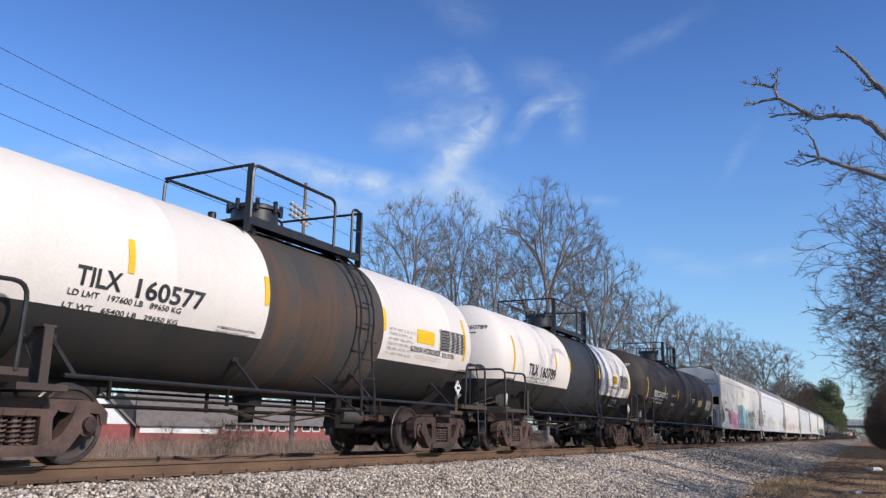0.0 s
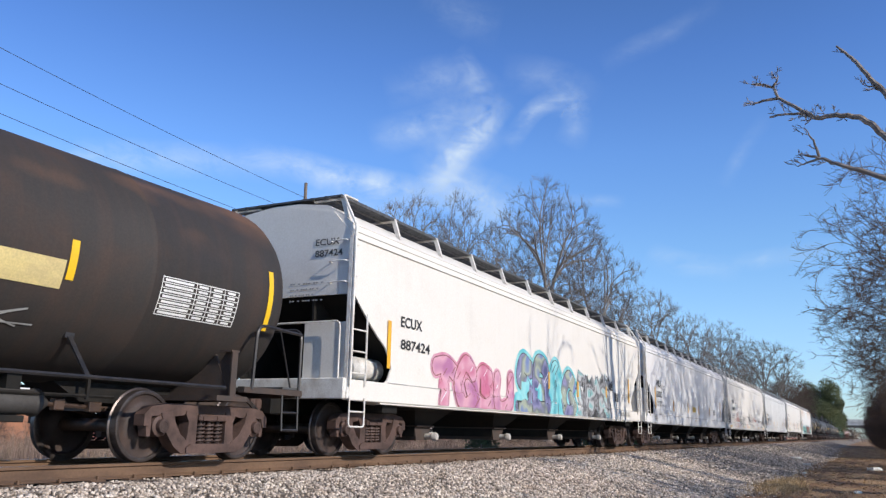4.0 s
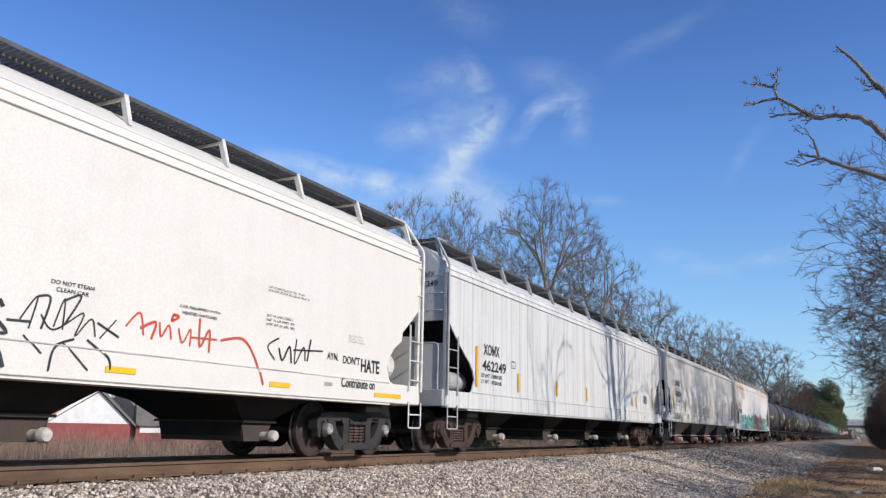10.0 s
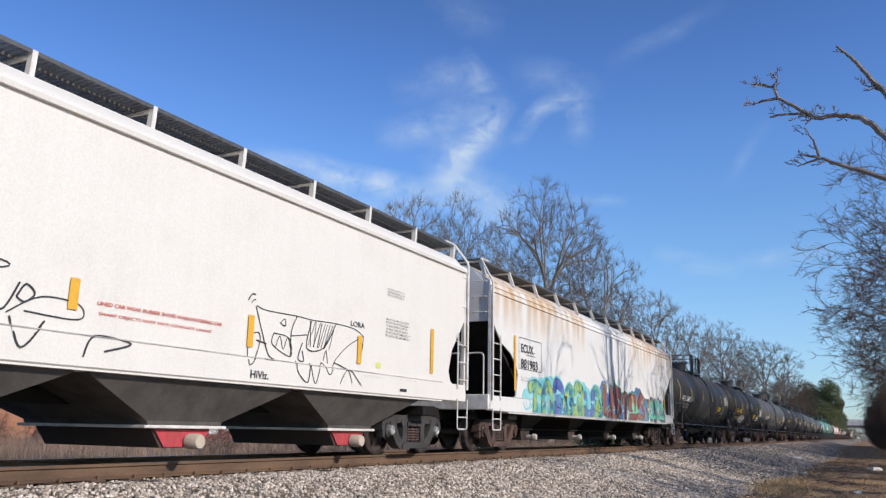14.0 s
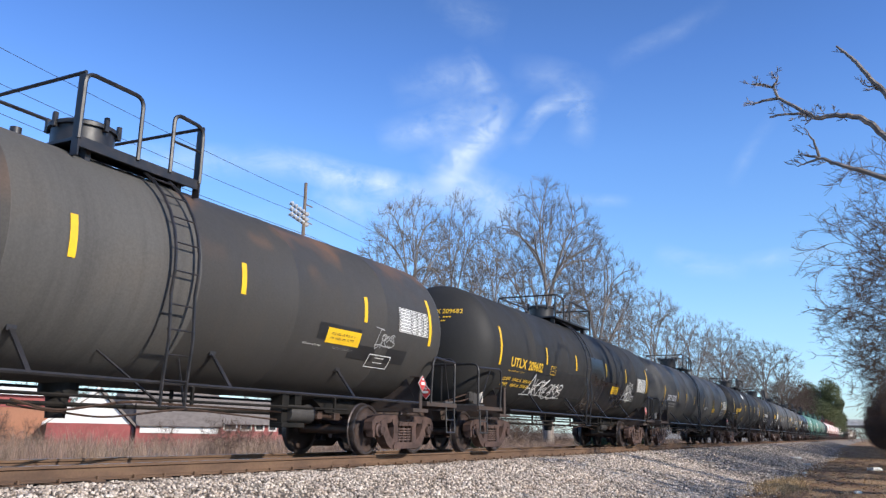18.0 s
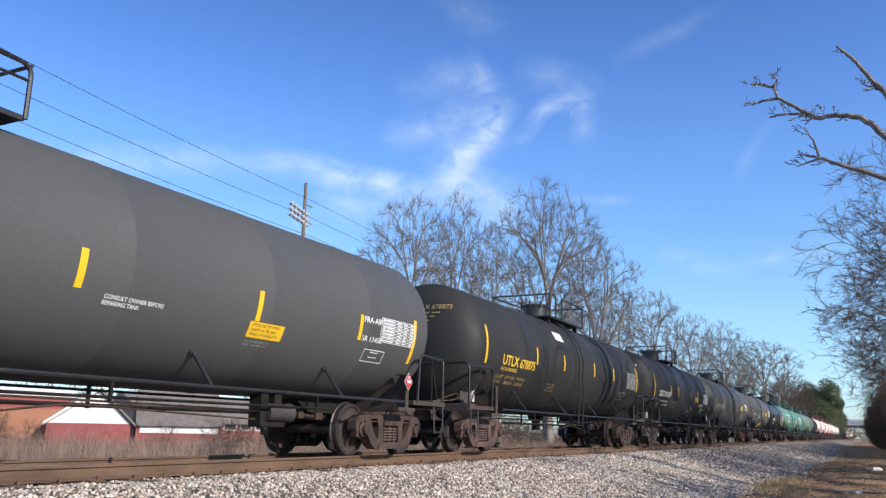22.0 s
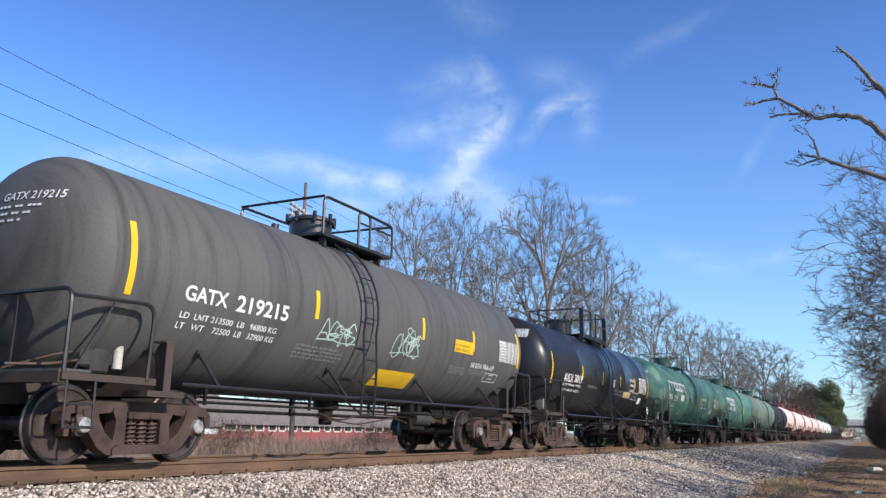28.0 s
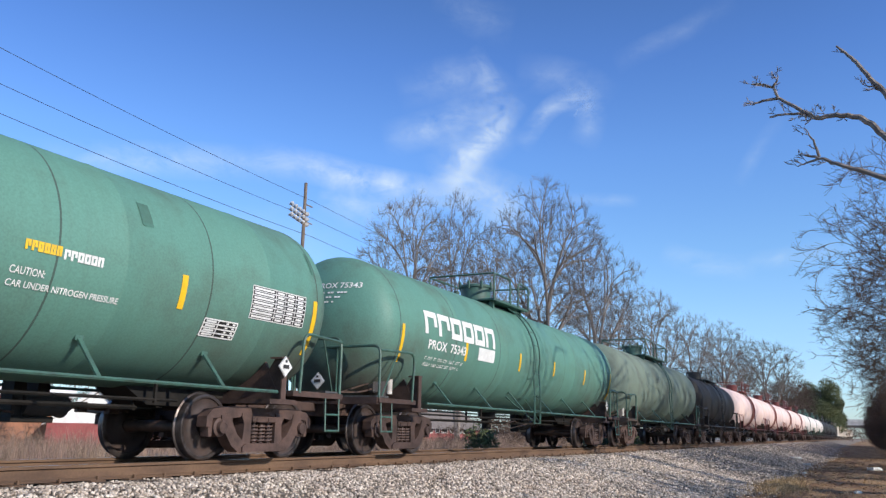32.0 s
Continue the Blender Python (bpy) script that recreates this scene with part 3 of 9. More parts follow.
        jobs = [(x0 + cell * k - 0.1 * cell, v0 + rng.uniform(-0.06, 0.1) * tall, cell * 1.3, tall * rng.uniform(0.7, 1.05), rng.choice(forms)) for k in range(n)]
        jobs += [(x0 + rng.uniform(0, 0.7) * (x1 - x0), v0 + rng.uniform(0, 0.5) * tall, cell * rng.uniform(0.5, 1.4), tall * rng.uniform(0.25, 0.5), rng.choice(forms)) for _ in range(n)]
        jobs.append((x0 - 0.05 * (x1 - x0), v0 + 0.02 * tall, (x1 - x0) * 1.05, tall * 0.16, [(0.0, 0.2), (0.3, 0.7), (0.6, 0.2), (1.0, 0.6)]))
        for k, (ax, av, aw, ah, form) in enumerate(jobs):
            ctrl = [(ax + aw * (u + rng.uniform(-0.08, 0.08) + 0.18 * q), av + ah * (q + rng.uniform(-0.07, 0.07))) for u, q in form]
            pts = []
            for p0, p1, p2, p3 in zip(ctrl[:1] + ctrl, ctrl, ctrl[1:], ctrl[2:] + ctrl[-1:]):
                for i in range(6):
                    t = i / 6
                    pts.append(tuple(0.5 * (2 * b + (c - a) * t + (2 * a - 5 * b + 4 * c - d) * t * t + (3 * b - a - 3 * c + d) * t ** 3) for a, b, c, d in zip(p0, p1, p2, p3)))
            q = self.stroke(pts, w * rng.uniform(0.6, 1.0), 0.011 + 0.0003 * k)
            s.add(q.v, q.f)
        return s


# ---- running gear ----
def wheel_set_mesh():
    s = Shape()
    prof = [(-0.028, 0.10), (-0.06, 0.16), (-0.055, 0.20), (-0.02, 0.27), (-0.012, 0.34), (-0.03, 0.395), (-0.05, 0.40), (-0.055, 0.43), (-0.05, 0.447),
            (-0.04, 0.453), (0.05, 0.46), (0.062, 0.482), (0.075, 0.484), (0.084, 0.47), (0.084, 0.405), (0.04, 0.39), (0.022, 0.33), (0.03, 0.2), (0.06, 0.15), (0.06, 0.1)]
    slots = [0] * 5 + [1] * 9 + [0] * 5
    for side in (-1, 1):
        s.lathe([(side * (0.7535 - u), r) for u, r in prof], 40, "y", slots=slots)
    s.lathe([(-1.12, 0.0), (-1.12, 0.075), (-0.85, 0.075), (-0.83, 0.10), (-0.6, 0.10), (-0.5, 0.085), (0.5, 0.085), (0.6, 0.10), (0.83, 0.10), (0.85, 0.075), (1.12, 0.075), (1.12, 0.0)], 20, "y", slot=2)
    return s.mesh("wheel_set", [WHEEL_PLATE, WHEEL_RIM, AXLE], True)


def side_frame_mesh(mat):
    s = Shape()
    y0, y1 = -0.09, 0.09
    top = [(-1.16, 0.46), (-1.16, 0.60), (-1.05, 0.70), (-0.75, 0.745), (0.75, 0.745), (1.05, 0.70), (1.16, 0.60), (1.16, 0.46), (1.08, 0.46), (1.04, 0.58), (0.76, 0.60),
           (0.45, 0.625), (-0.45, 0.625), (-0.76, 0.60), (-1.04, 0.58), (-1.08, 0.46)]
    s.plate([(x, z) for x, z in top[::-1]], y0, y1)
    for k in (-1, 1):
        s.plate([(k * 0.40, 0.11), (k * 0.52, 0.12), (k * 0.66, 0.20), (k * 0.84, 0.42), (k * 0.90, 0.62), (k * 0.70, 0.66), (k * 0.665, 0.52), (k * 0.56, 0.36), (k * 0.40, 0.25)][::k], y0 - 0.02, y1 - 0.01)
        s.plate([(k * 0.70, 0.64), (k * 0.46, 0.66), (k * 0.50, 0.60), (k * 0.66, 0.585)], y0, y1 - 0.01)
        s.plate([(k * 0.27, 0.20), (k * 0.46, 0.20), (k * 0.43, 0.36), (k * 0.42, 0.52), (k * 0.47, 0.60), (k * 0.47, 0.66), (k * 0.27, 0.66)], y0 - 0.015, y1 - 0.02)
        s.plate([(k * 1.03, 0.33), (k * 1.09, 0.33), (k * 1.12, 0.60), (k * 1.03, 0.60)], y0 + 0.02, y1 - 0.02)
        s.plate([(k * 0.69, 0.33), (k * 0.75, 0.33), (k * 0.76, 0.62), (k * 0.69, 0.62)], y0 + 0.02, y1 - 0.02)
        s.lathe([(-0.10, 0.0), (-0.10, 0.10), (-0.085, 0.13), (0.06, 0.135), (0.08, 0.11), (0.08, 0.0)], 18, "y", at=(k * 0.889, 0, 0.457))
    s.plate([(-0.46, 0.12), (0.46, 0.12), (0.46, 0.19), (0.38, 0.235), (-0.38, 0.235), (-0.46, 0.19)], y0 - 0.05, y1 + 0.03)
    s.box(-0.26, 0.26, -0.14, 0.12, 0.53, 0.62, c=0.015)
    s.box(-0.20, -0.06, -0.15, -0.10, 0.54, 0.60)
    s.box(0.06, 0.20, -0.15, -0.10, 0.54, 0.60)
    return s.mesh("side_frame", mat, True, 30)


def spring_mesh():
    """Three coil springs side by side in the frame's window."""
    s = Shape()
    for x in (-0.165, 0.0, 0.165):
        coil = []
        for i in range(61):
            a = 2 * math.pi * i / 11
            coil.append((x + 0.062 * math.cos(a), -0.05 + 0.062 * math.sin(a), 0.245 + 0.27 * i / 60))
        s.tube(coil, 0.015, 5)
        s.lathe([(0.24, 0.0), (0.24, 0.035), (0.53, 0.035), (0.53, 0.0)], 8, "z", at=(x, -0.05, 0))
    return s.mesh("spring_nest", FRAME_RUST, True, 60)


WHEEL_SET = wheel_set_mesh()
SIDE_FRAME = {"brown": side_frame_mesh(FRAME_RUST), "grey": side_frame_mesh(FRAME_GREY)}
SPRINGS = spring_mesh()
CAP = Shape().lathe([(-0.10, 0.0), (-0.10, 0.05), (-0.105, 0.055), (-0.10, 0.085), (-0.07, 0.09), (0.0, 0.09)], 16, "y").mesh("bearing_cap", CAP_SILVER, True)
CAP_BROWN = Shape().lathe([(-0.10, 0.0), (-0.10, 0.05), (-0.105, 0.055), (-0.10, 0.085), (-0.07, 0.09), (0.0, 0.09)], 16, "y").mesh("bearing_cap", FRAME_RUST, True)
BOLSTER = Shape().box(-0.19, 0.19, -0.95, 0.95, 0.50, 0.72, c=0.03).lathe([(0.7, 0.2), (0.78, 0.2), (0.78, 0.0)], 16, "z").box(-0.9, 0.9, -0.05, 0.05, 0.30, 0.40).mesh("truck", FRAME_RUST, True)
BRAKE_BEAM = Shape().box(-0.05, 0.05, -0.62, 0.62, 0.34, 0.44, c=0.01).box(0.04, 0.10, -0.78, -0.66, 0.32, 0.62, c=0.01).box(0.04, 0.10, 0.66, 0.78, 0.32, 0.62, c=0.01).mesh("brake_beam", FRAME_RUST)
COUPLER = Shape().box(-0.62, -0.10, -0.07, 0.07, 0.76, 0.92, c=0.02).box(-0.12, 0.03, -0.15, 0.13, 0.70, 0.98, c=0.04).box(-0.05, 0.10, 0.02, 0.15, 0.74, 0.94, c=0.03).mesh("coupler", FRAME_RUST)
HOSE = Shape().tube(bend([(-0.25, -0.22, 0.85), (-0.05, -0.24, 0.70), (0.02, -0.20, 0.38), (0.10, -0.16, 0.34)], 0.1), 0.022, 6).mesh("air_hose", BLACK_PAINT, True)
WHEEL_SETS = []


def add_trucks(car, half, tone="brown", caps="silver", fine=True):
    for side in (-1, 1):
        m = Matrix.Translation((side * half, 0, 0)) @ (Matrix.Rotation(math.pi, 4, "Z") if side > 0 else Matrix.Identity(4))
        tr = part("truck", BOLSTER, car, at=m)
        for k in (-1, 1):
            WHEEL_SETS.append(part("wheel_set", WHEEL_SET, tr, at=Matrix.Translation((k * 0.889, 0, 0.457))))
            face = Matrix.Identity(4) if k < 0 else Matrix.Rotation(math.pi, 4, "Z")
            part("side_frame", SIDE_FRAME[tone], tr, at=Matrix.Translation((0, k * 1.0, 0)) @ face)
            part("spring_nest", SPRINGS, tr, at=Matrix.Translation((0, k * 1.0, 0)) @ face)
            if fine:
                for q in (-1, 1):
                    part("bearing_cap", CAP if caps == "silver" else CAP_BROWN, tr, at=Matrix.Translation((q * 0.889, k * 1.06, 0.457)) @ face)
                part("brake_beam", BRAKE_BEAM, tr, at=Matrix.Translation((k * 0.36, 0, 0)) @ face)
        end = Matrix.Translation((side * (half + 2.05), 0, 0)) @ (Matrix.Rotation(math.pi, 4, "Z") if side < 0 else Matrix.Identity(4))
        part("coupler", COUPLER, car, at=end)
        if fine:
            part("air_hose", HOSE, car, at=end)


TRAIN = []


def new_car(name, first, last, label, category, group):
    car = new(name)
    car.empty_display_size = 0.5
    TRAIN.append((car, (first + last) / 2))
    tagged(car, label, category, group)
    return car, (last - first) / 2


# ---- tank cars ----
HEADS = {}
BRAKE_WHEEL_S = Shape()
BRAKE_WHEEL_S.tube([(0, 0.28 * math.cos(a * math.pi / 12), 0.28 * math.sin(a * math.pi / 12)) for a in range(25)], 0.018, 6)
for spoke in range(6):
    BRAKE_WHEEL_S.tube([(0, 0, 0), (0.0, 0.27 * math.cos(spoke * math.pi / 3), 0.27 * math.sin(spoke * math.pi / 3))], 0.012, 4)
BRAKE_WHEEL = BRAKE_WHEEL_S.mesh("brake_wheel", BLACK_PAINT)
PLACARD_HOLDER = Shape().plate([(0, -0.16), (0.16, 0), (0, 0.16), (-0.16, 0)], 0.002, 0.012).mesh("placard_holder", GREY_FITTING)


def tank_mesh(half, R, zc, paint, low_paint, band, band_paint, weld=2.6, low_z=-0.42, head=1.5):
    """Shell with domed heads. band: (x0, x1) painted otherwise; low_paint: below low_z times the radius."""
    depth = 0.5 * R
    H = half + head - depth
    prof = []
    for i in range(11):
        a = math.pi / 2 * i / 10
        prof.append((-H - depth * math.cos(a), max(0.001, R * math.sin(a))))
    cuts = sorted(set([round(-H + weld * k, 3) for k in range(1, int(2 * H / weld) + 1)] + ([band[0], band[1]] if band else [])))
    for c in cuts:
        if -H + 0.05 < c < H - 0.05:
            prof += [(c - 0.03, R), (c - 0.012, R + 0.006), (c + 0.012, R + 0.006), (c + 0.03, R)]
    for i in range(11):
        a = math.pi / 2 * (1 - i / 10)
        prof.append((H + depth * math.cos(a), max(0.001, R * math.sin(a))))
    me = Shape().lathe(prof, 72, "x", at=(0, 0, zc)).mesh("tank", [paint, low_paint or paint, band_paint or paint], True, 40)
    bm = bmesh.new()
    bm.from_mesh(me)
    if low_paint:
        bmesh.ops.bisect_plane(bm, geom=bm.verts[:] + bm.edges[:] + bm.faces[:], plane_co=(0, 0, zc + low_z * R), plane_no=(0, 0, 1))
    for f in bm.faces:
        c = f.calc_center_median()
        f.material_index = 2 if band and band[0] - 0.02 < c.x < band[1] + 0.02 else 1 if low_paint and c.z - zc < low_z * R else 0
    bm.to_mesh(me)
    bm.free()
    return me


def ladder(s, skin, x, top_v, w=0.2, foot=0.75):
    """Ladder bent over the tank's side, from the running board to the platform."""
    for k in (-1, 1):
        pts = [(x + k * w, -1.51, foot), (x + k * w, -1.52, 1.0), (x + k * w, -skin.r - 0.11, 1.5)]
        v = skin.zc - 0.3
        while v < top_v:
            p = skin.at(x + k * w, v, 0.11)
            pts.append(p)
            v += 0.25
        s.tube(pts, 0.022, 5)
    v = foot + 0.01
    while v < skin.zc - 0.2:
        s.tube([(x - w, -1.52, v), (x + w, -1.52, v)], 0.012, 5)
        v += 0.31
    v = skin.zc - 0.05
    while v < top_v:
        s.tube([skin.at(x - w, v, 0.11), skin.at(x + w, v, 0.11)], 0.012, 5)
        v += 0.34


def brake_gear(car, half, zb, y):
    """Brake cylinder on its hanger plates, push rod and levers towards the truck, control valve and drooping pipes."""
    x = half - 2.3
    s = Shape().lathe([(-0.50, 0.0), (-0.50, 0.13), (-0.44, 0.145), (0.02, 0.145), (0.06, 0.165), (0.10, 0.165), (0.12, 0.13), (0.24, 0.05), (0.24, 0.0)], 16, "x", at=(x, y, 0.70))
    part("brake_cylinder", s.mesh("brake_cylinder", FRAME_GREY, True, 40), car, "grimy grey brake cylinder")
    s = Shape()
    for dx in (-0.62, -0.28):
        s.box(x + dx - 0.02, x + dx + 0.16, y - 0.02, y + 0.22, 0.50, zb + 0.22)
    s.box(x - 0.66, x - 0.05, y - 0.06, y + 0.2, 0.47, 0.55, c=0.01)
    part("cylinder_bracket", s.mesh("cylinder_bracket", UNDER_SHADE_BLACK), car)
    s = Shape().tube([(x + 0.2, y, 0.69), (x + 1.25, y + 0.05, 0.66)], 0.028, 6)
    s.box(x + 0.33, x + 0.47, y - 0.05, y + 0.05, 0.62, 0.76, c=0.01).box(x + 0.82, x + 1.0, y - 0.06, y + 0.06, 0.61, 0.74, c=0.01)
    part("push_rod", s.mesh("push_rod", AXLE), car)
    s = Shape().box(x + 1.08, x + 1.15, y - 0.03, y + 0.75, 0.63, 0.67)
    s.tube([(x + 1.1, y + 0.7, 0.65), (half - 0.5, 0.1, 0.50)], 0.022, 5)
    part("brake_lever", s.mesh("brake_lever", AXLE), car)
    # sloping stub sill between the tank and the truck
    for e in (-1, 1):
        s = Shape().plate([(e * (half - 1.9), zb + 0.02), (e * (half - 1.5), 0.74), (e * (half + 0.1), 0.72), (e * (half + 0.1), zb + 0.1)][::e], -0.30, 0.30)
        part("stub_sill", s.mesh("stub_sill", UNDER_SHADE_BLACK), car)
    v = -half - 0.75
    s = Shape().box(v, v + 0.26, -0.98, -0.76, 1.06, 1.42, c=0.025).box(v - 0.14, v + 0.02, -0.96, -0.80, 1.12, 1.36, c=0.03).box(v + 0.24, v + 0.42, -0.95, -0.8, 1.14, 1.32, c=0.03)
    valve = part("control_valve", s.mesh("control_valve", FRAME_GREY), car, "grimy grey brake control valve")
    part("filter", Shape().lathe([(1.12, 0.0), (1.12, 0.06), (1.40, 0.06), (1.42, 0.0)], 12, "z", at=(v + 0.36, -0.98, 0)).mesh("filter", CAP_PALE, True), valve)
    part("valve_pipe", Shape().tube(bend([(v - 0.1, -0.9, 1.2), (v - 0.5, -0.9, 1.12), (v - 0.9, -0.7, 1.1)], 0.15), 0.018, 5).tube(bend([(v - 0.1, -0.86, 1.3), (v - 0.35, -0.86, 1.26), (v - 0.8, -0.5, 1.06)], 0.15), 0.015, 5).mesh("valve_pipe", AXLE, True), valve)
    s = Shape().tube(bend([(-1.05, -0.6, 0.72), (-0.5, -0.62, 0.60), (0.6, -0.55, 0.76), (x - 0.5, y, 0.72)], 0.25), 0.016, 5)
    s.tube(bend([(-1.05, -0.55, 0.66), (0.3, -0.5, 0.54), (1.6, -0.55, 0.70), (x - 0.4, y + 0.1, 0.58)], 0.3), 0.014, 5)
    part("air_pipe", s.mesh("air_pipe", AXLE, True), car)


def tank_car(first, last, R, paint, label, low_paint=None, band=None, band_paint=None, fit=BLACK_PAINT, tone="brown", caps="brown", dome="frame",
             platform=(-1.9, 2.1), ladder_x=0.0, fine=True, stripe=STRIPE, stripes=(), saddle=None, manway_x=None, zb=0.95, placard=None, head=1.5, group="tank cars of the train", brackets=None, heavy=False):
    car, half = new_car("tank_car", first, last, label, "tank car", group)
    zc = zb + R
    skin = Skin(R, zc)
    if stripes:
        head = 1.28 + 0.35 * (max(st[0] for st in stripes) - half)
    saddle = saddle or GATE_DARK
    tank = part("tank", tank_mesh(half, R, zc, paint, low_paint, band, band_paint, head=head), car)
    add_trucks(car, half, tone, caps, fine)
    top = zc + R
    # saddles, stub sills and end platforms
    for e in (-1, 1):
        x = e * half
        s = Shape()
        arc = [(-1.38, 0.80), (1.38, 0.80)]
        hold = [(R * 1.01 * math.sin(a), zc - R * 1.01 * math.cos(a)) for a in [radians(49 - 7 * i) for i in range(15)]]
        s.plate_x([(y, z) for y, z in [(-1.40, 0.86), (1.40, 0.86)] + [(y, z) for y, z in hold]], x - 0.02, x + 0.02)
        for k in (-1, 1):
            web = [(k * 1.41, 0.86), (k * 1.41, 1.46), (k * R * 0.90, 1.48), (k * R * 0.72, 1.12), (k * 0.75, 0.86)]
            part("saddle_web", Shape().plate_x(web if k < 0 else web[::-1], x - 0.015, x + 0.015).mesh("saddle_web", saddle), car)
            s2 = Shape().box(x - 0.055, x + 0.055, k * 1.425 - 0.012, k * 1.425 + 0.012, 0.87, 1.46)
            s2.box(x - 0.08, x + 0.08, min(k * 1.44, k * 1.22), max(k * 1.44, k * 1.22), 1.46, 1.485)
            part("saddle_flange", s2.mesh("saddle_flange", saddle), car)
        s.box(x - 0.3, x + 0.3, -1.44, 1.44, 0.80, 0.87)
        part("saddle", s.mesh("saddle", saddle), car)
        q = Shape()
        q.box(min(x - e * 0.7, x + e * 1.45), max(x - e * 0.7, x + e * 1.45), -0.26, 0.26, 0.68, 0.98, c=0.02)
        q.box(min(x + e * 1.38, x + e * 1.52), max(x + e * 1.38, x + e * 1.52), -1.42, 1.42, 0.90, 1.02)
        q.box(min(x + e * 0.2, x + e * 1.5), max(x + e * 0.2, x + e * 1.5), -1.46, -1.34, 0.93, 1.01)
        q.box(min(x + e * 0.2, x + e * 1.5), max(x + e * 0.2, x + e * 1.5), 1.34, 1.46, 0.93, 1.01)
        part("end_sill", q.mesh("end_sill", saddle), car)
        p = Shape()
        p.box(min(x + e * 1.1, x + e * 1.5), max(x + e * 1.1, x + e * 1.5), -1.4, 1.4, 1.02, 1.05)
        part("end_platform", p.mesh("end_platform", GRATE), car)
        h = Shape()
        a, b = x + e * 1.46, x + e * 0.35
        h.tube(bend([(a, -1.42, 1.0), (a, -1.42, 1.93), (a, 1.42, 1.93), (a, 1.42, 1.0)], 0.16), 0.026, 6)
        for k in (-1, 1):
            h.tube(bend([(a, k * 1.42, 1.85), (b, k * 1.50, 1.88), (b, k * 1.46, 0.98)], 0.18), 0.026, 6)
            h.tube([(a, k * 0.5, 1.02), (a, k * 0.5, 1.93)], 0.016, 5)
            h.tube([(x + e * 0.9, k * 1.46, 1.86), (x + e * 1.3, k * 1.38, 1.05)], 0.014, 5)
        part("end_handrail", h.mesh("end_handrail", fit, True), car)
        if fine:
            st = Shape()
            for xx in (x + e * 1.05, x + e * 1.42):
                st.tube([(xx, -1.44, 0.95), (xx, -1.46, 0.42)], 0.016, 5)
            st.tube([(x + e * 1.05, -1.46, 0.43), (x + e * 1.42, -1.46, 0.43)], 0.018, 5)
            st.tube([(x + e * 1.05, -1.45, 0.68), (x + e * 1.42, -1.45, 0.68)], 0.016, 5)
            part("step", st.mesh("step", fit), car)
    # side pipe rail with brackets
    s = Shape()
    for k in (-1, 1):
        s.tube([(-half + 0.2, k * 1.48, 0.97), (half - 0.2, k * 1.48, 0.97)], 0.025, 6)
    part("side_rail", s.mesh("side_rail", fit, True), car)
    n, gap = brackets or ((5, 3.0) if half > 7.5 else (4, 3.0))
    for i in range(n):
        x = (i - (n - 1) / 2) * gap
        s = Shape()
        zq = zc - 0.66 * R
        yq = -math.sqrt(R * R - (zc - zq) ** 2)
        s.add([(x - 0.03, -1.50, 0.96), (x + 0.03, -1.50, 0.96), (x + 0.03, yq - 0.02, zq), (x - 0.03, yq - 0.02, zq), (x - 0.03, -1.47, 0.96), (x + 0.03, -1.47, 0.96), (x + 0.03, yq + 0.02, zq), (x - 0.03, yq + 0.02, zq)],
              [(0, 1, 2, 3), (7, 6, 5, 4), (1, 5, 6, 2), (0, 3, 7, 4), (3, 2, 6, 7)])
        s.box(x - 0.06, x + 0.06, yq - 0.025, yq + 0.12, zq - 0.03, zq + 0.03)
        part("rail_bracket", s.mesh("rail_bracket", fit), car)
    # piping under the tank
    s = Shape()
    s.tube([(-half + 1.2, -0.55, 0.80), (half - 1.2, -0.55, 0.80)], 0.022, 5)
    s.tube([(-half + 1.2, -0.15, 0.70), (half - 1.2, -0.15, 0.70)], 0.03, 5)
    for i in range(4):
        x = -half + 1.6 + i * (2 * half - 3.2) / 3
        s.box(x - 0.02, x + 0.02, -0.57, -0.53, 0.76, zb + 0.12)
        s.box(x - 0.02, x + 0.02, -0.17, -0.13, 0.66, zb + 0.04)
    part("brake_pipe", s.mesh("brake_pipe", UNDER_SHADE_BLACK), car)
    brake_gear(car, half, zb, 0.5 if brackets else -0.42)
    s = Shape().lathe([(zb + 0.1, 0.24), (zb - 0.12, 0.24), (zb - 0.16, 0.14), (zb - 0.42, 0.12), (zb - 0.42, 0.0)], 14, "z", at=(0.0, 0, 0))
    part("outlet_valve", s.mesh("outlet_valve", UNDER_SHADE_BLACK, True), car)
    # platform, manway and ladder
    p0, p1 = platform
    for k in (-1, 1):
        part("walkway", Shape().box(p0, p1, k * 0.66 - 0.22, k * 0.66 + 0.22, top - 0.06, top - 0.02).mesh("walkway", fit), car)
        part("toe_board", Shape().box(p0, p1, k * 0.90 - 0.02, k * 0.90 + 0.02, top - (0.14 if heavy else 0.07), top - 0.01).mesh("toe_board", fit), car)
        for xx in (p0 + 0.25, p1 - 0.25):
            part("platform_bracket", Shape().box(xx - 0.04, xx + 0.04, k * 0.75 - 0.06, k * 0.75 + 0.06, top - 0.32, top - 0.06).mesh("platform_bracket", fit), car)
    for xx in (p0, p1 - 0.4):
        part("walkway", Shape().box(xx, xx + 0.4, -0.44, 0.44, top - 0.055, top - 0.025).mesh("walkway", fit), car)
    s = Shape()
    hi = top + (0.80 if heavy else 0.62)
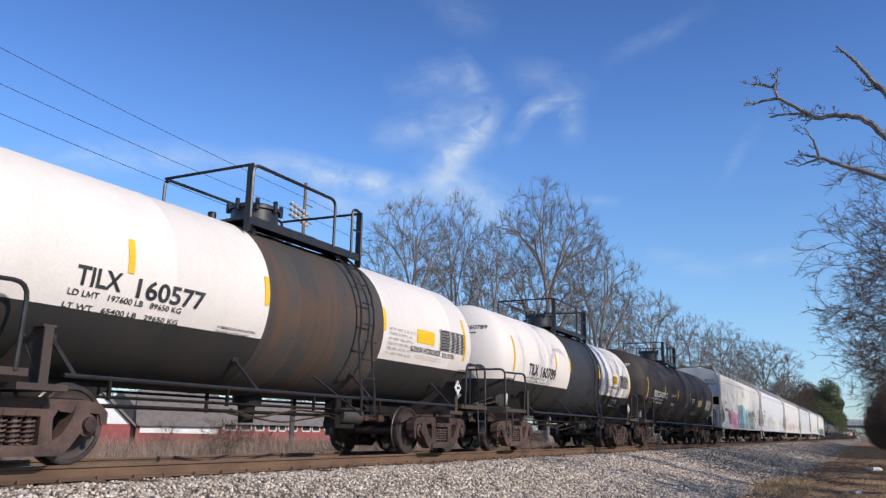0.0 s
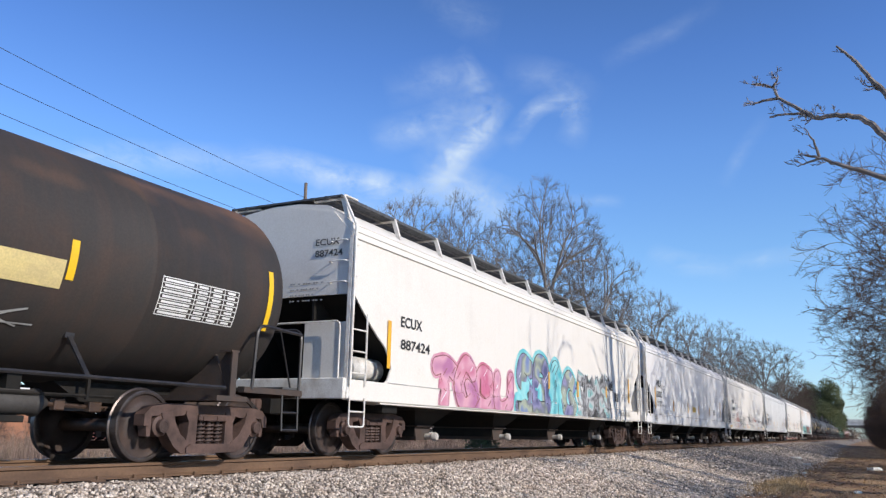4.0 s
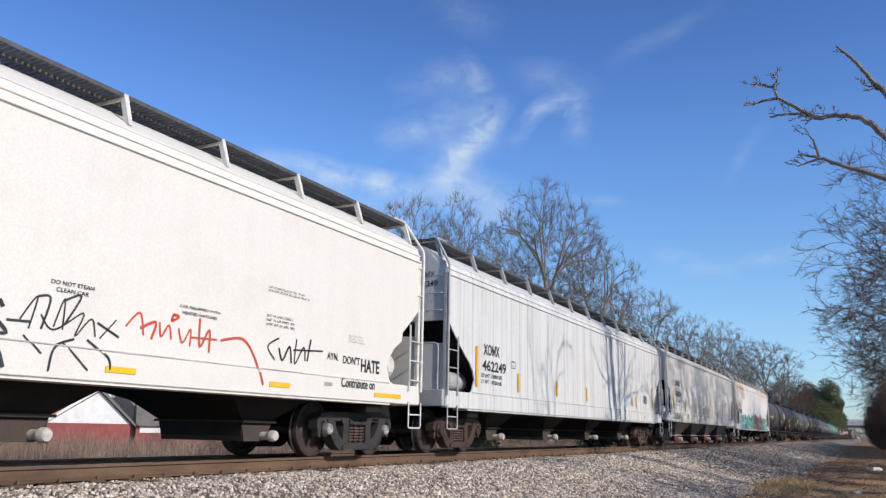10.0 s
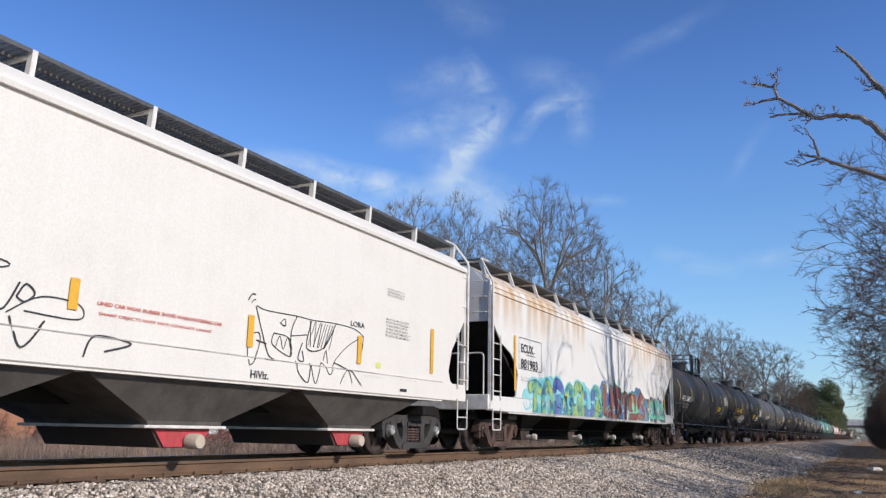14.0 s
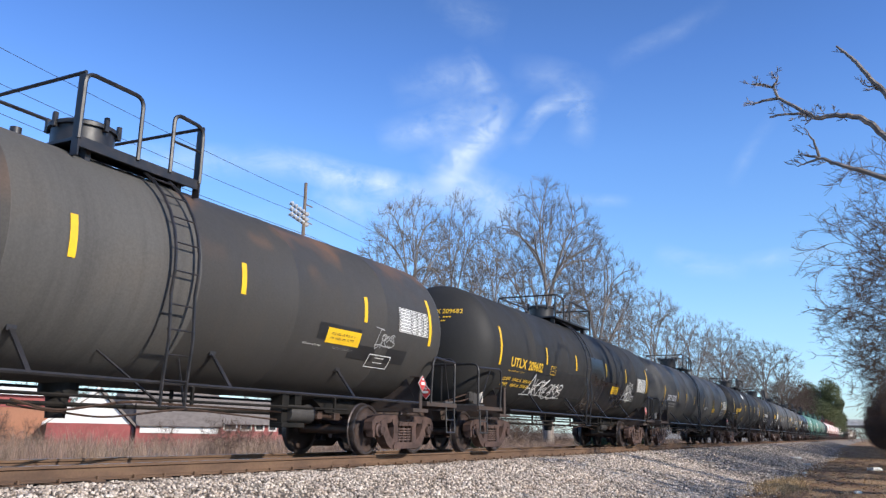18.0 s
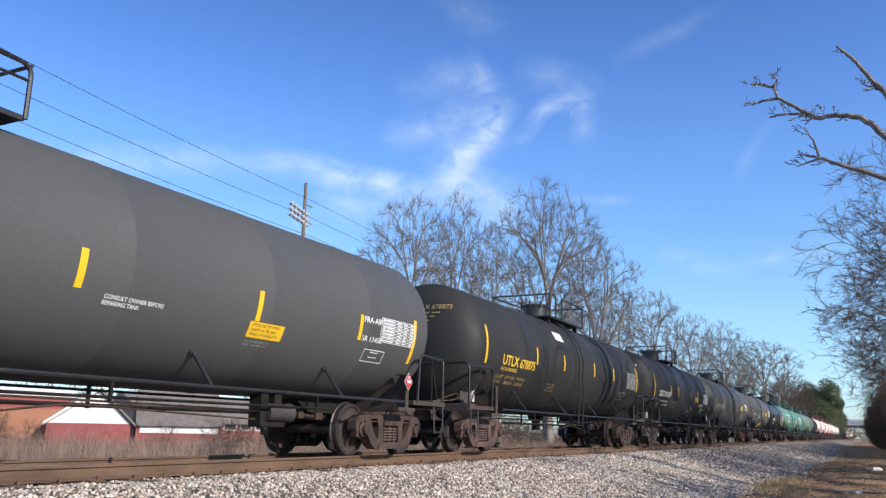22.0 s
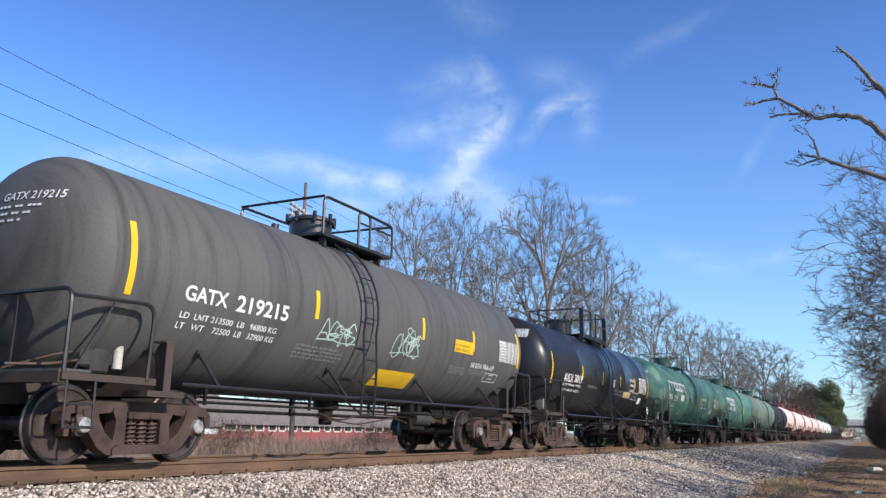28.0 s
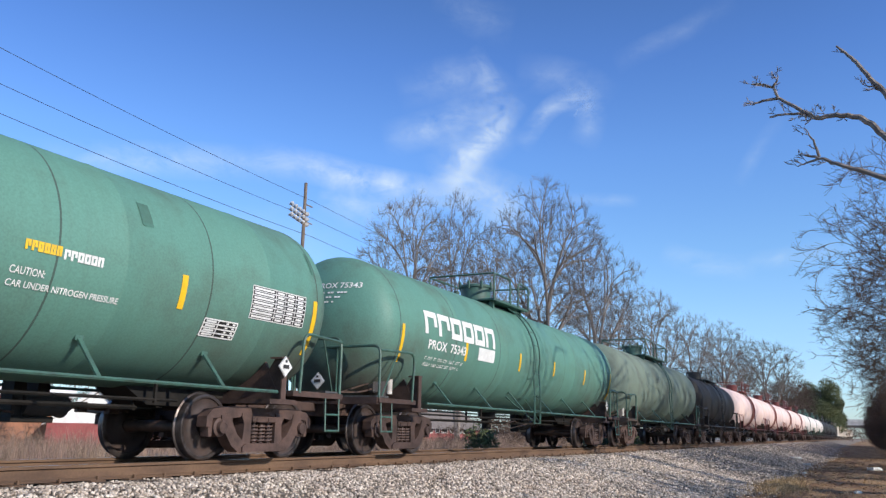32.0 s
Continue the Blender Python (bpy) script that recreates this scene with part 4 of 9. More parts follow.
    for k in (-1, 1):
        y = k * 0.93
        if k < 0:
            # the rail opens where the ladder comes up
            g0, g1 = (ladder_x - 0.4, ladder_x + 0.15) if p0 + 0.8 < ladder_x < p1 - 0.4 else (p0 + 1.5, p1 - 1.2)
            s.tube(bend([(p0, y, top - 0.05), (p0, y, hi), (g0, y, hi), (g0, y, top - 0.05)], 0.14), 0.028, 6)
            s.tube(bend([(g1, y, top - 0.05), (g1, y, hi), (p1, y, hi - 0.03), (p1, y, top - 0.05)], 0.14), 0.028, 6)
            s.tube([(g1, y, top + 0.4), (p1, y, top + 0.4)], 0.02, 5)
            for xx in (p0, p1) if heavy else ():
                s.box(xx - 0.012, xx + 0.012, y - 0.01, y + 0.11, top - 0.26, hi - 0.02)
        else:
            s.tube(bend([(p0, y, top - 0.05), (p0, y, hi), (p1, y, hi), (p1, y, top - 0.05)], 0.14), 0.026, 6)
    s.tube([(p1, -0.93, hi - 0.03), (p1, 0.93, hi)], 0.024, 6)
    s.tube([(p0, -0.93, hi), (p0, 0.93, hi)], 0.024, 6)
    part("safety_rail", s.mesh("safety_rail", fit, True), car)
    xm = p0 + 0.38 * (p1 - p0) if manway_x is None else manway_x
    s = Shape()
    s.lathe([(top - 0.12, 0.40), (top + 0.40, 0.40), (top + 0.41, 0.44), (top + 0.46, 0.44), (top + 0.50, 0.36), (top + 0.51, 0.0)], 28, "z", at=(xm, 0, 0))
    studs = []
    lug = Shape().box(-0.03, 0.03, -0.03, 0.03, top + 0.36, top + 0.56, c=0.008).mesh("bolt", fit)
    for i in range(8 if fine else 0):
        a = i * math.pi / 4
        studs.append((xm + 0.44 * math.cos(a), 0.44 * math.sin(a)))
    manway = part("manway", s.mesh("manway", fit if dome != "grey" else GREY_FITTING, True), car)
    for bx, by in studs:
        part("bolt", lug, manway, at=Matrix.Translation((bx, by, 0)))
    s = Shape()
    for dx, r, h in ((0.85, 0.09, 0.26), (-0.85, 0.07, 0.22), (1.15, 0.06, 0.18)):
        s.lathe([(top - 0.08, r), (top + h, r), (top + h, 0)], 12, "z", at=(xm + dx, 0.15, 0))
    part("valve", s.mesh("valve", fit, True), car)
    s = Shape()
    ladder(s, skin, ladder_x, zc + R * 1.15, foot=0.68)
    s.tube([(ladder_x - 0.2, -1.5, 0.72), (ladder_x - 0.75, -R * 0.68, zc - 0.74 * R)], 0.016, 4)
    s.tube([(ladder_x + 0.2, -1.5, 0.72), (ladder_x + 0.55, -R * 0.68, zc - 0.74 * R)], 0.016, 4)
    part("ladder", s.mesh("ladder", fit), car)
    # reflective stripes: (x, z low, z high[, width])
    for x, z0, z1, *w in stripes:
        ww = w[0] if w else 0.10
        me = skin.rects([(x - ww / 2, x + ww / 2, skin.v(z0), skin.v(z1))]).mesh("stripe", stripe)
        part("stripe", me, tank)
    if placard:
        for at in (Matrix.Translation((half - 0.05, -1.49, 1.34)), Matrix.Translation((-half - 1.55, -0.15, 1.31)) @ Matrix.Rotation(-math.pi / 2, 4, "Z")):
            ob = part("placard_holder", PLACARD_HOLDER, car, at=at)
            ps = Shape().plate([(0, -0.14), (0.14, 0), (0, 0.14), (-0.14, 0)], -0.004, 0.0)
            part("placard", ps.mesh("placard", placard), ob)
            part("placard_print", Skin(None, 0, 0.0).rects([(-0.07, 0.07, -0.028, 0.028), (-0.025, 0.025, 0.06, 0.1)]).mesh("placard_print", INK_WHITE if placard is SIGN_RED else INK_BLACK), ob,
                 at=Matrix.Translation((0, -0.003, 0)))
    HEADS[car.name] = head
    return car, tank, skin, half


# ---- covered hoppers ----
def hopper_car(first, last, paint, label, sill=None, fit=WHITE_FITTING, tone="brown", caps="brown", stripes=(), dark=None, zsill=0.92, ribs=3, eave=3.62, fine=True,
               cut=(2.73, 0.80), stripe=STRIPE_OLD, outlet=CAP_PALE, walk_mat=GRATE, end_paint=None, inner=None, bay="braced", low_gates=None):
    """Curved-side covered hopper: flat near sides with cut-away ends, ribbed roof edge, raised roof walk, four outlets below."""
    car, half = new_car("hopper_car", first, last, label, "hopper car", "covered hopper cars of the train")
    W = 1.55
    XR, XL = half + 1.33, half + 1.52
    skin = Skin(None, 0, W, zsill + 0.34)
    sill = sill or paint
    # end bay sheets default to near black, the recess's shade put into their colour
    inner = inner or dark or UNDER_SHADE_BLACK
    zs = zsill + 0.34
    add_trucks(car, half, tone, caps, fine)
    # side sheets with cut-away lower corners
    zt, reach = cut
    def edge(X):
        """The cut-away lower corner, from the end post inwards and down."""
        if reach < 0.1:
            return [(-X, zt), (-half - 0.98, zt - 0.42), (-half - 0.72, zt - 0.72), (-half - 0.58, zt - 1.16), (-half - 0.66, zs + 0.06), (-half - 0.75, zs)]
        return [(-X, zt), (-X + 0.25, zt - 0.22), (-X + 0.62, zt - 0.52), (-half - reach + 0.12, zt - 0.68), (-half - reach + 0.38, zt - 0.84), (-half - reach + 0.55, zt - 1.03), (-half - reach + 0.62, zt - 1.2), (-half - reach + 0.5, zs + 0.05), (-half - reach + 0.4, zs)]

    outline = [(XR, eave)] + [(-x, z) for x, z in edge(XR)] + edge(XL)[::-1] + [(-XL, eave)]
    sides = []
    for k in (-1, 1):
        s = Shape().plate(outline, k * W, k * (W - 0.03))
        sides.append(part("side_sheet", s.mesh("side_sheet", paint), car))
    side = sides[0]
    for k in (-1, 1):
        s = Shape()
        y0, y1 = sorted((k * (W + 0.025), k * (W - 0.12)))
        s.box(-XL, XR, y0, y1, zsill + (0.09 if k > 0 else 0.0), zs, c=0.012)
        if k < 0:
            s.box(-XL + 1.0, XR - 1.0, -W, -W + 0.35, zsill - 0.03, zsill + 0.02)
        part("side_sill", s.mesh("side_sill", sill, True), car)
    # thin strip drawing the shade and grime where sheet meets sill
    part("joint", Shape().box(-half - 0.3, half + 0.3, -W - 0.027, -W - 0.001, zs + 0.0005, zs + 0.014).mesh("joint", JOINT_SHADE_GRIME), car)
    # roof: ribbed eave band, curved top
    if ribs:
        prof = [(W, eave), (W + 0.03, eave + 0.01), (W + 0.03, eave + 0.03), (W - 0.01, eave + 0.05), (W - 0.02, eave + 0.13), (W + 0.0, eave + 0.14), (W + 0.0, eave + 0.16), (W - 0.04, eave + 0.18),
                (W - 0.06, eave + 0.26), (W - 0.05, eave + 0.27), (W - 0.06, eave + 0.29), (W - 0.12, eave + 0.33)]
    else:
        prof = [(W, eave), (W + 0.05, eave + 0.005), (W + 0.06, eave + 0.06), (W + 0.02, eave + 0.12), (W - 0.05, eave + 0.13)]
    prof += [(W - 0.30, eave + 0.47), (W - 0.6, eave + 0.66), (0.3, eave + 0.75)] if ribs else [(W - 0.25, eave + 0.34), (W - 0.6, eave + 0.48), (0.3, eave + 0.54)]
    full = prof + [(-y, z) for y, z in prof[::-1]]
    s = Shape().plate_x(full, -XL + 0.02, XR - 0.02)
    roof = part("roof", s.mesh("roof", paint, True, 25), car)
    top = eave + (0.76 if ribs else 0.54)
    s = Shape().box(-XL + 0.6, XR - 0.6, -0.28, 0.28, top, top + 0.12, c=0.03)
    part("hatch_cover", s.mesh("hatch_cover", fit), car)
    # roof walk on brackets
    zw = eave + (0.82 if ribs else 0.63)
    wy0, wy1 = (W - 0.33, W - 0.95) if ribs else (W - 0.25, W - 0.9)
    for k in (-1, 1):
        s = Shape()
        x = -XL
        while x < XR - 0.01:
            s.box(x, min(x + 0.035, XR), min(k * wy0, k * wy1), max(k * wy0, k * wy1), zw - 0.03, zw)
            x += 0.075
        for yy in (wy0, (wy0 + wy1) / 2, wy1):
            s.box(-XL, XR, k * yy - 0.012, k * yy + 0.012, zw - 0.045, zw + 0.004)
        part("roof_walk", s.mesh("roof_walk", walk_mat), car)
    nb = 12
    foot_y, foot_z = (W - 0.22, eave + 0.42) if ribs else (W - 0.3, eave + 0.30)
    brk = Shape().plate_x([(-foot_y + 0.04, foot_z), (-foot_y - 0.05, foot_z - 0.03), (-wy0 - 0.02, zw), (-wy0 + 0.06, zw)], -0.032, 0.032)
    brk.box(-0.02, 0.02, -wy0, -wy1, zw - 0.07, zw - 0.035)
    brk_mesh = brk.mesh("walk_bracket", fit)
    for i in range(nb):
        x = -XL + 0.1 + i * (XL + XR - 0.2) / (nb - 1)
        part("walk_bracket", brk_mesh, car, at=Matrix.Translation((x, 0, 0)))
        if fine:
            part("walk_bracket", brk_mesh, car, at=Matrix.Translation((x, 0, 0)) @ Matrix.Rotation(math.pi, 4, "Z"))
    for e in (-1, 1):
        X = XR if e > 0 else XL
        s = Shape()
        s.box(min(e * X, e * (X - 0.5)), max(e * X, e * (X - 0.5)), -wy1, wy1, zw - 0.03, zw)
        part("cross_walk", s.mesh("cross_walk", walk_mat), car)
        # end wall above, slope sheet below, corner posts and bay framing
        s = Shape()
        x0, x1 = sorted((e * X, e * (X - 0.04)))
        s.plate_x([(-W + 0.05, zt - 0.05), (W - 0.05, zt - 0.05)] + [(y, z) for y, z in ((W - 0.05, eave + 0.1), (W - 0.45, top - 0.24), (0, top - 0.04), (-W + 0.45, top - 0.24), (-W + 0.05, eave + 0.1))], x0, x1)
        part("end_wall", s.mesh("end_wall", end_paint or paint), car)
        s = Shape()
        a, b = e * (X - 0.02), e * (half - 1.1)
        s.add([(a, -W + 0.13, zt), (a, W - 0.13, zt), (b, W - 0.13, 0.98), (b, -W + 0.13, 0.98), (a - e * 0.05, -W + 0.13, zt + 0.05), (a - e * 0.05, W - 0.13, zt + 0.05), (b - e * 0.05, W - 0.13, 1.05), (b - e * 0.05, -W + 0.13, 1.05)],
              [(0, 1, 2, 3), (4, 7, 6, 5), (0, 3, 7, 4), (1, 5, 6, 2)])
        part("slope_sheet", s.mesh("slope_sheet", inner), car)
        for k in (-1, 1):
            s = Shape()
            xx, yy = e * (X + 0.0), k * (W - 0.03)
            s.box(xx - 0.05, xx + 0.05, yy - 0.04, yy + 0.04, zsill + 0.02, eave + 0.05, c=0.008)
            part("corner_post", s.mesh("corner_post", fit), car)
            s = Shape()
            yl = k * (W + 0.05)
            la, lb = e * (X + 0.03), e * (X - 0.42)
            for xx in (la, lb):
                s.tube([(xx, yl, zs - 0.1), (xx, yl, zt - 0.02 if xx == la else zt - 0.35)], 0.018, 5)
            z = zs + 0.1
            while z < zt - 0.4:
                s.tube([(la, yl, z), (lb, yl, z)], 0.014, 5)
                z += 0.36
            part("ladder", s.mesh("ladder", fit), car)
            s = Shape().tube(bend([(la, yl, zs - 0.1), (la, yl, eave + 0.22), (la - e * 0.12, k * wy0, zw + 0.02), (la - e * 0.55, k * wy0, zw + 0.02)], 0.07), 0.026, 6)
            for z in (zt + 0.25, eave - 0.1):
                s.tube([(la, yl, z), (la - e * 0.14, k * W, z)], 0.014, 5)
            part("end_rail", s.mesh("end_rail", fit, True), car)
            s = Shape().tube(bend([(la, yl, zsill + 0.05), (la, yl, 0.50), (lb, yl, 0.50), (lb, yl, zsill + 0.05)], 0.05, 2), 0.016, 5)
            s.tube([(la, yl, 0.74), (lb, yl, 0.74)], 0.014, 5)
            part("step", s.mesh("step", fit), car)
            for i in range(3 if fine and k < 0 else 0):
                z = zt + 0.15 + i * 0.36
                s = Shape().tube(bend([(e * X, k * 1.1, z), (e * (X + 0.09), k * 1.1, z), (e * (X + 0.09), k * 1.45, z), (e * X, k * 1.45, z)], 0.04, 2), 0.012, 5)
                part("grab_iron", s.mesh("grab_iron", fit), car)
        s = Shape()
        s.box(min(e * X, e * (X + 0.12)), max(e * X, e * (X + 0.12)), -W + 0.02, W - 0.02, zsill + 0.02, zs + 0.02, c=0.015)
        s.tube(bend([(e * (X + 0.1), -1.4, zs), (e * (X + 0.1), -1.4, zs + 0.95), (e * (X + 0.1), 1.4, zs + 0.95), (e * (X + 0.1), 1.4, zs)], 0.1), 0.018, 6)
        part("end_sill", s.mesh("end_sill", fit), car)
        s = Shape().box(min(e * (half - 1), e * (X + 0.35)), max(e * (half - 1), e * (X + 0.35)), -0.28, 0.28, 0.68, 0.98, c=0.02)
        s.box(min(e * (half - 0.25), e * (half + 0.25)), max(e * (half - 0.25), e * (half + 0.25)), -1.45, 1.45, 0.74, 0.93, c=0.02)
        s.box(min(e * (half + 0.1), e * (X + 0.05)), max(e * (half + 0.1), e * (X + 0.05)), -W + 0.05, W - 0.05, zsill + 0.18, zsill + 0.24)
        part("draft_sill", s.mesh("draft_sill", UNDER_SHADE_BLACK), car)
        if ribs and bay == "braced":
            s = Shape().box(min(e * (X - 0.03), e * X), max(e * (X - 0.03), e * X), -W + 0.06, -0.6, zs + 0.02, zs + 0.95, c=0.008)
            part("end_panel", s.mesh("end_panel", paint), car)
        for yy in (-0.75, 0.75) if bay == "braced" else ():
            s = Shape()
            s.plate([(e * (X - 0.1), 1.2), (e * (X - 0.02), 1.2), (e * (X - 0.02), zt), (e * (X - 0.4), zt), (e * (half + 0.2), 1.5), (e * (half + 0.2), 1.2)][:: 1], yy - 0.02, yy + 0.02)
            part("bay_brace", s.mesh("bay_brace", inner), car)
    # brake gear on the leading end
    X = XL
    if fine and bay == "braced":
        s = Shape().lathe([(-0.45, 0), (-0.45, 0.12), (-0.38, 0.21), (0.38, 0.21), (0.45, 0.12), (0.45, 0)], 18, "y", at=(half + 0.75, -0.85, 1.62))
        part("air_reservoir", s.mesh("air_reservoir", fit, True), car)
        s = Shape().lathe([(-0.45, 0), (-0.45, 0.12), (-0.38, 0.21), (0.38, 0.21), (0.45, 0.12), (0.45, 0)], 18, "x", at=(-half - 0.35, -1.05, 1.50))
        part("air_reservoir", s.mesh("air_reservoir", fit, True), car)
        part("brake_wheel", BRAKE_WHEEL, car, at=Matrix.Translation((half + 1.62, -0.8, 2.1)))
    # four discharge hoppers
    n = 4
    pitch = 2 * (half - 0.4) / n
    for i in range(n):
        xc = (i - (n - 1) / 2) * pitch
        if low_gates:
            s = Shape()
            ring = lambda h, w, z: [(xc - h, -w, z), (xc + h, -w, z), (xc + h, w, z), (xc - h, w, z)]
            vs = ring(pitch * 0.5, W - 0.06, 1.12) + ring(pitch * 0.5 - 0.12, W - 0.1, zsill - 0.06) + ring(0.66, 1.16, 0.52) + ring(0.64, 1.16, 0.47)
            s.add(vs, [(a * 4 + j, a * 4 + (j + 1) % 4, a * 4 + 4 + (j + 1) % 4, a * 4 + 4 + j) for a in range(3) for j in range(4)] + [(15, 14, 13, 12)])
            bay_ob = part("discharge_hopper", s.mesh("discharge_hopper", BAY_SHADE_GREY), car)
            part("lip", Shape().box(xc - 0.72, xc + 0.72, -1.2, 1.2, 0.43, 0.47, c=0.008).mesh("lip", fit), bay_ob)
            s = Shape().plate([(xc - 0.52, 0.43), (xc + 0.52, 0.43), (xc + 0.34, 0.19), (xc - 0.34, 0.19)], -1.08, 1.08)
            gate = part("outlet_gate", s.mesh("outlet_gate", GATE_DARK), car)
            s = Shape().plate([(xc - 0.48, 0.42), (xc + 0.5, 0.42), (xc + 0.3, 0.2), (xc - 0.3, 0.2)], -1.115, -1.083)
            part("gate_plate", s.mesh("gate_plate", low_gates), gate, "red painted gate plate")
            s = Shape().lathe([(-1.34, 0.0), (-1.34, 0.085), (-1.31, 0.1), (-1.14, 0.1), (-1.12, 0.07), (-1.1, 0.07), (-1.1, 0)], 16, "y", at=(xc + 0.1, 0, 0.27))
            part("outlet_cap", s.mesh("outlet_cap", outlet, True), gate)
            continue
        s = Shape()
        t = pitch * 0.5
        ring = lambda h, w, z: [(xc - h, -w, z), (xc + h, -w, z), (xc + h, w, z), (xc - h, w, z)]
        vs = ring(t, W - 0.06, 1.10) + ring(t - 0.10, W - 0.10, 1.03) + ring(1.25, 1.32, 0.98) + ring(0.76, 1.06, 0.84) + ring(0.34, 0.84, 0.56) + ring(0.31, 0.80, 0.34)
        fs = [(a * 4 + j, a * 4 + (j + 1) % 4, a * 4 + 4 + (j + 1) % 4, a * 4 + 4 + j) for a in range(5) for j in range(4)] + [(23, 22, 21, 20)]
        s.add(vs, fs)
        part("discharge_hopper", s.mesh("discharge_hopper", UNDER_SHADE_BLACK), car)
        s = Shape()
        s.plate([(xc - 0.33, 0.50), (xc + 0.33, 0.50), (xc + 0.20, 0.26), (xc - 0.26, 0.26)], -0.83, 0.83)
        s.box(xc - 0.38, xc + 0.38, -0.9, 0.9, 0.53, 0.565)
        gate = part("outlet_gate", s.mesh("outlet_gate", GATE_DARK), car)
        s = Shape().lathe([(-1.10, 0.0), (-1.10, 0.065), (-1.07, 0.085), (-1.0, 0.085), (-0.97, 0.06), (0.95, 0.06), (0.95, 0)], 16, "y", at=(xc + 0.14, 0, 0.34))
        part("outlet_cap", s.mesh("outlet_cap", outlet, True), gate)
    if not ribs:
        part("centre_sill", Shape().box(-half, half, -0.3, 0.3, 0.70, 0.86).mesh("centre_sill", UNDER_SHADE_BLACK), car)
    for x, z0, z1, *w in stripes:
        ww = w[0] if w else 0.12
        part("stripe", skin.rects([(x - ww / 2, x + ww / 2, z0, z1)], 0.021).mesh("stripe", stripe), side)
    return car, side, skin, half


# ---- the train, car by car ----
CREAM = car_paint("cream_hopper_paint", (0.70, 0.668, 0.62), amount=0.10, streak=0.10, rough=0.5)
WHITE = car_paint("white_hopper_paint", (0.66, 0.655, 0.665), amount=0.10, streak=0.08, rough=0.5)
GREY_STREAK = car_paint("streaked_grey_hopper_paint", (0.62, 0.62, 0.61), amount=0.15, streak=1.0, streak_col=(0.37, 0.37, 0.36), rough=0.6, streak_size=(8.5, 0.6, 0.13), wave=0.55)
RUST_WHITE = car_paint("rust_run_white_paint", (0.70, 0.685, 0.66), amount=0.08, streak=0.1, rust_top=0.9, rough=0.5, rust_from=2.5)
TANK_CREAM = car_paint("cream_tank_paint", (0.73, 0.665, 0.615), amount=0.12, streak=0.12, rough=0.4)
TANK_BLACK = car_paint("black_tank_paint", (0.025, 0.0245, 0.024), dirt=(0.066, 0.060, 0.055), amount=0.25, streak=0.25, rough=0.55)
TANK_RUSTY = car_paint("black_paint_rusted_on_top", (0.050, 0.047, 0.044), amount=0.2, streak=0.25, rough=0.5, rust_top=0.55, runs=(0.9, 0.9, 0.9))
BAND_PALE = car_paint("pale_streaked_band_paint", (0.085, 0.081, 0.076), dirt=(0.12, 0.10, 0.08), amount=0.4, streak=0.7, streak_col=(0.055, 0.052, 0.05), rough=0.6)
TANK_LOW = car_paint("grimy_black_tank_paint", (0.030, 0.029, 0.028), dirt=(0.09, 0.055, 0.04), amount=0.45, streak=0.4, rough=0.55)
TANK_BROWN = car_paint("rust_dulled_black_tank_paint", (0.036, 0.032, 0.030), dirt=(0.11, 0.055, 0.035), amount=0.4, rust_top=0.5, runs=(0.5, 0.9, 0.9), streak=0.5, rough=0.55)
BAND_RUST = car_paint("rust_streaked_band_paint", (0.055, 0.052, 0.05), dirt=(0.15, 0.07, 0.035), amount=0.7, streak=0.8, streak_col=(0.13, 0.065, 0.035), rough=0.6)
BAND_BLUE = car_paint("blue_black_band_paint", (0.035, 0.038, 0.045), amount=0.2, streak=0.4, rough=0.45)
TANK_GREY = car_paint("mid_grey_tank_paint", (0.078, 0.078, 0.077), amount=0.12, streak=0.2, rough=0.5)
TANK_DUST = car_paint("dust_streaked_black_paint", (0.098, 0.096, 0.093), dirt=(0.15, 0.135, 0.12), amount=0.3, streak=0.95, streak_col=(0.040, 0.038, 0.037), rough=0.55, streak_size=(5.5, 0.5, 0.35), wave=0.5)
TANK_NAVY = car_paint("gloss_navy_black_paint", (0.021, 0.021, 0.026), amount=0.08, streak=0.1, rough=0.22)
TANK_GREEN = car_paint("sea_green_tank_paint", (0.105, 0.245, 0.195), dirt=(0.075, 0.075, 0.06), amount=0.45, streak=0.35, rough=0.5, spray_from=6.8, seams=2.35)
TANK_SAGE = car_paint("faded_sage_tank_paint", (0.16, 0.21, 0.17), dirt=(0.08, 0.08, 0.07), amount=0.7, streak=0.6, rough=0.6)
TANK_PINK = car_paint("pink_white_tank_paint", (0.78, 0.60, 0.55), dirt=(0.35, 0.15, 0.12), amount=0.3, streak=0.3, rough=0.5)
BAND_MAROON = car_paint("maroon_band_paint", (0.20, 0.07, 0.055), amount=0.3, streak=0.4, rough=0.6)
TAN = car_paint("tan_hopper_paint", (0.50, 0.42, 0.33), amount=0.3, streak=0.3, rough=0.6)
GREEN_FIT = surface("green_fitting", (0.055, 0.13, 0.10), (0.04, 0.07, 0.06), 0.5, 0.0, 4.0, bump=0.05)
RED_FIT = surface("maroon_fitting", (0.22, 0.05, 0.045), (0.12, 0.04, 0.035), 0.5, 0.0, 4.0, bump=0.05)

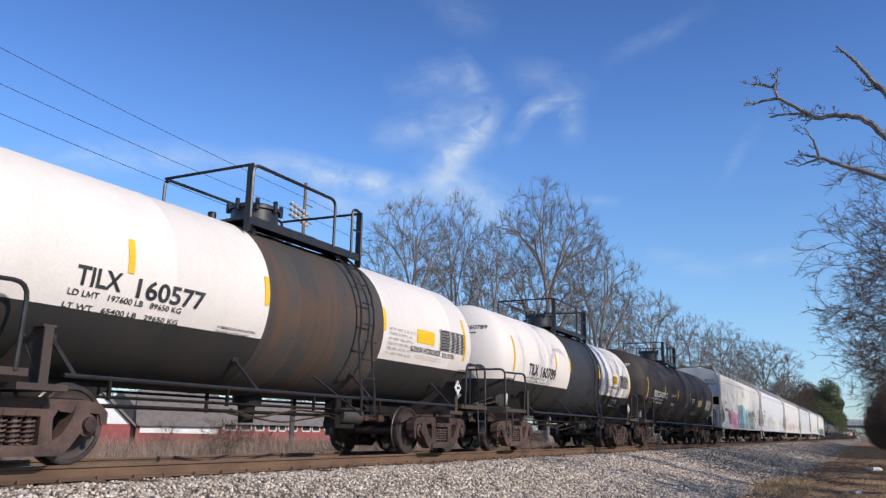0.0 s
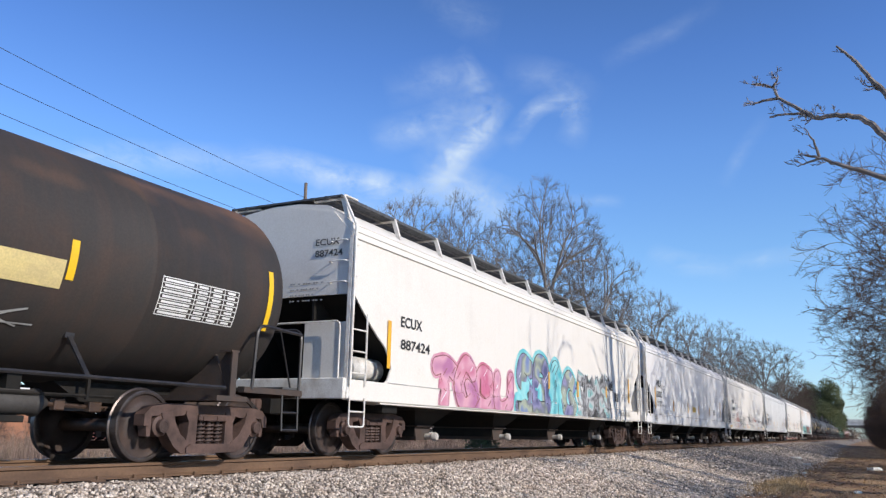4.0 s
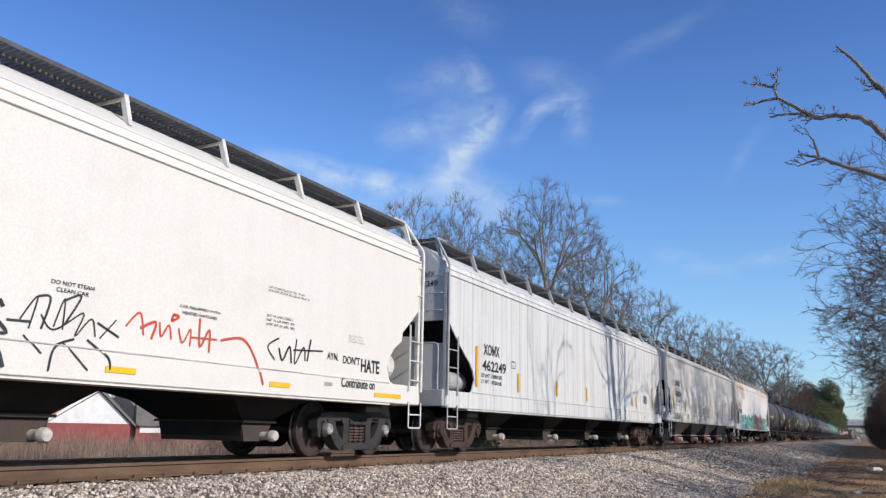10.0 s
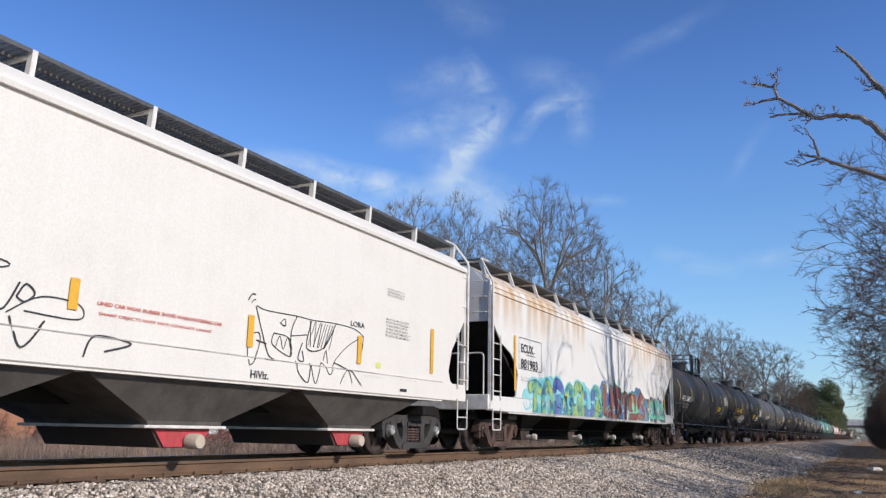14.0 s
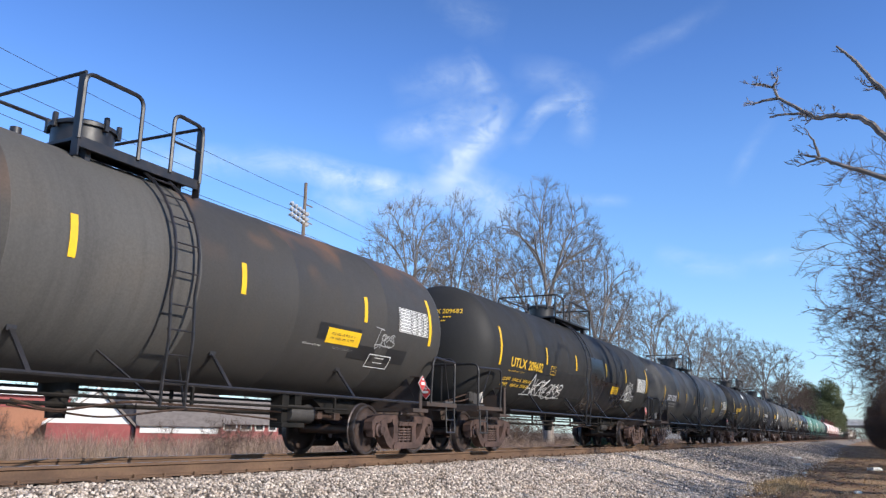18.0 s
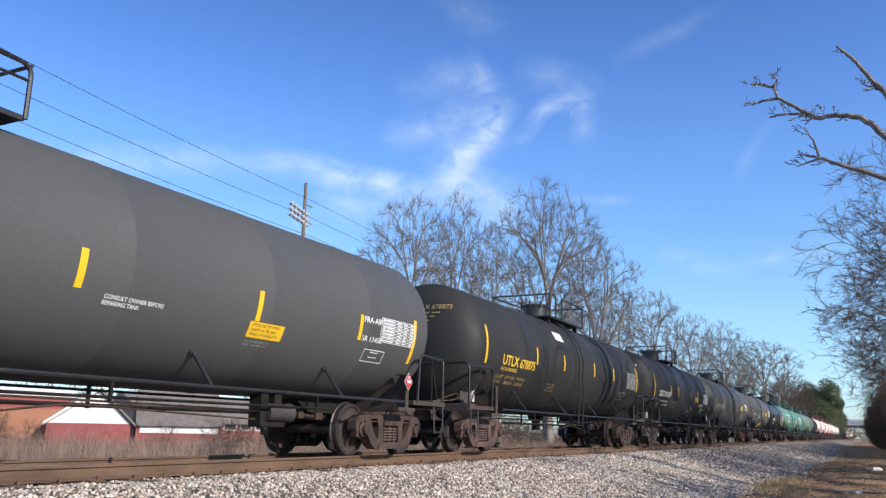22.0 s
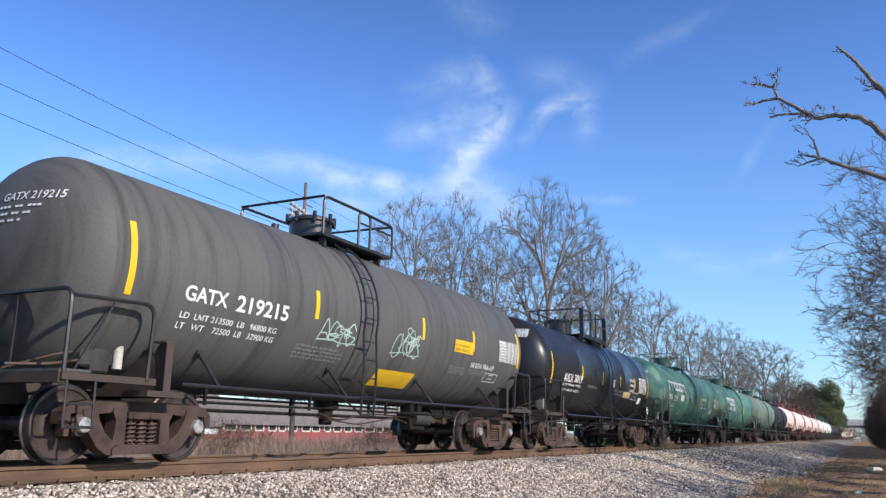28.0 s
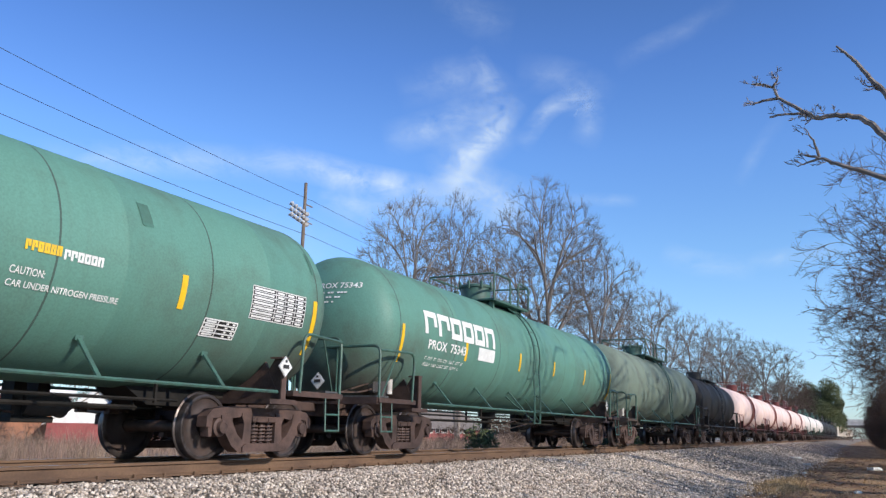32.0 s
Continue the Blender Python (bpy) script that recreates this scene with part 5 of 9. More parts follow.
GATE_RED = surface("red_gate_paint", (0.50, 0.06, 0.075), (0.30, 0.05, 0.05), 0.5, 0.0, 6.0, bump=0.05)
CARS = {}
STRIPES = {
    1: [(-3.78, 2.23, 2.65), (-1.27, 2.21, 2.64), (2.05, 2.23, 2.65), (5.41, 1.96, 2.85)],
    2: [(-5.48, 1.96, 2.83), (-2.41, 2.20, 2.63), (-1.19, 2.22, 2.61), (1.80, 2.20, 2.64), (5.48, 1.77, 2.46)],
    3: [(-7.62, 1.81, 2.68), (-4.54, 2.02, 2.45), (-1.88, 2.03, 2.44), (1.05, 2.03, 2.45), (4.18, 2.00, 2.44), (7.52, 1.83, 2.69)],
    4: [(-8.49, 1.52, 2.37), (-0.23, 1.60, 2.04), (2.23, 1.49, 1.94), (5.15, 1.53, 1.95), (7.99, 1.53, 2.38)],
    5: [(-8.24, 1.47, 2.35), (-4.84, 1.47, 1.90), (-1.58, 1.48, 1.92), (1.10, 1.46, 1.90), (4.27, 1.48, 1.88), (7.86, 1.48, 2.36)],
    7: [(-8.28, 1.41, 2.29), (-5.87, 1.41, 1.86), (-3.09, 1.43, 1.83), (-0.43, 1.40, 1.81), (5.54, 1.38, 1.83), (8.04, 1.38, 2.25)],
    8: [(-8.25, 1.54, 2.40), (-5.74, 1.55, 1.97), (-3.00, 1.54, 1.99), (-0.30, 1.66, 2.00), (2.56, 1.54, 1.98), (5.30, 1.53, 1.99), (7.87, 1.55, 2.41)],
    9: [(-8.32, 1.43, 2.76), (2.71, 1.39, 1.83), (5.29, 1.40, 1.82), (7.97, 1.41, 2.27)],
    10: [(-7.11, 2.06, 2.98), (-4.32, 2.27, 2.73), (-1.15, 2.24, 2.73), (1.64, 2.27, 2.71), (4.79, 2.27, 2.71), (7.14, 2.09, 3.00)],
    11: [(-7.19, 2.01, 2.90), (-4.08, 2.25, 2.70), (-1.56, 2.26, 2.71), (1.58, 2.28, 2.72), (4.05, 2.24, 2.71), (7.15, 2.03, 2.91)],
    12: [(-8.55, 1.69, 2.51), (-5.80, 1.97, 2.37), (-3.88, 1.96, 2.38), (-1.79, 1.95, 2.36), (0.88, 1.94, 2.38), (3.90, 1.95, 2.38), (6.54, 1.96, 2.39), (8.40, 1.70, 2.52)],
    13: [(-6.90, 1.99, 2.85), (-3.69, 2.20, 2.63), (-1.51, 2.20, 2.62), (1.38, 2.21, 2.63), (3.59, 2.20, 2.63), (6.75, 2.00, 2.87)],
    14: [(-6.12, 1.98, 2.86), (-3.03, 2.17, 2.58), (-1.51, 2.17, 2.61), (1.51, 2.16, 2.59), (3.28, 2.18, 2.61), (5.86, 2.01, 2.83)],
    15: [(-7.03, 1.72, 2.55), (-3.80, 2.12, 2.55), (-1.83, 2.11, 2.52), (1.54, 2.07, 2.53), (4.31, 2.10, 2.54), (6.87, 1.70, 2.55)],
    16: [(-6.06, 1.97, 2.86), (-2.36, 2.15, 2.60), (1.15, 2.19, 2.62), (3.45, 2.17, 2.62), (6.05, 2.00, 2.85)],
    17: [(-5.57, 1.82, 2.68), (-2.86, 2.05, 2.48), (-0.67, 2.04, 2.47), (1.48, 2.07, 2.48), (3.49, 2.09, 2.49), (5.54, 1.86, 2.70)],
    18: [(-6.97, 1.58, 2.44), (-4.18, 1.95, 2.36), (-1.07, 1.95, 2.39), (1.44, 1.99, 2.39), (4.21, 1.92, 2.35), (6.99, 1.59, 2.42)],
    19: [(-6.95, 1.71, 2.42), (-4.18, 1.95, 2.36), (-1.07, 1.95, 2.39), (1.44, 1.99, 2.39), (4.21, 1.92, 2.35), (6.99, 1.59, 2.42)],
}
CARS[1] = tank_car(5.62, 15.30, 1.34, TANK_CREAM, "cream and black tank car with a rust-streaked centre band", TANK_LOW, (-1.2, 2.0), BAND_RUST, tone="brown", dome="frame", placard=INK_WHITE, platform=(-1.3, 1.76), ladder_x=1.30, stripes=STRIPES[1], heavy=True)
CARS[2] = tank_car(19.38, 29.06, 1.34, TANK_CREAM, "cream and black tank car with a blue-black centre band", TANK_LOW, (-1.2, 2.0), BAND_BLUE, placard=INK_WHITE, platform=(-1.3, 1.69), ladder_x=1.15, stripes=STRIPES[2], heavy=True)
CARS[3] = tank_car(33.09, 46.83, 1.44, TANK_BROWN, "long black tank car dulled by brown rust", platform=(-2.2, 0.3), ladder_x=-0.94, stripes=STRIPES[3], heavy=True)
CARS[4] = hopper_car(50.95, 67.31, CREAM, "cream covered hopper with teal and pink graffiti", stripes=STRIPES[4])
CARS[5] = hopper_car(71.26, 87.75, WHITE, "clean white covered hopper with orange stripes", stripes=STRIPES[5])
CARS[6] = hopper_car(91.80, 108.15, CREAM, "cream covered hopper with red and black tags along its sill", tone="grey", caps="silver")
CARS[7] = hopper_car(112.17, 128.55, GREY_STREAK, "dirty streaked grey covered hopper", fit=GREY_FITTING, stripes=STRIPES[7])
CARS[8] = hopper_car(132.70, 148.79, CREAM, "cream covered hopper with red outlet gates", ribs=0, eave=3.79, zsill=1.06, cut=(2.80, 0.0), outlet=TAN, low_gates=GATE_RED, tone="grey", caps="silver", stripes=STRIPES[8])
CARS[9] = hopper_car(153.03, 169.37, RUST_WHITE, "white covered hopper with rust runs and bright graffiti", cut=(3.0, 0.55), bay="open", stripes=STRIPES[9])
CARS[10] = tank_car(173.48, 187.19, 1.45, TANK_RUSTY, "black tank car with rusty top and white lettering", None, (-1.9, 0.8), BAND_PALE, placard=SIGN_RED, platform=(-0.85, 1.15), ladder_x=0.45, stripes=STRIPES[10], heavy=True)
CARS[11] = tank_car(191.30, 205.04, 1.485, TANK_BLACK, "black tank car with yellow lettering and white tags", placard=SIGN_RED, platform=(-1.8, 1.62), ladder_x=-0.63, stripes=STRIPES[11])
for wy, wz, ws in ((-0.75, 2.0, 1.0), (-0.45, 1.85, 0.85)):
    part("brake_wheel", BRAKE_WHEEL, CARS[11][0], "black spoked hand-brake wheel", at=Matrix.Translation((8.45, wy, wz)) @ Matrix.Scale(ws, 4))
part("brake_mast", Shape().box(8.25, 8.42, -0.7, -0.5, 1.0, 1.95, c=0.02).mesh("brake_mast", FRAME_GREY), CARS[11][0])
CARS[12] = tank_car(209.16, 225.51, 1.44, TANK_GREY, "mid-grey tank car with yellow stripes", placard=SIGN_RED, platform=(-1.75, 0.3), ladder_x=-1.28, stripes=STRIPES[12])
CARS[13] = tank_car(229.68, 242.25, 1.465, TANK_BLACK, "black tank car with large yellow lettering", platform=(-1.2, 1.88), ladder_x=-0.30, stripes=STRIPES[13])
CARS[14] = tank_car(246.39, 257.19, 1.47, TANK_BLACK, "black tank car with bold white lettering", None, (-1.5, 1.2), BAND_BLUE, caps="silver", placard=INK_WHITE, platform=(-1.25, 0.98), ladder_x=0.41, stripes=STRIPES[14])
CARS[15] = tank_car(261.43, 273.93, 1.47, TANK_GREY, "dark grey tank car with pale worn lettering", platform=(-2.2, 0.92), ladder_x=-0.81, stripes=STRIPES[15])
CARS[16] = tank_car(278.08, 288.80, 1.43, TANK_DUST, "dusty streaked dark grey tank car", caps="silver", platform=(-1.65, 0.66), ladder_x=-0.92, stripes=STRIPES[16])
CARS[17] = tank_car(292.87, 302.62, 1.375, TANK_NAVY, "short glossy navy-black tank car", placard=INK_WHITE, manway_x=-1.0, platform=(-1.35, 1.26), ladder_x=-0.06, stripes=STRIPES[17], heavy=True)
CARS[18] = tank_car(306.86, 319.46, 1.41, TANK_GREEN, "sea-green tank car with white lettering", fit=GREEN_FIT, saddle=FRAME_RUST, placard=INK_WHITE, platform=(-1.65, 0.70), ladder_x=-0.25, stripes=STRIPES[18], brackets=(6, 2.0))
CARS[19] = tank_car(323.60, 336.20, 1.41, TANK_GREEN, "sea-green tank car with a white name panel", fit=GREEN_FIT, saddle=FRAME_RUST, placard=INK_WHITE, platform=(-1.65, 0.70), ladder_x=-0.20, stripes=STRIPES[19], brackets=(6, 2.0))
CARS[20] = tank_car(340.35, 351.6, 1.42, TANK_SAGE, "faded sage-grey tank car with dark streaks", fit=GREEN_FIT)
CARS[21] = tank_car(355.7, 365.4, 1.36, TANK_BLACK, "short black tank car")
sig = 369.5
for i in range(4):
    CARS[22 + i] = tank_car(sig, sig + 12.5, 1.40, TANK_PINK, "pinkish white tank car with a maroon centre band", None, (-0.7, 0.9), BAND_MAROON, fit=RED_FIT, fine=False)
    sig += 16.6
for i in range(3):
    tank_car(sig, sig + 12.5, 1.42, TANK_CREAM, "white tank car far down the train", fit=GREEN_FIT, fine=False)
    sig += 16.6
for i in range(4):
    tank_car(sig, sig + 13.7, 1.45, TANK_BLACK, "black tank car far down the train", fine=False)
    sig += 17.8
for i in range(12):
    hopper_car(sig, sig + 16.3, TAN, "tan covered hopper far down the train", fine=False)
    sig += 20.4


# ---- lettering, labels and spray paint ----
def side_of(n):
    _, shell, skin, half = CARS[n]
    return shell, skin


def islands(me):
    """The separate pieces of a mesh, one mesh each, in order along the car."""
    bm = bmesh.new()
    bm.from_mesh(me)
    bm.faces.ensure_lookup_table()
    seen, out = set(), []
    for f in bm.faces:
        if f.index in seen:
            continue
        pile, piece = [f], []
        seen.add(f.index)
        while pile:
            g = pile.pop()
            piece.append(g)
            for e in g.edges:
                for h in e.link_faces:
                    if h.index not in seen:
                        seen.add(h.index)
                        pile.append(h)
        used = {v: i for i, v in enumerate(dict.fromkeys(v for g in piece for v in g.verts))}
        out.append(obj("letter", [v.co.copy() for v in used], [tuple(used[v] for v in g.verts) for g in piece], []))
    bm.free()
    return out


def words(n, text, x0, x1, z0, z1, ink):
    shell, skin = side_of(n)
    me = skin.text(text, x0, x1, skin.v(z0), skin.v(z1))
    if z1 - z0 > 0.15:
        for piece in islands(me):
            piece.materials.append(ink)
            part("letter", piece, shell)
        return
    me.materials.append(ink)
    tagged(part("lettering", me, shell), kind="stuff")


def patch(n, x0, x1, z0, z1, mat):
    shell, skin = side_of(n)
    off = 0.0075 if mat in (PATCH_BLACK, PATCH_DULL) else 0.006 if mat is PATCH_GLOSS else 0.009
    part("label", skin.rects([(x0, x1, skin.v(z0), skin.v(z1))], off).mesh("label", mat), shell)


def print_lines(n, x0, x1, z0, z1, rows, ink):
    shell, skin = side_of(n)
    s = skin.bars(x0, x1, skin.v(z0), skin.v(z1), rows, seed=int(abs(x0 * 100)) + n)
    s.v = [p * 1.0 + Vector((0, -0.003, 0)) for p in s.v]
    tagged(part("small_print", s.mesh("small_print", ink), shell), kind="stuff")


def table(n, x0, x1, z0, z1, ink):
    """A stencilled data panel: ruled cells with broken print."""
    shell, skin = side_of(n)
    v0, v1 = skin.v(z0), skin.v(z1)
    small = x1 - x0 < 0.8
    rows, w = (4, 0.02) if small else (7, 0.012)
    r = []
    for i in range(rows + 1):
        v = v0 + (v1 - v0) * i / rows
        r.append((x0, x1, v - w / 2, v + w / 2))
    for u in (0.0, 0.42, 1.0) if small else (0.0, 0.42, 0.6, 0.8, 1.0):
        x = x0 + (x1 - x0) * u
        r.append((x - w / 2, x + w / 2, v0, v1))
    s = skin.rects(r, 0.010)
    h = (v1 - v0) / rows
    for i in range(rows):
        for a, b in ((0.06, 0.36), (0.66, 0.74), (0.86, 0.94)) if small else ((0.03, 0.38), (0.45, 0.57), (0.64, 0.76), (0.84, 0.95)):
            q = skin.rects([(x0 + (x1 - x0) * a, x0 + (x1 - x0) * b, v0 + h * (i + 0.28), v0 + h * (i + 0.72))], 0.010)
            s.add(q.v, q.f)
    tagged(part("data_panel", s.mesh("data_panel", ink), shell), kind="stuff")


def load(n, x0, x1, z0, z1, first, second, ink):
    """The two lines of load limit and light weight."""
    h = (z1 - z0) * 0.38
    words(n, first, x0, x1, z1 - h, z1, ink)
    words(n, second, x0, x1, z0, z0 + h, ink)


def box(n, x0, x1, z0, z1, ink):
    shell, skin = side_of(n)
    v0, v1 = skin.v(z0), skin.v(z1)
    w = 0.015
    m = (v0 + v1) / 2
    r = [(x0, x1, v0, v0 + w), (x0, x1, v1 - w, v1), (x0, x0 + w, v0, v1), (x1 - w, x1, v0, v1), (x0 + 0.3 * (x1 - x0), x0 + 0.7 * (x1 - x0), m - 0.03, m - 0.03 + w), (x0 + 0.3 * (x1 - x0), x0 + 0.7 * (x1 - x0), m + 0.06, m + 0.06 + w)]
    part("stencil_box", skin.rects(r).mesh("stencil_box", ink), shell)


def tag(n, x0, x1, z0, z1, ink, w, loops):
    shell, skin = side_of(n)
    part("spray_tag", skin.scrawl(x0, x1, skin.v(z0), skin.v(z1), w, loops, int(abs(x0 * 37)) + n * 7).mesh("spray_tag", ink), shell)


def head_words(n, text, y0, y1, z0, z1, ink, R):
    """Words on the leading domed head; y runs from y0 at the start of the words to y1."""
    shell, _ = side_of(n)
    half, head = CARS[n][3], HEADS[CARS[n][0].name]
    flat = Skin(None, 0, 0.0).text(text, 0.0, 1.0, z0, z1)
    zc, depth = 0.95 + R, 0.5 * R
    H = half + head - depth
    for v in flat.vertices:
        y = y0 + (y1 - y0) * v.co.x
        k = math.sqrt(max(0.0, 1 - (y * y + (v.co.z - zc) ** 2) / (R * R)))
        v.co = Vector((-H - depth * k - 0.012, y, v.co.z))
    flat.materials.append(ink)
    part("lettering", flat, shell)


def head_patch(n, y0, y1, z0, z1, mat, R):
    """A flat label pasted on the leading domed head."""
    shell, _ = side_of(n)
    half, head = CARS[n][3], HEADS[CARS[n][0].name]
    zc, depth = 0.95 + R, 0.5 * R
    H = half + head - depth
    s = Shape()
    vs = []
    for i in range(7):
        for j in range(5):
            y, z = y0 + (y1 - y0) * i / 6, z0 + (z1 - z0) * j / 4
            vs.append((-H - depth * math.sqrt(max(0.0, 1 - (y * y + (z - zc) ** 2) / (R * R))) - 0.010, y, z))
    s.add(vs, [(i * 5 + j, i * 5 + 5 + j, i * 5 + 6 + j, i * 5 + 1 + j) for i in range(6) for j in range(4)])
    part("label", s.mesh("label", mat), shell)


head_patch(17, -0.10, -0.85, 3.04, 3.28, CAP_SILVER, 1.375)


def end_words(n, text, y0, y1, z0, z1, ink):
    """Words on the flat leading end wall of a hopper."""
    shell, _ = side_of(n)
    X = CARS[n][3] + 1.525
    flat = Skin(None, 0, 0.0).text(text, 0.0, 1.0, z0, z1)
    for v in flat.vertices:
        v.co = Vector((-X - 0.006, y0 + (y1 - y0) * v.co.x, v.co.z))
    flat.materials.append(ink)
    part("lettering", flat, shell)


words(1, "TILX", -4.51, -3.88, 1.99, 2.21, INK_BLACK)
words(1, "160577", -3.65, -2.51, 1.96, 2.20, INK_BLACK)
words(1, "LD LMT   197600 LB   89650 KG", -4.57, -2.88, 1.87, 1.94, INK_BLACK)
words(1, "LT WT   65400 LB   29650 KG", -4.58, -2.87, 1.73, 1.79, INK_BLACK)
patch(1, 3.26, 3.99, 2.14, 2.40, STRIPE)
print_lines(1, 2.23, 3.26, 1.81, 2.34, 6, INK_GREY)
table(1, 4.23, 5.39, 2.08, 2.50, INK_BLACK)
words(1, "SODIUM HYDROXIDE", 3.07, 4.30, 1.95, 2.06, INK_BLACK)
words(1, "SOLUTION", 4.38, 4.93, 1.94, 2.04, INK_BLACK)
print_lines(1, 3.3, 4.6, 1.82, 1.92, 2, INK_GREY)
words(1, "4 FIBERGLASS INSULATION", -2.16, -1.38, 1.78, 1.815, INK_BLACK)
words(1, "DO NOT EXCEED 450 F", -2.16, -1.49, 1.72, 1.755, INK_BLACK)
words(2, "TILX", -4.47, -3.80, 1.93, 2.22, INK_BLACK)
words(2, "160789", -3.59, -2.43, 1.90, 2.20, INK_BLACK)
print_lines(2, -4.57, -2.78, 1.73, 1.90, 2, INK_BLACK)
patch(2, 3.34, 3.99, 2.14, 2.41, STRIPE)
print_lines(2, 3.40, 3.94, 2.17, 2.39, 4, INK_BLACK)
words(2, "SODIUM HYDROXIDE", 2.87, 4.01, 1.97, 2.07, INK_BLACK)
words(2, "SOLUTION", 2.78, 3.34, 1.83, 1.925, INK_BLACK)
patch(2, 4.04, 4.25, 1.94, 2.06, INK_GREY)
print_lines(2, 3.42, 4.5, 1.78, 1.90, 3, INK_GREY)
box(2, 3.78, 4.36, 1.42, 1.62, INK_WHITE)
table(2, 4.34, 5.33, 2.06, 2.48, INK_BLACK)
print_lines(2, 2.03, 3.34, 1.85, 2.30, 5, INK_GREY)
words(3, "TILX", -6.53, -5.81, 1.98, 2.23, INK_WHITE)
words(3, "250327", -5.71, -4.54, 1.99, 2.22, INK_WHITE)
load(3, -6.62, -4.74, 1.74, 1.93, "LD  LMT  211600   LB  96060 KG", "LT  WT     74200   LB  33650 KG", INK_WHITE)
box(3, -4.32, -4.00, 2.00, 2.21, INK_WHITE)
load(3, -3.17, -2.27, 2.11, 2.22, "4 FIBERGLASS INSULATION", "DO NOT EXCEED 450 F   ", INK_WHITE)
words(3, "CONSULT OWNER BEFORE", -3.14, -2.30, 1.80, 1.84, INK_WHITE)
words(3, "REPAIRING TANK", -3.05, -2.50, 1.73, 1.77, INK_WHITE)
words(3, "EXTERIOR HEATER PIPES", 1.41, 2.14, 2.15, 2.22, INK_WHITE)
words(3, "NO INLET OR OUTLET", 1.43, 2.05, 2.07, 2.13, INK_WHITE)
words(3, "PIPE CAPS REQUIRED", 1.45, 2.07, 1.99, 2.05, INK_WHITE)
patch(3, 3.20, 4.10, 1.89, 2.20, LABEL_TAN)
table(3, 5.47, 6.85, 1.81, 2.27, INK_WHITE)
tag(3, 0.01, 0.36, 1.69, 1.93, INK_WHITE, 0.03, 3)
tag(3, 2.07, 3.77, 1.48, 1.66, INK_GREY, 0.02, 6)
words(4, "ECUX", -8.08, -7.27, 2.31, 2.51, INK_BLACK)
words(4, "887424", -8.07, -6.94, 1.90, 2.09, INK_BLACK)
table(4, 6.19, 6.64, 1.53, 1.78, INK_BLACK)
print_lines(4, 7.18, 7.71, 1.54, 1.86, 5, INK_GREY)
tag(4, 6.78, 7.95, 1.07, 1.23, INK_GREY, 0.02, 9)
tag(4, 5.37, 5.93, 1.85, 2.21, INK_BLACK, 0.035, 4)
print_lines(4, 5.35, 5.84, 1.59, 1.69, 2, INK_GREY)
words(5, "MBLX", -7.94, -7.03, 2.37, 2.63, INK_BLACK)
words(5, "53225", -7.95, -7.00, 1.95, 2.19, INK_BLACK)
words(5, "LD LMT  218800  LB", -7.99, -6.94, 1.73, 1.81, INK_BLACK)
words(5, "LT WT   67200   LB  RELT 08-2010", -8.01, -6.25, 1.59, 1.67, INK_BLACK)
box(5, -6.74, -6.49, 2.21, 2.44, INK_BLACK)
patch(5, -0.42, 0.39, 1.55, 1.79, STRIPE)
print_lines(5, -0.34, 0.32, 1.57, 1.76, 3, INK_GREY)
print_lines(5, -8.59, -7.87, 0.98, 1.22, 3, INK_BLACK)
box(5, -7.25, -7.03, 1.09, 1.21, INK_BLACK)
table(5, 5.55, 5.98, 1.55, 1.80, INK_BLACK)
print_lines(5, 4.45, 5.05, 1.62, 1.81, 3, INK_GREY)
print_lines(5, 6.65, 7.16, 2.30, 2.64, 4, INK_GREY)
patch(5, 0.06, 0.19, 1.09, 1.19, STRIPE)
tag(5, 7.36, 7.78, 1.49, 1.80, INK_GREY, 0.02, 5)
words(6, "XOMX", -7.81, -6.88, 2.48, 2.69, INK_BLACK)
words(6, "720654", -7.80, -6.61, 2.05, 2.26, INK_BLACK)
words(6, "LD LMT  220500", -7.83, -6.98, 1.68, 1.76, INK_BLACK)
words(6, "LT WT    65500", -7.85, -7.00, 1.54, 1.60, INK_BLACK)
box(6, -6.30, -6.02, 2.31, 2.52, INK_BLACK)
patch(6, -5.98, -5.52, 1.02, 1.09, STRIPE)
patch(6, -3.08, -2.65, 1.03, 1.11, STRIPE)
patch(6, -0.37, 0.07, 1.04, 1.11, STRIPE)
patch(6, 2.34, 2.77, 1.03, 1.10, STRIPE)
patch(6, 5.16, 5.62, 1.03, 1.10, STRIPE)
patch(6, -9.13, -8.21, 1.02, 1.10, STRIPE)
patch(6, 7.93, 8.82, 1.01, 1.08, STRIPE)
words(6, "DO NOT STEAM", 1.56, 2.10, 1.90, 1.945, INK_BLACK)
words(6, "CLEAN CAR", 1.63, 2.04, 1.825, 1.87, INK_BLACK)
words(6, "CAR EQUIPPED WITH", 3.37, 4.09, 1.90, 1.94, INK_BLACK)
words(6, "VENTED HATCHES", 3.42, 4.04, 1.825, 1.865, INK_BLACK)
print_lines(6, 5.03, 6.03, 2.36, 2.46, 2, INK_BLACK)
print_lines(6, 5.03, 5.75, 1.87, 2.06, 3, INK_BLACK)
print_lines(6, -4.28, -3.58, 1.88, 1.95, 2, INK_BLACK)
box(6, -7.24, -6.95, 1.08, 1.21, INK_BLACK)
print_lines(6, -7.96, -7.57, 1.15, 1.17, 2, INK_GREY)
words(6, "AYN.", 6.54, 6.85, 1.53, 1.64, INK_BLACK)
words(6, "DON'T", 6.98, 7.48, 1.50, 1.63, INK_BLACK)
words(6, "HATE", 7.52, 8.10, 1.40, 1.62, INK_BLACK)
words(6, "Contribute on", 6.93, 7.93, 1.12, 1.28, INK_BLACK)
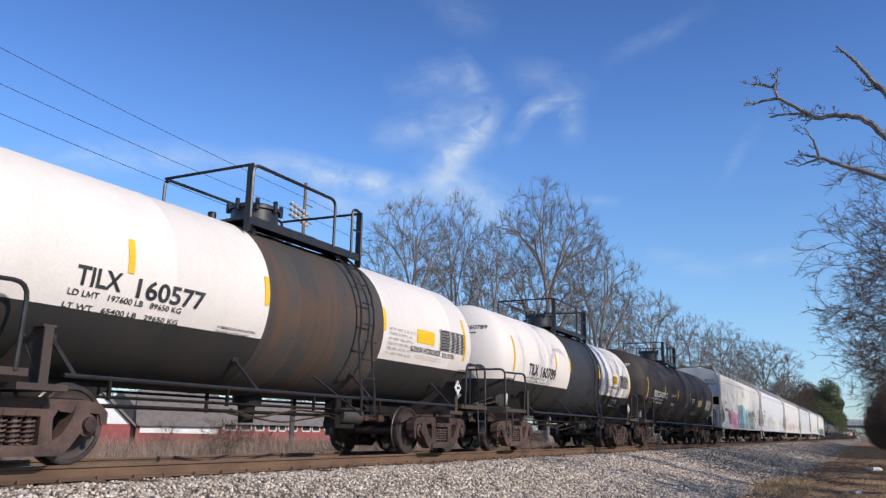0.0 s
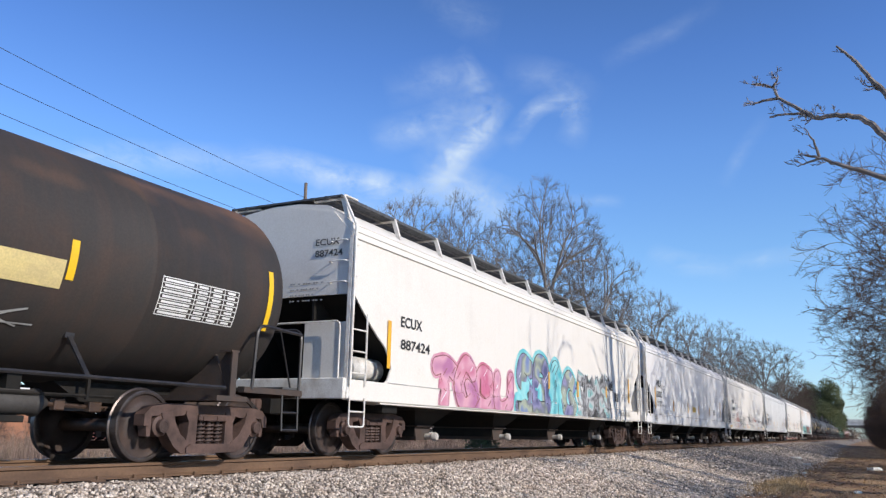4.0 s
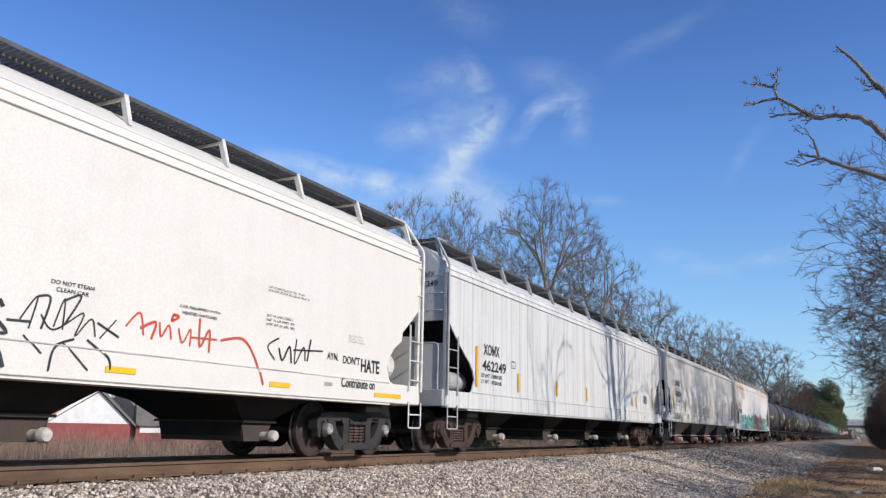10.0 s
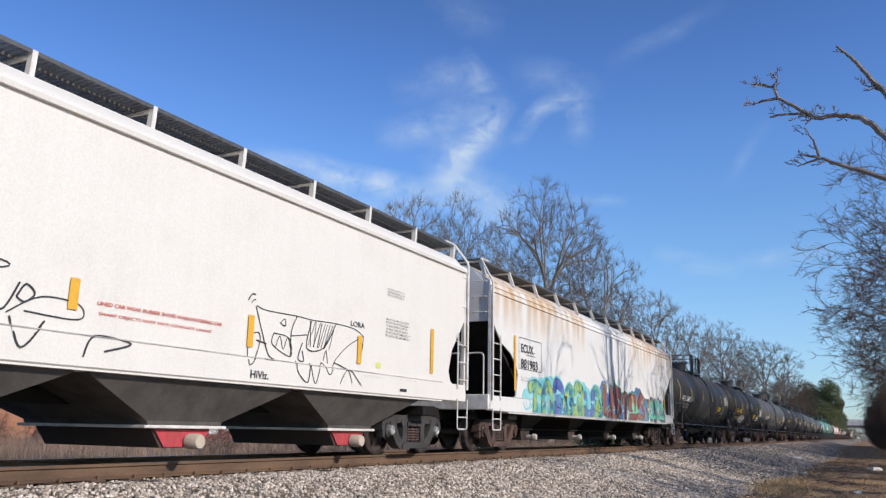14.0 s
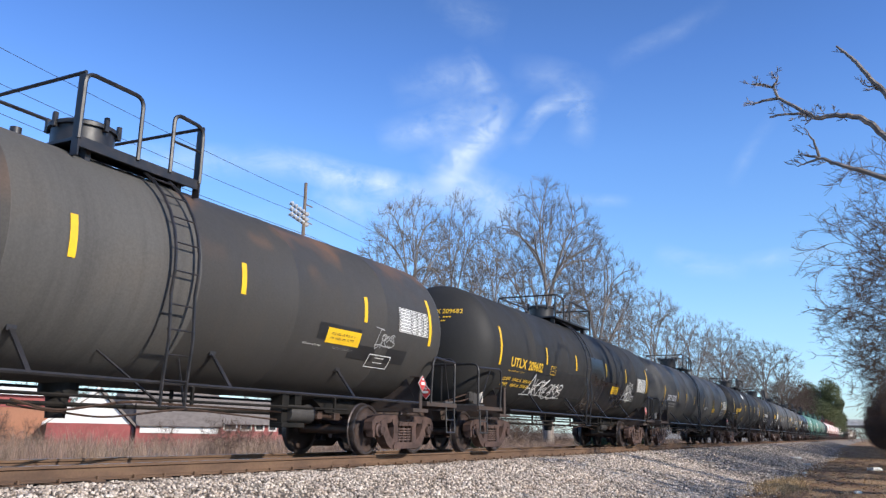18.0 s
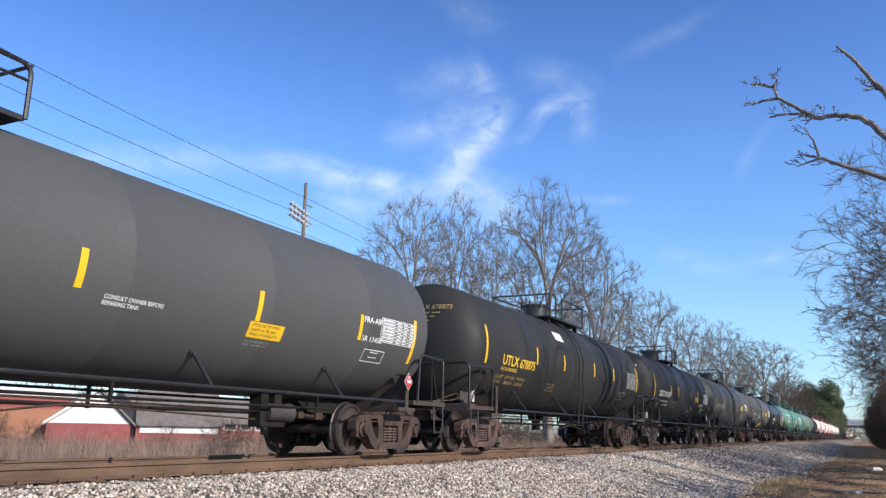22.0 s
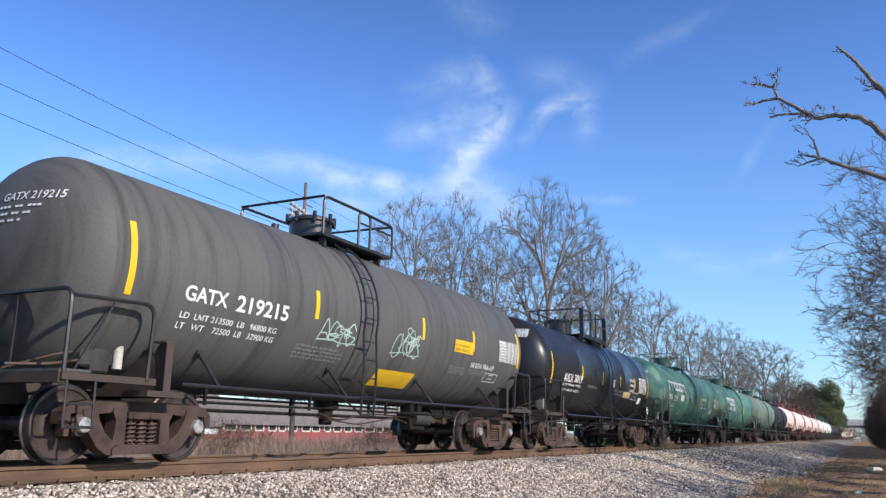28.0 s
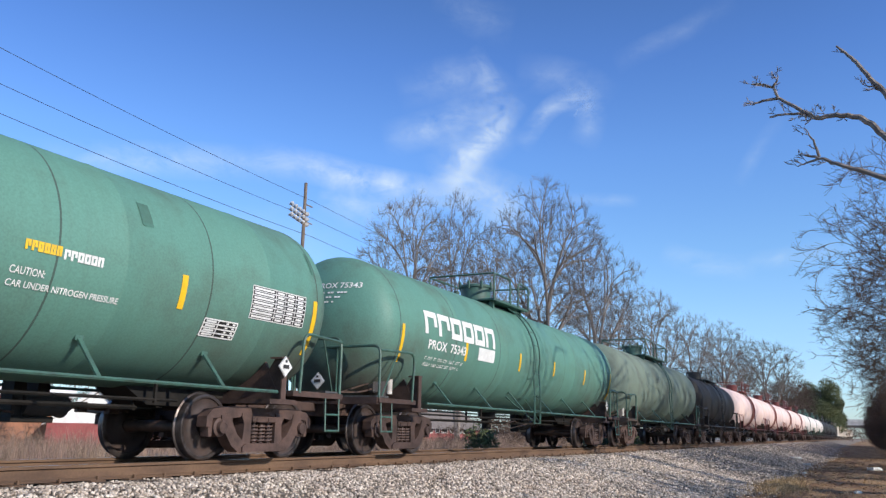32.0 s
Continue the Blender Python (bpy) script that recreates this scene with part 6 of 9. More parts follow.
print_lines(6, 7.12, 7.62, 1.85, 1.99, 3, INK_GREY)
patch(6, 6.47, 6.68, 1.12, 1.17, INK_GREY)
words(7, "XOMX", -7.92, -7.03, 2.13, 2.38, INK_BLACK)
words(7, "462249", -7.98, -6.65, 1.78, 2.02, INK_BLACK)
load(7, -8.03, -6.90, 1.50, 1.72, "LD LMT  218800 LBS", "LT WT    67200 LBS", INK_BLACK)
box(7, -6.31, -6.06, 1.95, 2.12, INK_BLACK)
table(7, 6.69, 7.16, 1.61, 1.87, INK_BLACK)
print_lines(7, 6.33, 7.61, 2.00, 2.33, 6, INK_GREY)
patch(7, 6.53, 6.77, 1.07, 1.13, INK_GREY)
print_lines(7, -4.82, -3.67, 1.15, 1.19, 1, INK_GREY)
tag(7, 4.76, 5.11, 1.44, 1.76, INK_GREY, 0.02, 4)
words(8, "XOMX", -7.68, -6.78, 2.61, 2.86, INK_BLACK)
words(8, "601024", -7.68, -6.58, 2.13, 2.39, INK_BLACK)
words(8, "LD LMT  219600", -7.77, -6.87, 1.88, 1.96, INK_BLACK)
words(8, "LT WT   66400", -7.80, -6.91, 1.72, 1.80, INK_BLACK)
box(8, -6.10, -5.82, 2.40, 2.61, INK_BLACK)
tag(8, -8.06, -6.95, 1.14, 1.42, INK_BLACK, 0.03, 6)
MARKER = 0.02


def doodle(n, lines, ink, w=MARKER):
    """Marker-pen lines through a few points each, drawn freehand on the side."""
    shell, skin = side_of(n)
    s = Shape()
    for k, line in enumerate(lines):
        pts = []
        for p0, p1, p2, p3 in zip(line[:1] + line, line, line[1:], line[2:] + line[-1:]):
            for i in range(6):
                t = i / 6
                pts.append(tuple(0.5 * (2 * b + (c - a) * t + (2 * a - 5 * b + 4 * c - d) * t * t + (3 * b - a - 3 * c + d) * t ** 3) for a, b, c, d in zip(p0, p1, p2, p3)))
        pts.append(line[-1])
        q = skin.stroke(pts, w * (1.0 if k % 2 else 0.75), 0.006 + 0.0003 * k)
        s.add(q.v, q.f)
    part("spray_tag", s.mesh("spray_tag", ink), shell, "freehand spray-can line drawing")


# looping spray tags along the sill
doodle(6, [[(-6.37, 1.48), (-6.19, 1.60), (-6.00, 1.85), (-6.13, 1.90), (-6.29, 1.72), (-6.27, 1.56), (-6.07, 1.51)], [(-6.05, 1.95), (-6.00, 2.00), (-5.97, 1.91)], [(-6.00, 1.89), (-5.87, 1.77), (-6.00, 1.37), (-5.82, 1.78), (-5.82, 1.61)],
           [(-6.13, 1.41), (-5.95, 1.47), (-5.85, 1.61), (-5.71, 1.71), (-5.77, 1.37), (-5.71, 1.85)], [(-5.71, 1.85), (-5.60, 1.44), (-5.51, 1.67), (-5.55, 1.36)], [(-5.43, 1.77), (-5.44, 1.43), (-5.29, 1.60), (-5.23, 1.44), (-5.47, 1.39), (-4.70, 1.43)],
           [(-5.15, 1.90), (-5.14, 1.54), (-5.05, 1.51)], [(-4.87, 1.36), (-4.81, 1.57), (-4.81, 1.39)], [(-5.56, 1.99), (-5.63, 1.87), (-5.56, 1.78), (-5.47, 1.89), (-5.56, 1.99)],
           [(-6.77, 1.35), (-6.74, 1.57), (-6.69, 1.36)], [(-6.49, 1.59), (-6.43, 1.37)], [(-6.63, 1.40), (-6.62, 1.35)]], TAG_RED, 0.034)
doodle(6, [[(-6.78, 1.04), (-6.70, 1.28)], [(-6.75, 1.18), (-6.59, 1.17)], [(-6.57, 1.28), (-6.60, 1.05)],
           [(-6.53, 1.27), (-6.40, 1.13), (-6.33, 1.29)], [(-6.40, 1.13), (-6.43, 1.00)], [(-6.31, 0.99), (-6.24, 1.27), (-6.11, 0.97)],
           [(-6.68, 1.03), (-6.51, 1.06), (-6.22, 1.01)], [(-5.89, 1.27), (-5.81, 1.23), (-5.62, 1.30), (-5.73, 1.18), (-5.46, 1.25), (-5.56, 1.12), (-5.29, 1.20), (-5.40, 1.08), (-5.16, 1.13), (-5.23, 1.06), (-4.92, 0.98)], [(-5.17, 1.23), (-4.91, 1.27), (-5.07, 1.11), (-4.91, 1.03), (-4.91, 1.24)],
           [(-4.84, 1.27), (-4.78, 1.10), (-4.68, 1.26), (-4.64, 1.02)]], TAG_PINK, 0.024)
doodle(6, [[(-4.65, 1.41), (-4.44, 1.67), (-4.25, 1.71), (-4.21, 1.54), (-4.45, 1.30), (-4.65, 1.38), (-4.26, 1.32)], [(-4.38, 1.79), (-4.39, 1.69)], [(-4.14, 1.58), (-4.08, 1.69), (-4.00, 1.65), (-4.04, 1.56), (-4.14, 1.58)],
           [(-3.88, 1.78), (-3.92, 1.63), (-3.37, 1.29), (-3.20, 1.22)], [(-4.47, 1.42), (-4.52, 1.51), (-4.28, 1.47), (-4.31, 1.34)], [(-4.21, 1.48), (-4.14, 1.33), (-4.08, 1.49), (-3.99, 1.32), (-3.91, 1.52), (-3.84, 1.33), (-3.72, 1.52), (-3.68, 1.36)],
           [(-4.26, 1.30), (-3.86, 1.27), (-3.79, 1.10), (-3.75, 1.29)], [(-3.58, 1.14), (-3.43, 1.28), (-3.25, 1.13), (-3.58, 1.14)], [(-3.37, 1.21), (-3.00, 1.22)],
           [(-4.21, 1.23), (-3.90, 1.19)], [(-4.54, 0.98), (-4.44, 1.12), (-4.25, 1.23), (-4.35, 1.21)], [(-4.25, 1.23), (-4.25, 1.16)],
           [(-4.66, 1.59), (-4.64, 1.51)], [(-3.61, 1.58), (-3.58, 1.50)]], INK_BLACK, 0.036)
doodle(6, [[(-3.13, 1.37), (-2.96, 1.86), (-2.96, 1.45)], [(-3.05, 1.85), (-2.66, 1.93), (-2.88, 1.59), (-2.72, 1.44)], [(-2.59, 1.79), (-2.42, 1.99), (-2.54, 1.94), (-2.63, 1.48)],
           [(-2.89, 1.73), (-2.80, 1.33), (-2.65, 1.75), (-2.56, 1.41), (-2.33, 1.71), (-2.44, 1.46), (-2.14, 1.77), (-2.05, 1.49)], [(-3.20, 1.57), (-3.00, 1.60)], [(-2.00, 1.67), (-1.76, 1.66)],
           [(-1.93, 1.75), (-2.01, 1.38)], [(-2.78, 1.16), (-2.68, 1.37), (-2.29, 1.19), (-2.18, 0.98)], [(-2.56, 1.38), (-2.04, 1.31), (-1.81, 1.00)]], INK_BLACK, 0.024)
doodle(6, [[(-1.74, 1.42), (-1.52, 1.79), (-1.27, 1.87), (-1.11, 1.67), (-1.24, 1.36)], [(-1.28, 1.43), (-0.51, 1.43)], [(-0.91, 1.55), (-0.80, 1.60), (-0.83, 1.44), (-0.91, 1.55)],
           [(-0.48, 1.55), (-0.44, 1.41)], [(-0.27, 1.58), (-0.22, 1.40)], [(-0.43, 1.49), (-0.06, 1.50)],
           [(-1.37, 1.16), (-1.08, 1.29), (-1.18, 1.06), (-0.89, 1.27), (-0.92, 1.07), (-0.66, 1.28), (-0.69, 1.08), (-0.42, 1.25), (-0.24, 1.06)], [(-1.18, 1.01), (-0.80, 1.08), (-0.48, 1.00)], [(-1.34, 1.28), (-1.07, 1.14)]], TAG_PINK, 0.024)
doodle(6, [[(-0.96, 1.73), (-0.91, 1.74)], [(-0.85, 1.77), (-0.54, 1.80), (-0.14, 1.69), (-0.23, 1.70)], [(-0.14, 1.69), (-0.19, 1.80)],
           [(-0.05, 1.42), (-0.07, 1.61), (0.18, 1.78), (0.35, 1.74), (0.30, 1.82), (0.39, 2.11)], [(-0.05, 1.42), (0.19, 1.40), (0.36, 1.65), (0.34, 1.51)], [(0.05, 1.59), (0.30, 1.51)],
           [(0.12, 1.64), (0.20, 1.48)], [(0.41, 1.73), (0.48, 1.89), (0.58, 1.80), (0.48, 1.70), (0.41, 1.73)], [(0.70, 2.05), (0.60, 1.97), (0.68, 1.81), (1.14, 1.33)],
           [(0.40, 1.66), (0.44, 1.46), (0.53, 1.67), (0.59, 1.48), (0.65, 1.69), (0.72, 1.47), (0.81, 1.69), (0.85, 1.47)], [(0.23, 1.40), (0.64, 1.37), (0.89, 1.51), (1.14, 1.33), (0.82, 1.35)], [(1.13, 0.99), (1.02, 1.19), (0.71, 1.31), (0.87, 1.31)],
           [(-0.13, 1.63), (-0.09, 1.56)], [(1.02, 1.65), (1.07, 1.58)]], INK_BLACK, 0.042)
doodle(6, [[(1.26, 1.48), (1.43, 1.74), (1.37, 1.40)], [(1.43, 1.74), (1.58, 1.74), (1.51, 1.41)], [(1.65, 1.45), (1.75, 1.76), (1.76, 1.43)],
           [(1.73, 1.73), (1.95, 1.82), (1.78, 1.49)], [(1.49, 1.56), (1.66, 1.42), (2.00, 1.64), (1.92, 1.38), (2.11, 1.59), (2.18, 1.40)], [(1.12, 1.46), (1.38, 1.47)],
           [(2.44, 1.62), (2.24, 1.39)], [(2.19, 1.56), (2.50, 1.43)], [(1.32, 1.33), (1.53, 1.16)],
           [(1.63, 0.99), (1.68, 1.24), (1.92, 1.35)], [(1.77, 1.31), (2.11, 1.03)], [(2.08, 1.36), (2.36, 1.19), (2.40, 1.06)]], INK_BLACK, 0.026)
doodle(6, [[(2.58, 1.57), (2.77, 1.75), (2.85, 1.49)], [(2.79, 1.57), (3.02, 1.67), (2.97, 1.46)], [(3.08, 1.68), (3.12, 1.51), (3.23, 1.66), (3.28, 1.49)],
           [(3.29, 1.80), (3.38, 1.78), (3.27, 1.72), (3.29, 1.80)], [(3.39, 1.64), (3.47, 1.47), (3.59, 1.65), (3.60, 1.44)], [(3.74, 1.81), (3.77, 1.45), (3.92, 1.68), (3.94, 1.39)],
           [(3.60, 1.55), (4.07, 1.57)], [(4.14, 1.57), (4.57, 1.63), (4.85, 1.38), (5.02, 1.04)]], TAG_RED, 0.036)
doodle(6, [[(5.34, 1.73), (5.10, 1.59), (5.27, 1.41)], [(5.35, 1.59), (5.44, 1.42), (5.59, 1.63), (5.65, 1.39)], [(5.75, 1.76), (5.73, 1.39), (5.93, 1.65), (5.98, 1.45)],
           [(6.10, 1.79), (6.03, 1.45)], [(5.68, 1.59), (6.42, 1.64)]], INK_BLACK, 0.036)
# a long-backed beast with a netted band
doodle(8, [[(2.67, 2.13), (2.89, 2.09), (3.59, 2.10), (3.98, 2.09), (4.60, 2.11), (5.13, 2.09), (5.42, 2.0)], [(5.42, 2.0), (5.40, 1.8), (5.30, 1.56)], [(4.59, 1.50), (4.93, 1.77), (5.42, 2.0)],
           [(2.65, 2.12), (2.80, 1.8), (2.97, 1.48), (3.11, 1.41), (2.90, 1.41)], [(3.07, 1.79), (3.42, 1.75), (3.48, 1.49), (3.06, 1.62), (3.07, 1.79)], [(3.59, 2.10), (3.47, 1.86), (3.48, 1.49)],
           [(3.47, 1.79), (3.86, 1.85)], [(3.95, 2.07), (3.86, 1.65), (4.29, 1.69), (4.60, 2.10)], [(2.52, 1.69), (2.72, 1.76), (2.78, 1.67), (2.71, 1.43), (2.57, 1.30), (2.53, 1.54), (2.52, 1.69)]], INK_BLACK)
doodle(8, [[(3.12 + 0.09 * i, 1.76 if i % 2 else 1.58) for i in range(5)], [(3.61, 1.44), (3.66, 1.27), (3.90, 1.14), (3.95, 1.43)], [(3.95, 1.43), (4.10, 1.13), (4.25, 1.46), (4.47, 1.29), (4.59, 1.49)],
           [(4.59, 1.49), (5.05, 1.39), (5.20, 1.3), (5.38, 1.17)], [(4.75, 1.16), (4.95, 1.40), (5.1, 1.2)], [(3.75, 1.60), (3.80, 1.45), (3.66, 1.48), (3.75, 1.72)], [(4.30, 1.5), (4.36, 1.66), (4.42, 1.46)],
           [(2.48, 2.18), (2.55, 2.27), (2.63, 2.28)], [(2.55, 2.15), (2.60, 2.2), (2.64, 2.21)], [(2.70, 1.65), (2.92, 1.62)], [(3.2, 1.95), (3.3, 2.02), (3.32, 1.92), (3.2, 1.95)]], INK_BLACK)
doodle(8, [[(3.88 + 0.14 * i, 1.68), (4.05 + 0.13 * i, 2.07)] for i in range(5)] + [[(3.92 + 0.15 * i, 2.07), (3.95 + 0.09 * i, 1.68)] for i in range(5)], INK_BLACK, 0.016)
# a humped machine with a wheel
doodle(8, [[(-2.45, 1.42), (-2.15, 1.76), (-1.43, 2.03), (-1.07, 1.99), (-1.77, 1.80), (-2.02, 1.48)], [(-2.02, 1.45), (-1.76, 1.74), (-1.30, 1.84), (-1.10, 1.55), (-0.93, 1.85)],
           [(-1.04, 1.53), (-0.67, 1.74), (-0.21, 1.72), (-0.20, 1.56), (-0.85, 1.57)], [(-0.95, 1.70), (-0.86, 1.84), (-0.75, 1.76), (-0.85, 1.66), (-0.95, 1.70)], [(-2.97, 1.17), (-2.43, 1.18), (-2.33, 1.29), (-2.01, 1.31)],
           [(-0.11, 1.17), (0.02, 1.41), (0.52, 1.37), (0.16, 1.25)], [(-1.9, 1.5), (-1.7, 1.25), (-1.5, 1.5)], [(-1.0, 1.5), (-0.85, 1.2), (-0.6, 1.5)], [(-2.3, 1.5), (-1.9, 1.9), (-1.2, 1.93)]], INK_BLACK, 0.024)
words(8, "HiViz.", 2.60, 2.98, 1.12, 1.23, INK_BLACK)
words(8, "LORA", 5.02, 5.44, 2.13, 2.22, INK_BLACK)
patch(8, -6.87, -6.64, 1.18, 1.34, INK_LIME)
patch(8, -6.12, -6.0, 1.72, 1.82, INK_LIME)
patch(8, 5.85, 6.0, 1.5, 1.6, INK_LIME)
words(8, "LINED CAR WEAR RUBBER SHOES WHEN ENTERING CAR", 0.02, 2.00, 1.755, 1.80, TAG_RED)
words(8, "SHARP OBJECTS MUST NOT CONTACT LINING", 0.05, 1.81, 1.635, 1.68, TAG_RED)
print_lines(8, 6.16, 6.81, 2.80, 2.96, 3, INK_BLACK)
print_lines(8, 6.13, 7.02, 2.07, 2.42, 6, INK_BLACK)
print_lines(8, 5.41, 6.07, 1.33, 1.36, 2, INK_GREY)
print_lines(8, 6.63, 7.36, 1.34, 1.35, 2, INK_BLACK)
patch(8, 6.65, 6.89, 1.14, 1.19, INK_BLACK)
print_lines(8, -8.38, -8.03, 1.18, 1.25, 1, INK_GREY)
print_lines(8, -6.55, -5.81, 1.32, 1.39, 2, INK_GREY)
box(9, -8.05, -6.47, 1.98, 2.76, INK_BLACK)
words(9, "ECUX", -7.91, -7.06, 2.39, 2.61, INK_BLACK)
words(9, "881983", -7.92, -6.77, 2.00, 2.24, INK_BLACK)
print_lines(9, 7.18, 7.83, 2.01, 2.42, 6, INK_BLACK)
print_lines(9, 4.52, 5.15, 1.47, 1.73, 3, INK_BLACK)
print_lines(9, -7.93, -7.04, 1.67, 1.82, 2, INK_GREY)
words(10, "NATX", -6.63, -5.80, 2.04, 2.29, INK_WHITE)
words(10, "304078", -5.65, -4.38, 2.04, 2.29, INK_WHITE)
box(10, -4.20, -3.89, 2.09, 2.31, INK_WHITE)
load(10, -6.69, -4.85, 1.74, 1.94, "LD LMT  197600 LB  89600 KG", "LT WT     65400 LB  29700 KG", INK_GREY)
patch(10, -4.59, -3.64, 1.75, 2.06, PATCH_BLACK)
patch(10, 3.52, 4.73, 1.87, 2.13, PATCH_BLACK)
patch(10, 4.52, 5.30, 1.65, 1.88, PATCH_BLACK)
patch(10, 5.69, 6.38, 1.66, 1.91, PATCH_BLACK)
patch(10, 3.76, 4.73, 1.83, 2.07, STRIPE)
print_lines(10, 3.87, 4.60, 1.88, 2.02, 2, INK_BLACK)
table(10, 5.94, 7.04, 2.25, 2.69, INK_WHITE)
tag(10, 5.15, 5.82, 1.91, 2.21, INK_GREY, 0.02, 4)
box(10, 5.16, 5.90, 1.55, 1.77, INK_WHITE)
print_lines(10, 3.22, 3.71, 1.75, 1.79, 1, INK_WHITE)
print_lines(10, 4.02, 4.67, 1.75, 1.78, 2, INK_GREY)
words(11, "UTLX", -6.51, -5.50, 2.02, 2.25, INK_YELLOW)
words(11, "209682", -5.36, -4.33, 2.01, 2.25, INK_YELLOW)
print_lines(11, -6.58, -5.53, 1.90, 1.95, 1, INK_YELLOW)
load(11, -6.70, -4.87, 1.57, 1.77, "LD LMT   197400 LB   89550 KG", "LT WT     65600 LB   29750 KG", INK_YELLOW)
box(11, -3.71, -3.32, 2.01, 2.24, INK_YELLOW)
patch(11, -5.63, -3.39, 1.98, 2.01, PATCH_BLACK)
patch(11, -3.47, -0.39, 1.48, 2.14, PATCH_BLACK)
patch(11, -0.10, 1.26, 1.10, 2.80, PATCH_GLOSS)
patch(11, 1.27, 3.46, 1.10, 2.13, PATCH_GLOSS)
patch(11, 3.47, 4.25, 1.36, 1.98, PATCH_GLOSS)
tag(11, -4.99, -2.33, 1.40, 1.85, INK_WHITE, 0.035, 9)
patch(11, 2.42, 3.20, 1.79, 2.03, STRIPE)
print_lines(11, 2.50, 3.12, 1.81, 2.01, 3, INK_BLACK)
tag(11, 4.0, 5.05, 1.62, 2.2, INK_WHITE, 0.026, 4)
table(11, 5.69, 6.92, 2.02, 2.48, INK_WHITE)
box(11, 4.93, 5.55, 1.65, 1.83, INK_WHITE)
patch(11, 5.13, 5.63, 1.97, 2.18, PATCH_BLACK)
words(12, "GATX", -7.94, -7.12, 1.92, 2.17, INK_WHITE)
words(12, "8398", -6.99, -6.15, 1.93, 2.19, INK_WHITE)
load(12, -8.01, -5.98, 1.68, 1.86, "LD LMT   195200 LBS  88550 KGS", "LT WT     67800 LBS  30750 KGS", INK_GREY)
patch(12, -5.63, -4.92, 1.68, 1.88, PATCH_BLACK)
words(12, "FRA-AIP", 6.62, 7.20, 2.28, 2.38, INK_WHITE)
words(12, "SR 13450", 6.63, 7.27, 1.96, 2.05, INK_WHITE)
table(12, 7.19, 8.40, 2.00, 2.42, INK_WHITE)
box(12, 6.81, 7.48, 1.63, 1.84, INK_WHITE)
words(12, "CONSULT OWNER BEFORE", 1.26, 2.16, 1.885, 1.935, INK_WHITE)
words(12, "REPAIRING TANK", 1.26, 1.80, 1.815, 1.865, INK_WHITE)
patch(12, 3.78, 4.55, 1.72, 1.94, STRIPE)
print_lines(12, 3.84, 4.50, 1.74, 1.93, 3, INK_BLACK)
print_lines(12, 3.80, 4.40, 1.60, 1.69, 2, INK_GREY)
words(13, "UTLX", -5.93, -4.93, 2.03, 2.27, INK_YELLOW)
words(13, "678875", -4.84, -3.82, 2.02, 2.25, INK_YELLOW)
words(13, "THE TANK CAR PEOPLE", -5.95, -4.96, 1.90, 1.98, INK_YELLOW)
load(13, -6.10, -4.24, 1.60, 1.80, "LD LMT   207700 LB   94 200 KG", "LT WT     78300 LB   35 500 KG", INK_TAN)
print_lines(13, -2.59, -1.78, 1.56, 1.81, 3, INK_TAN)
patch(13, -1.88, -1.18, 3.03, 3.28, INK_WHITE)
table(13, 5.32, 6.53, 2.06, 2.62, INK_GREY)
box(13, 4.42, 5.28, 1.65, 1.90, INK_GREY)
print_lines(13, -6.67, -6.07, 1.13, 1.16, 1, INK_YELLOW)
words(14, "DBCX", -5.26, -4.38, 2.04, 2.28, INK_WHITE)
words(14, "201347", -4.29, -3.14, 2.04, 2.28, INK_WHITE)
load(14, -5.24, -3.30, 1.68, 1.90, "LD  LMT 214600  LB   97300 KG", "LT   WT    71400  LB   32400 KG", INK_WHITE)
print_lines(14, -2.84, -1.43, 1.64, 1.95, 5, INK_GREY)
table(14, 4.91, 6.04, 2.08, 2.56, INK_WHITE)
patch(14, 2.59, 3.42, 2.08, 2.32, STRIPE)
print_lines(14, 2.65, 3.37, 2.09, 2.29, 2, INK_BLACK)
words(14, "TOLUENE DIISOCYANATE", 3.67, 4.86, 1.89, 2.01, INK_WHITE)
print_lines(14, 1.38, 2.59, 1.51, 1.82, 5, INK_WHITE)
print_lines(14, 2.56, 4.31, 1.82, 1.84, 2, INK_GREY)
box(14, 4.35, 5.10, 1.59, 1.80, INK_WHITE)
words(15, "GBRX", -6.58, -5.59, 1.99, 2.27, INK_GREY)
words(15, "709468", -5.42, -3.95, 1.98, 2.28, INK_GREY)
print_lines(15, -5.97, -3.96, 1.78, 1.98, 2, INK_GREY)
print_lines(15, -3.72, -1.47, 1.40, 2.08, 5, INK_GREY)
table(15, 5.03, 6.16, 2.21, 2.62, INK_WHITE)
patch(15, 3.14, 3.92, 2.13, 2.41, STRIPE)
print_lines(15, 3.19, 3.86, 2.16, 2.38, 2, INK_GREY)
tag(15, 3.90, 4.75, 1.56, 1.94, INK_GREY, 0.02, 6)
patch(15, 4.87, 5.20, 1.55, 1.60, INK_GREY)
print_lines(15, 5.04, 5.47, 1.97, 2.08, 3, INK_GREY)
words(16, "GATX", -5.17, -4.38, 2.04, 2.24, INK_WHITE)
words(16, "219215", -4.20, -3.06, 2.02, 2.25, INK_WHITE)
load(16, -5.16, -3.23, 1.69, 1.90, "LD  LMT 213500  LB   96800 KG", "LT   WT    72500  LB   32900 KG", INK_WHITE)
patch(16, 2.54, 3.45, 2.10, 2.36, STRIPE)
patch(16, -0.09, 1.30, 1.26, 1.55, STRIPE)
tag(16, -2.21, -1.24, 1.84, 2.17, INK_GREEN, 0.03, 6)
tag(16, 0.06, 1.05, 1.81, 2.39, INK_GREEN, 0.03, 6)
table(16, 4.88, 6.01, 2.09, 2.57, INK_WHITE)
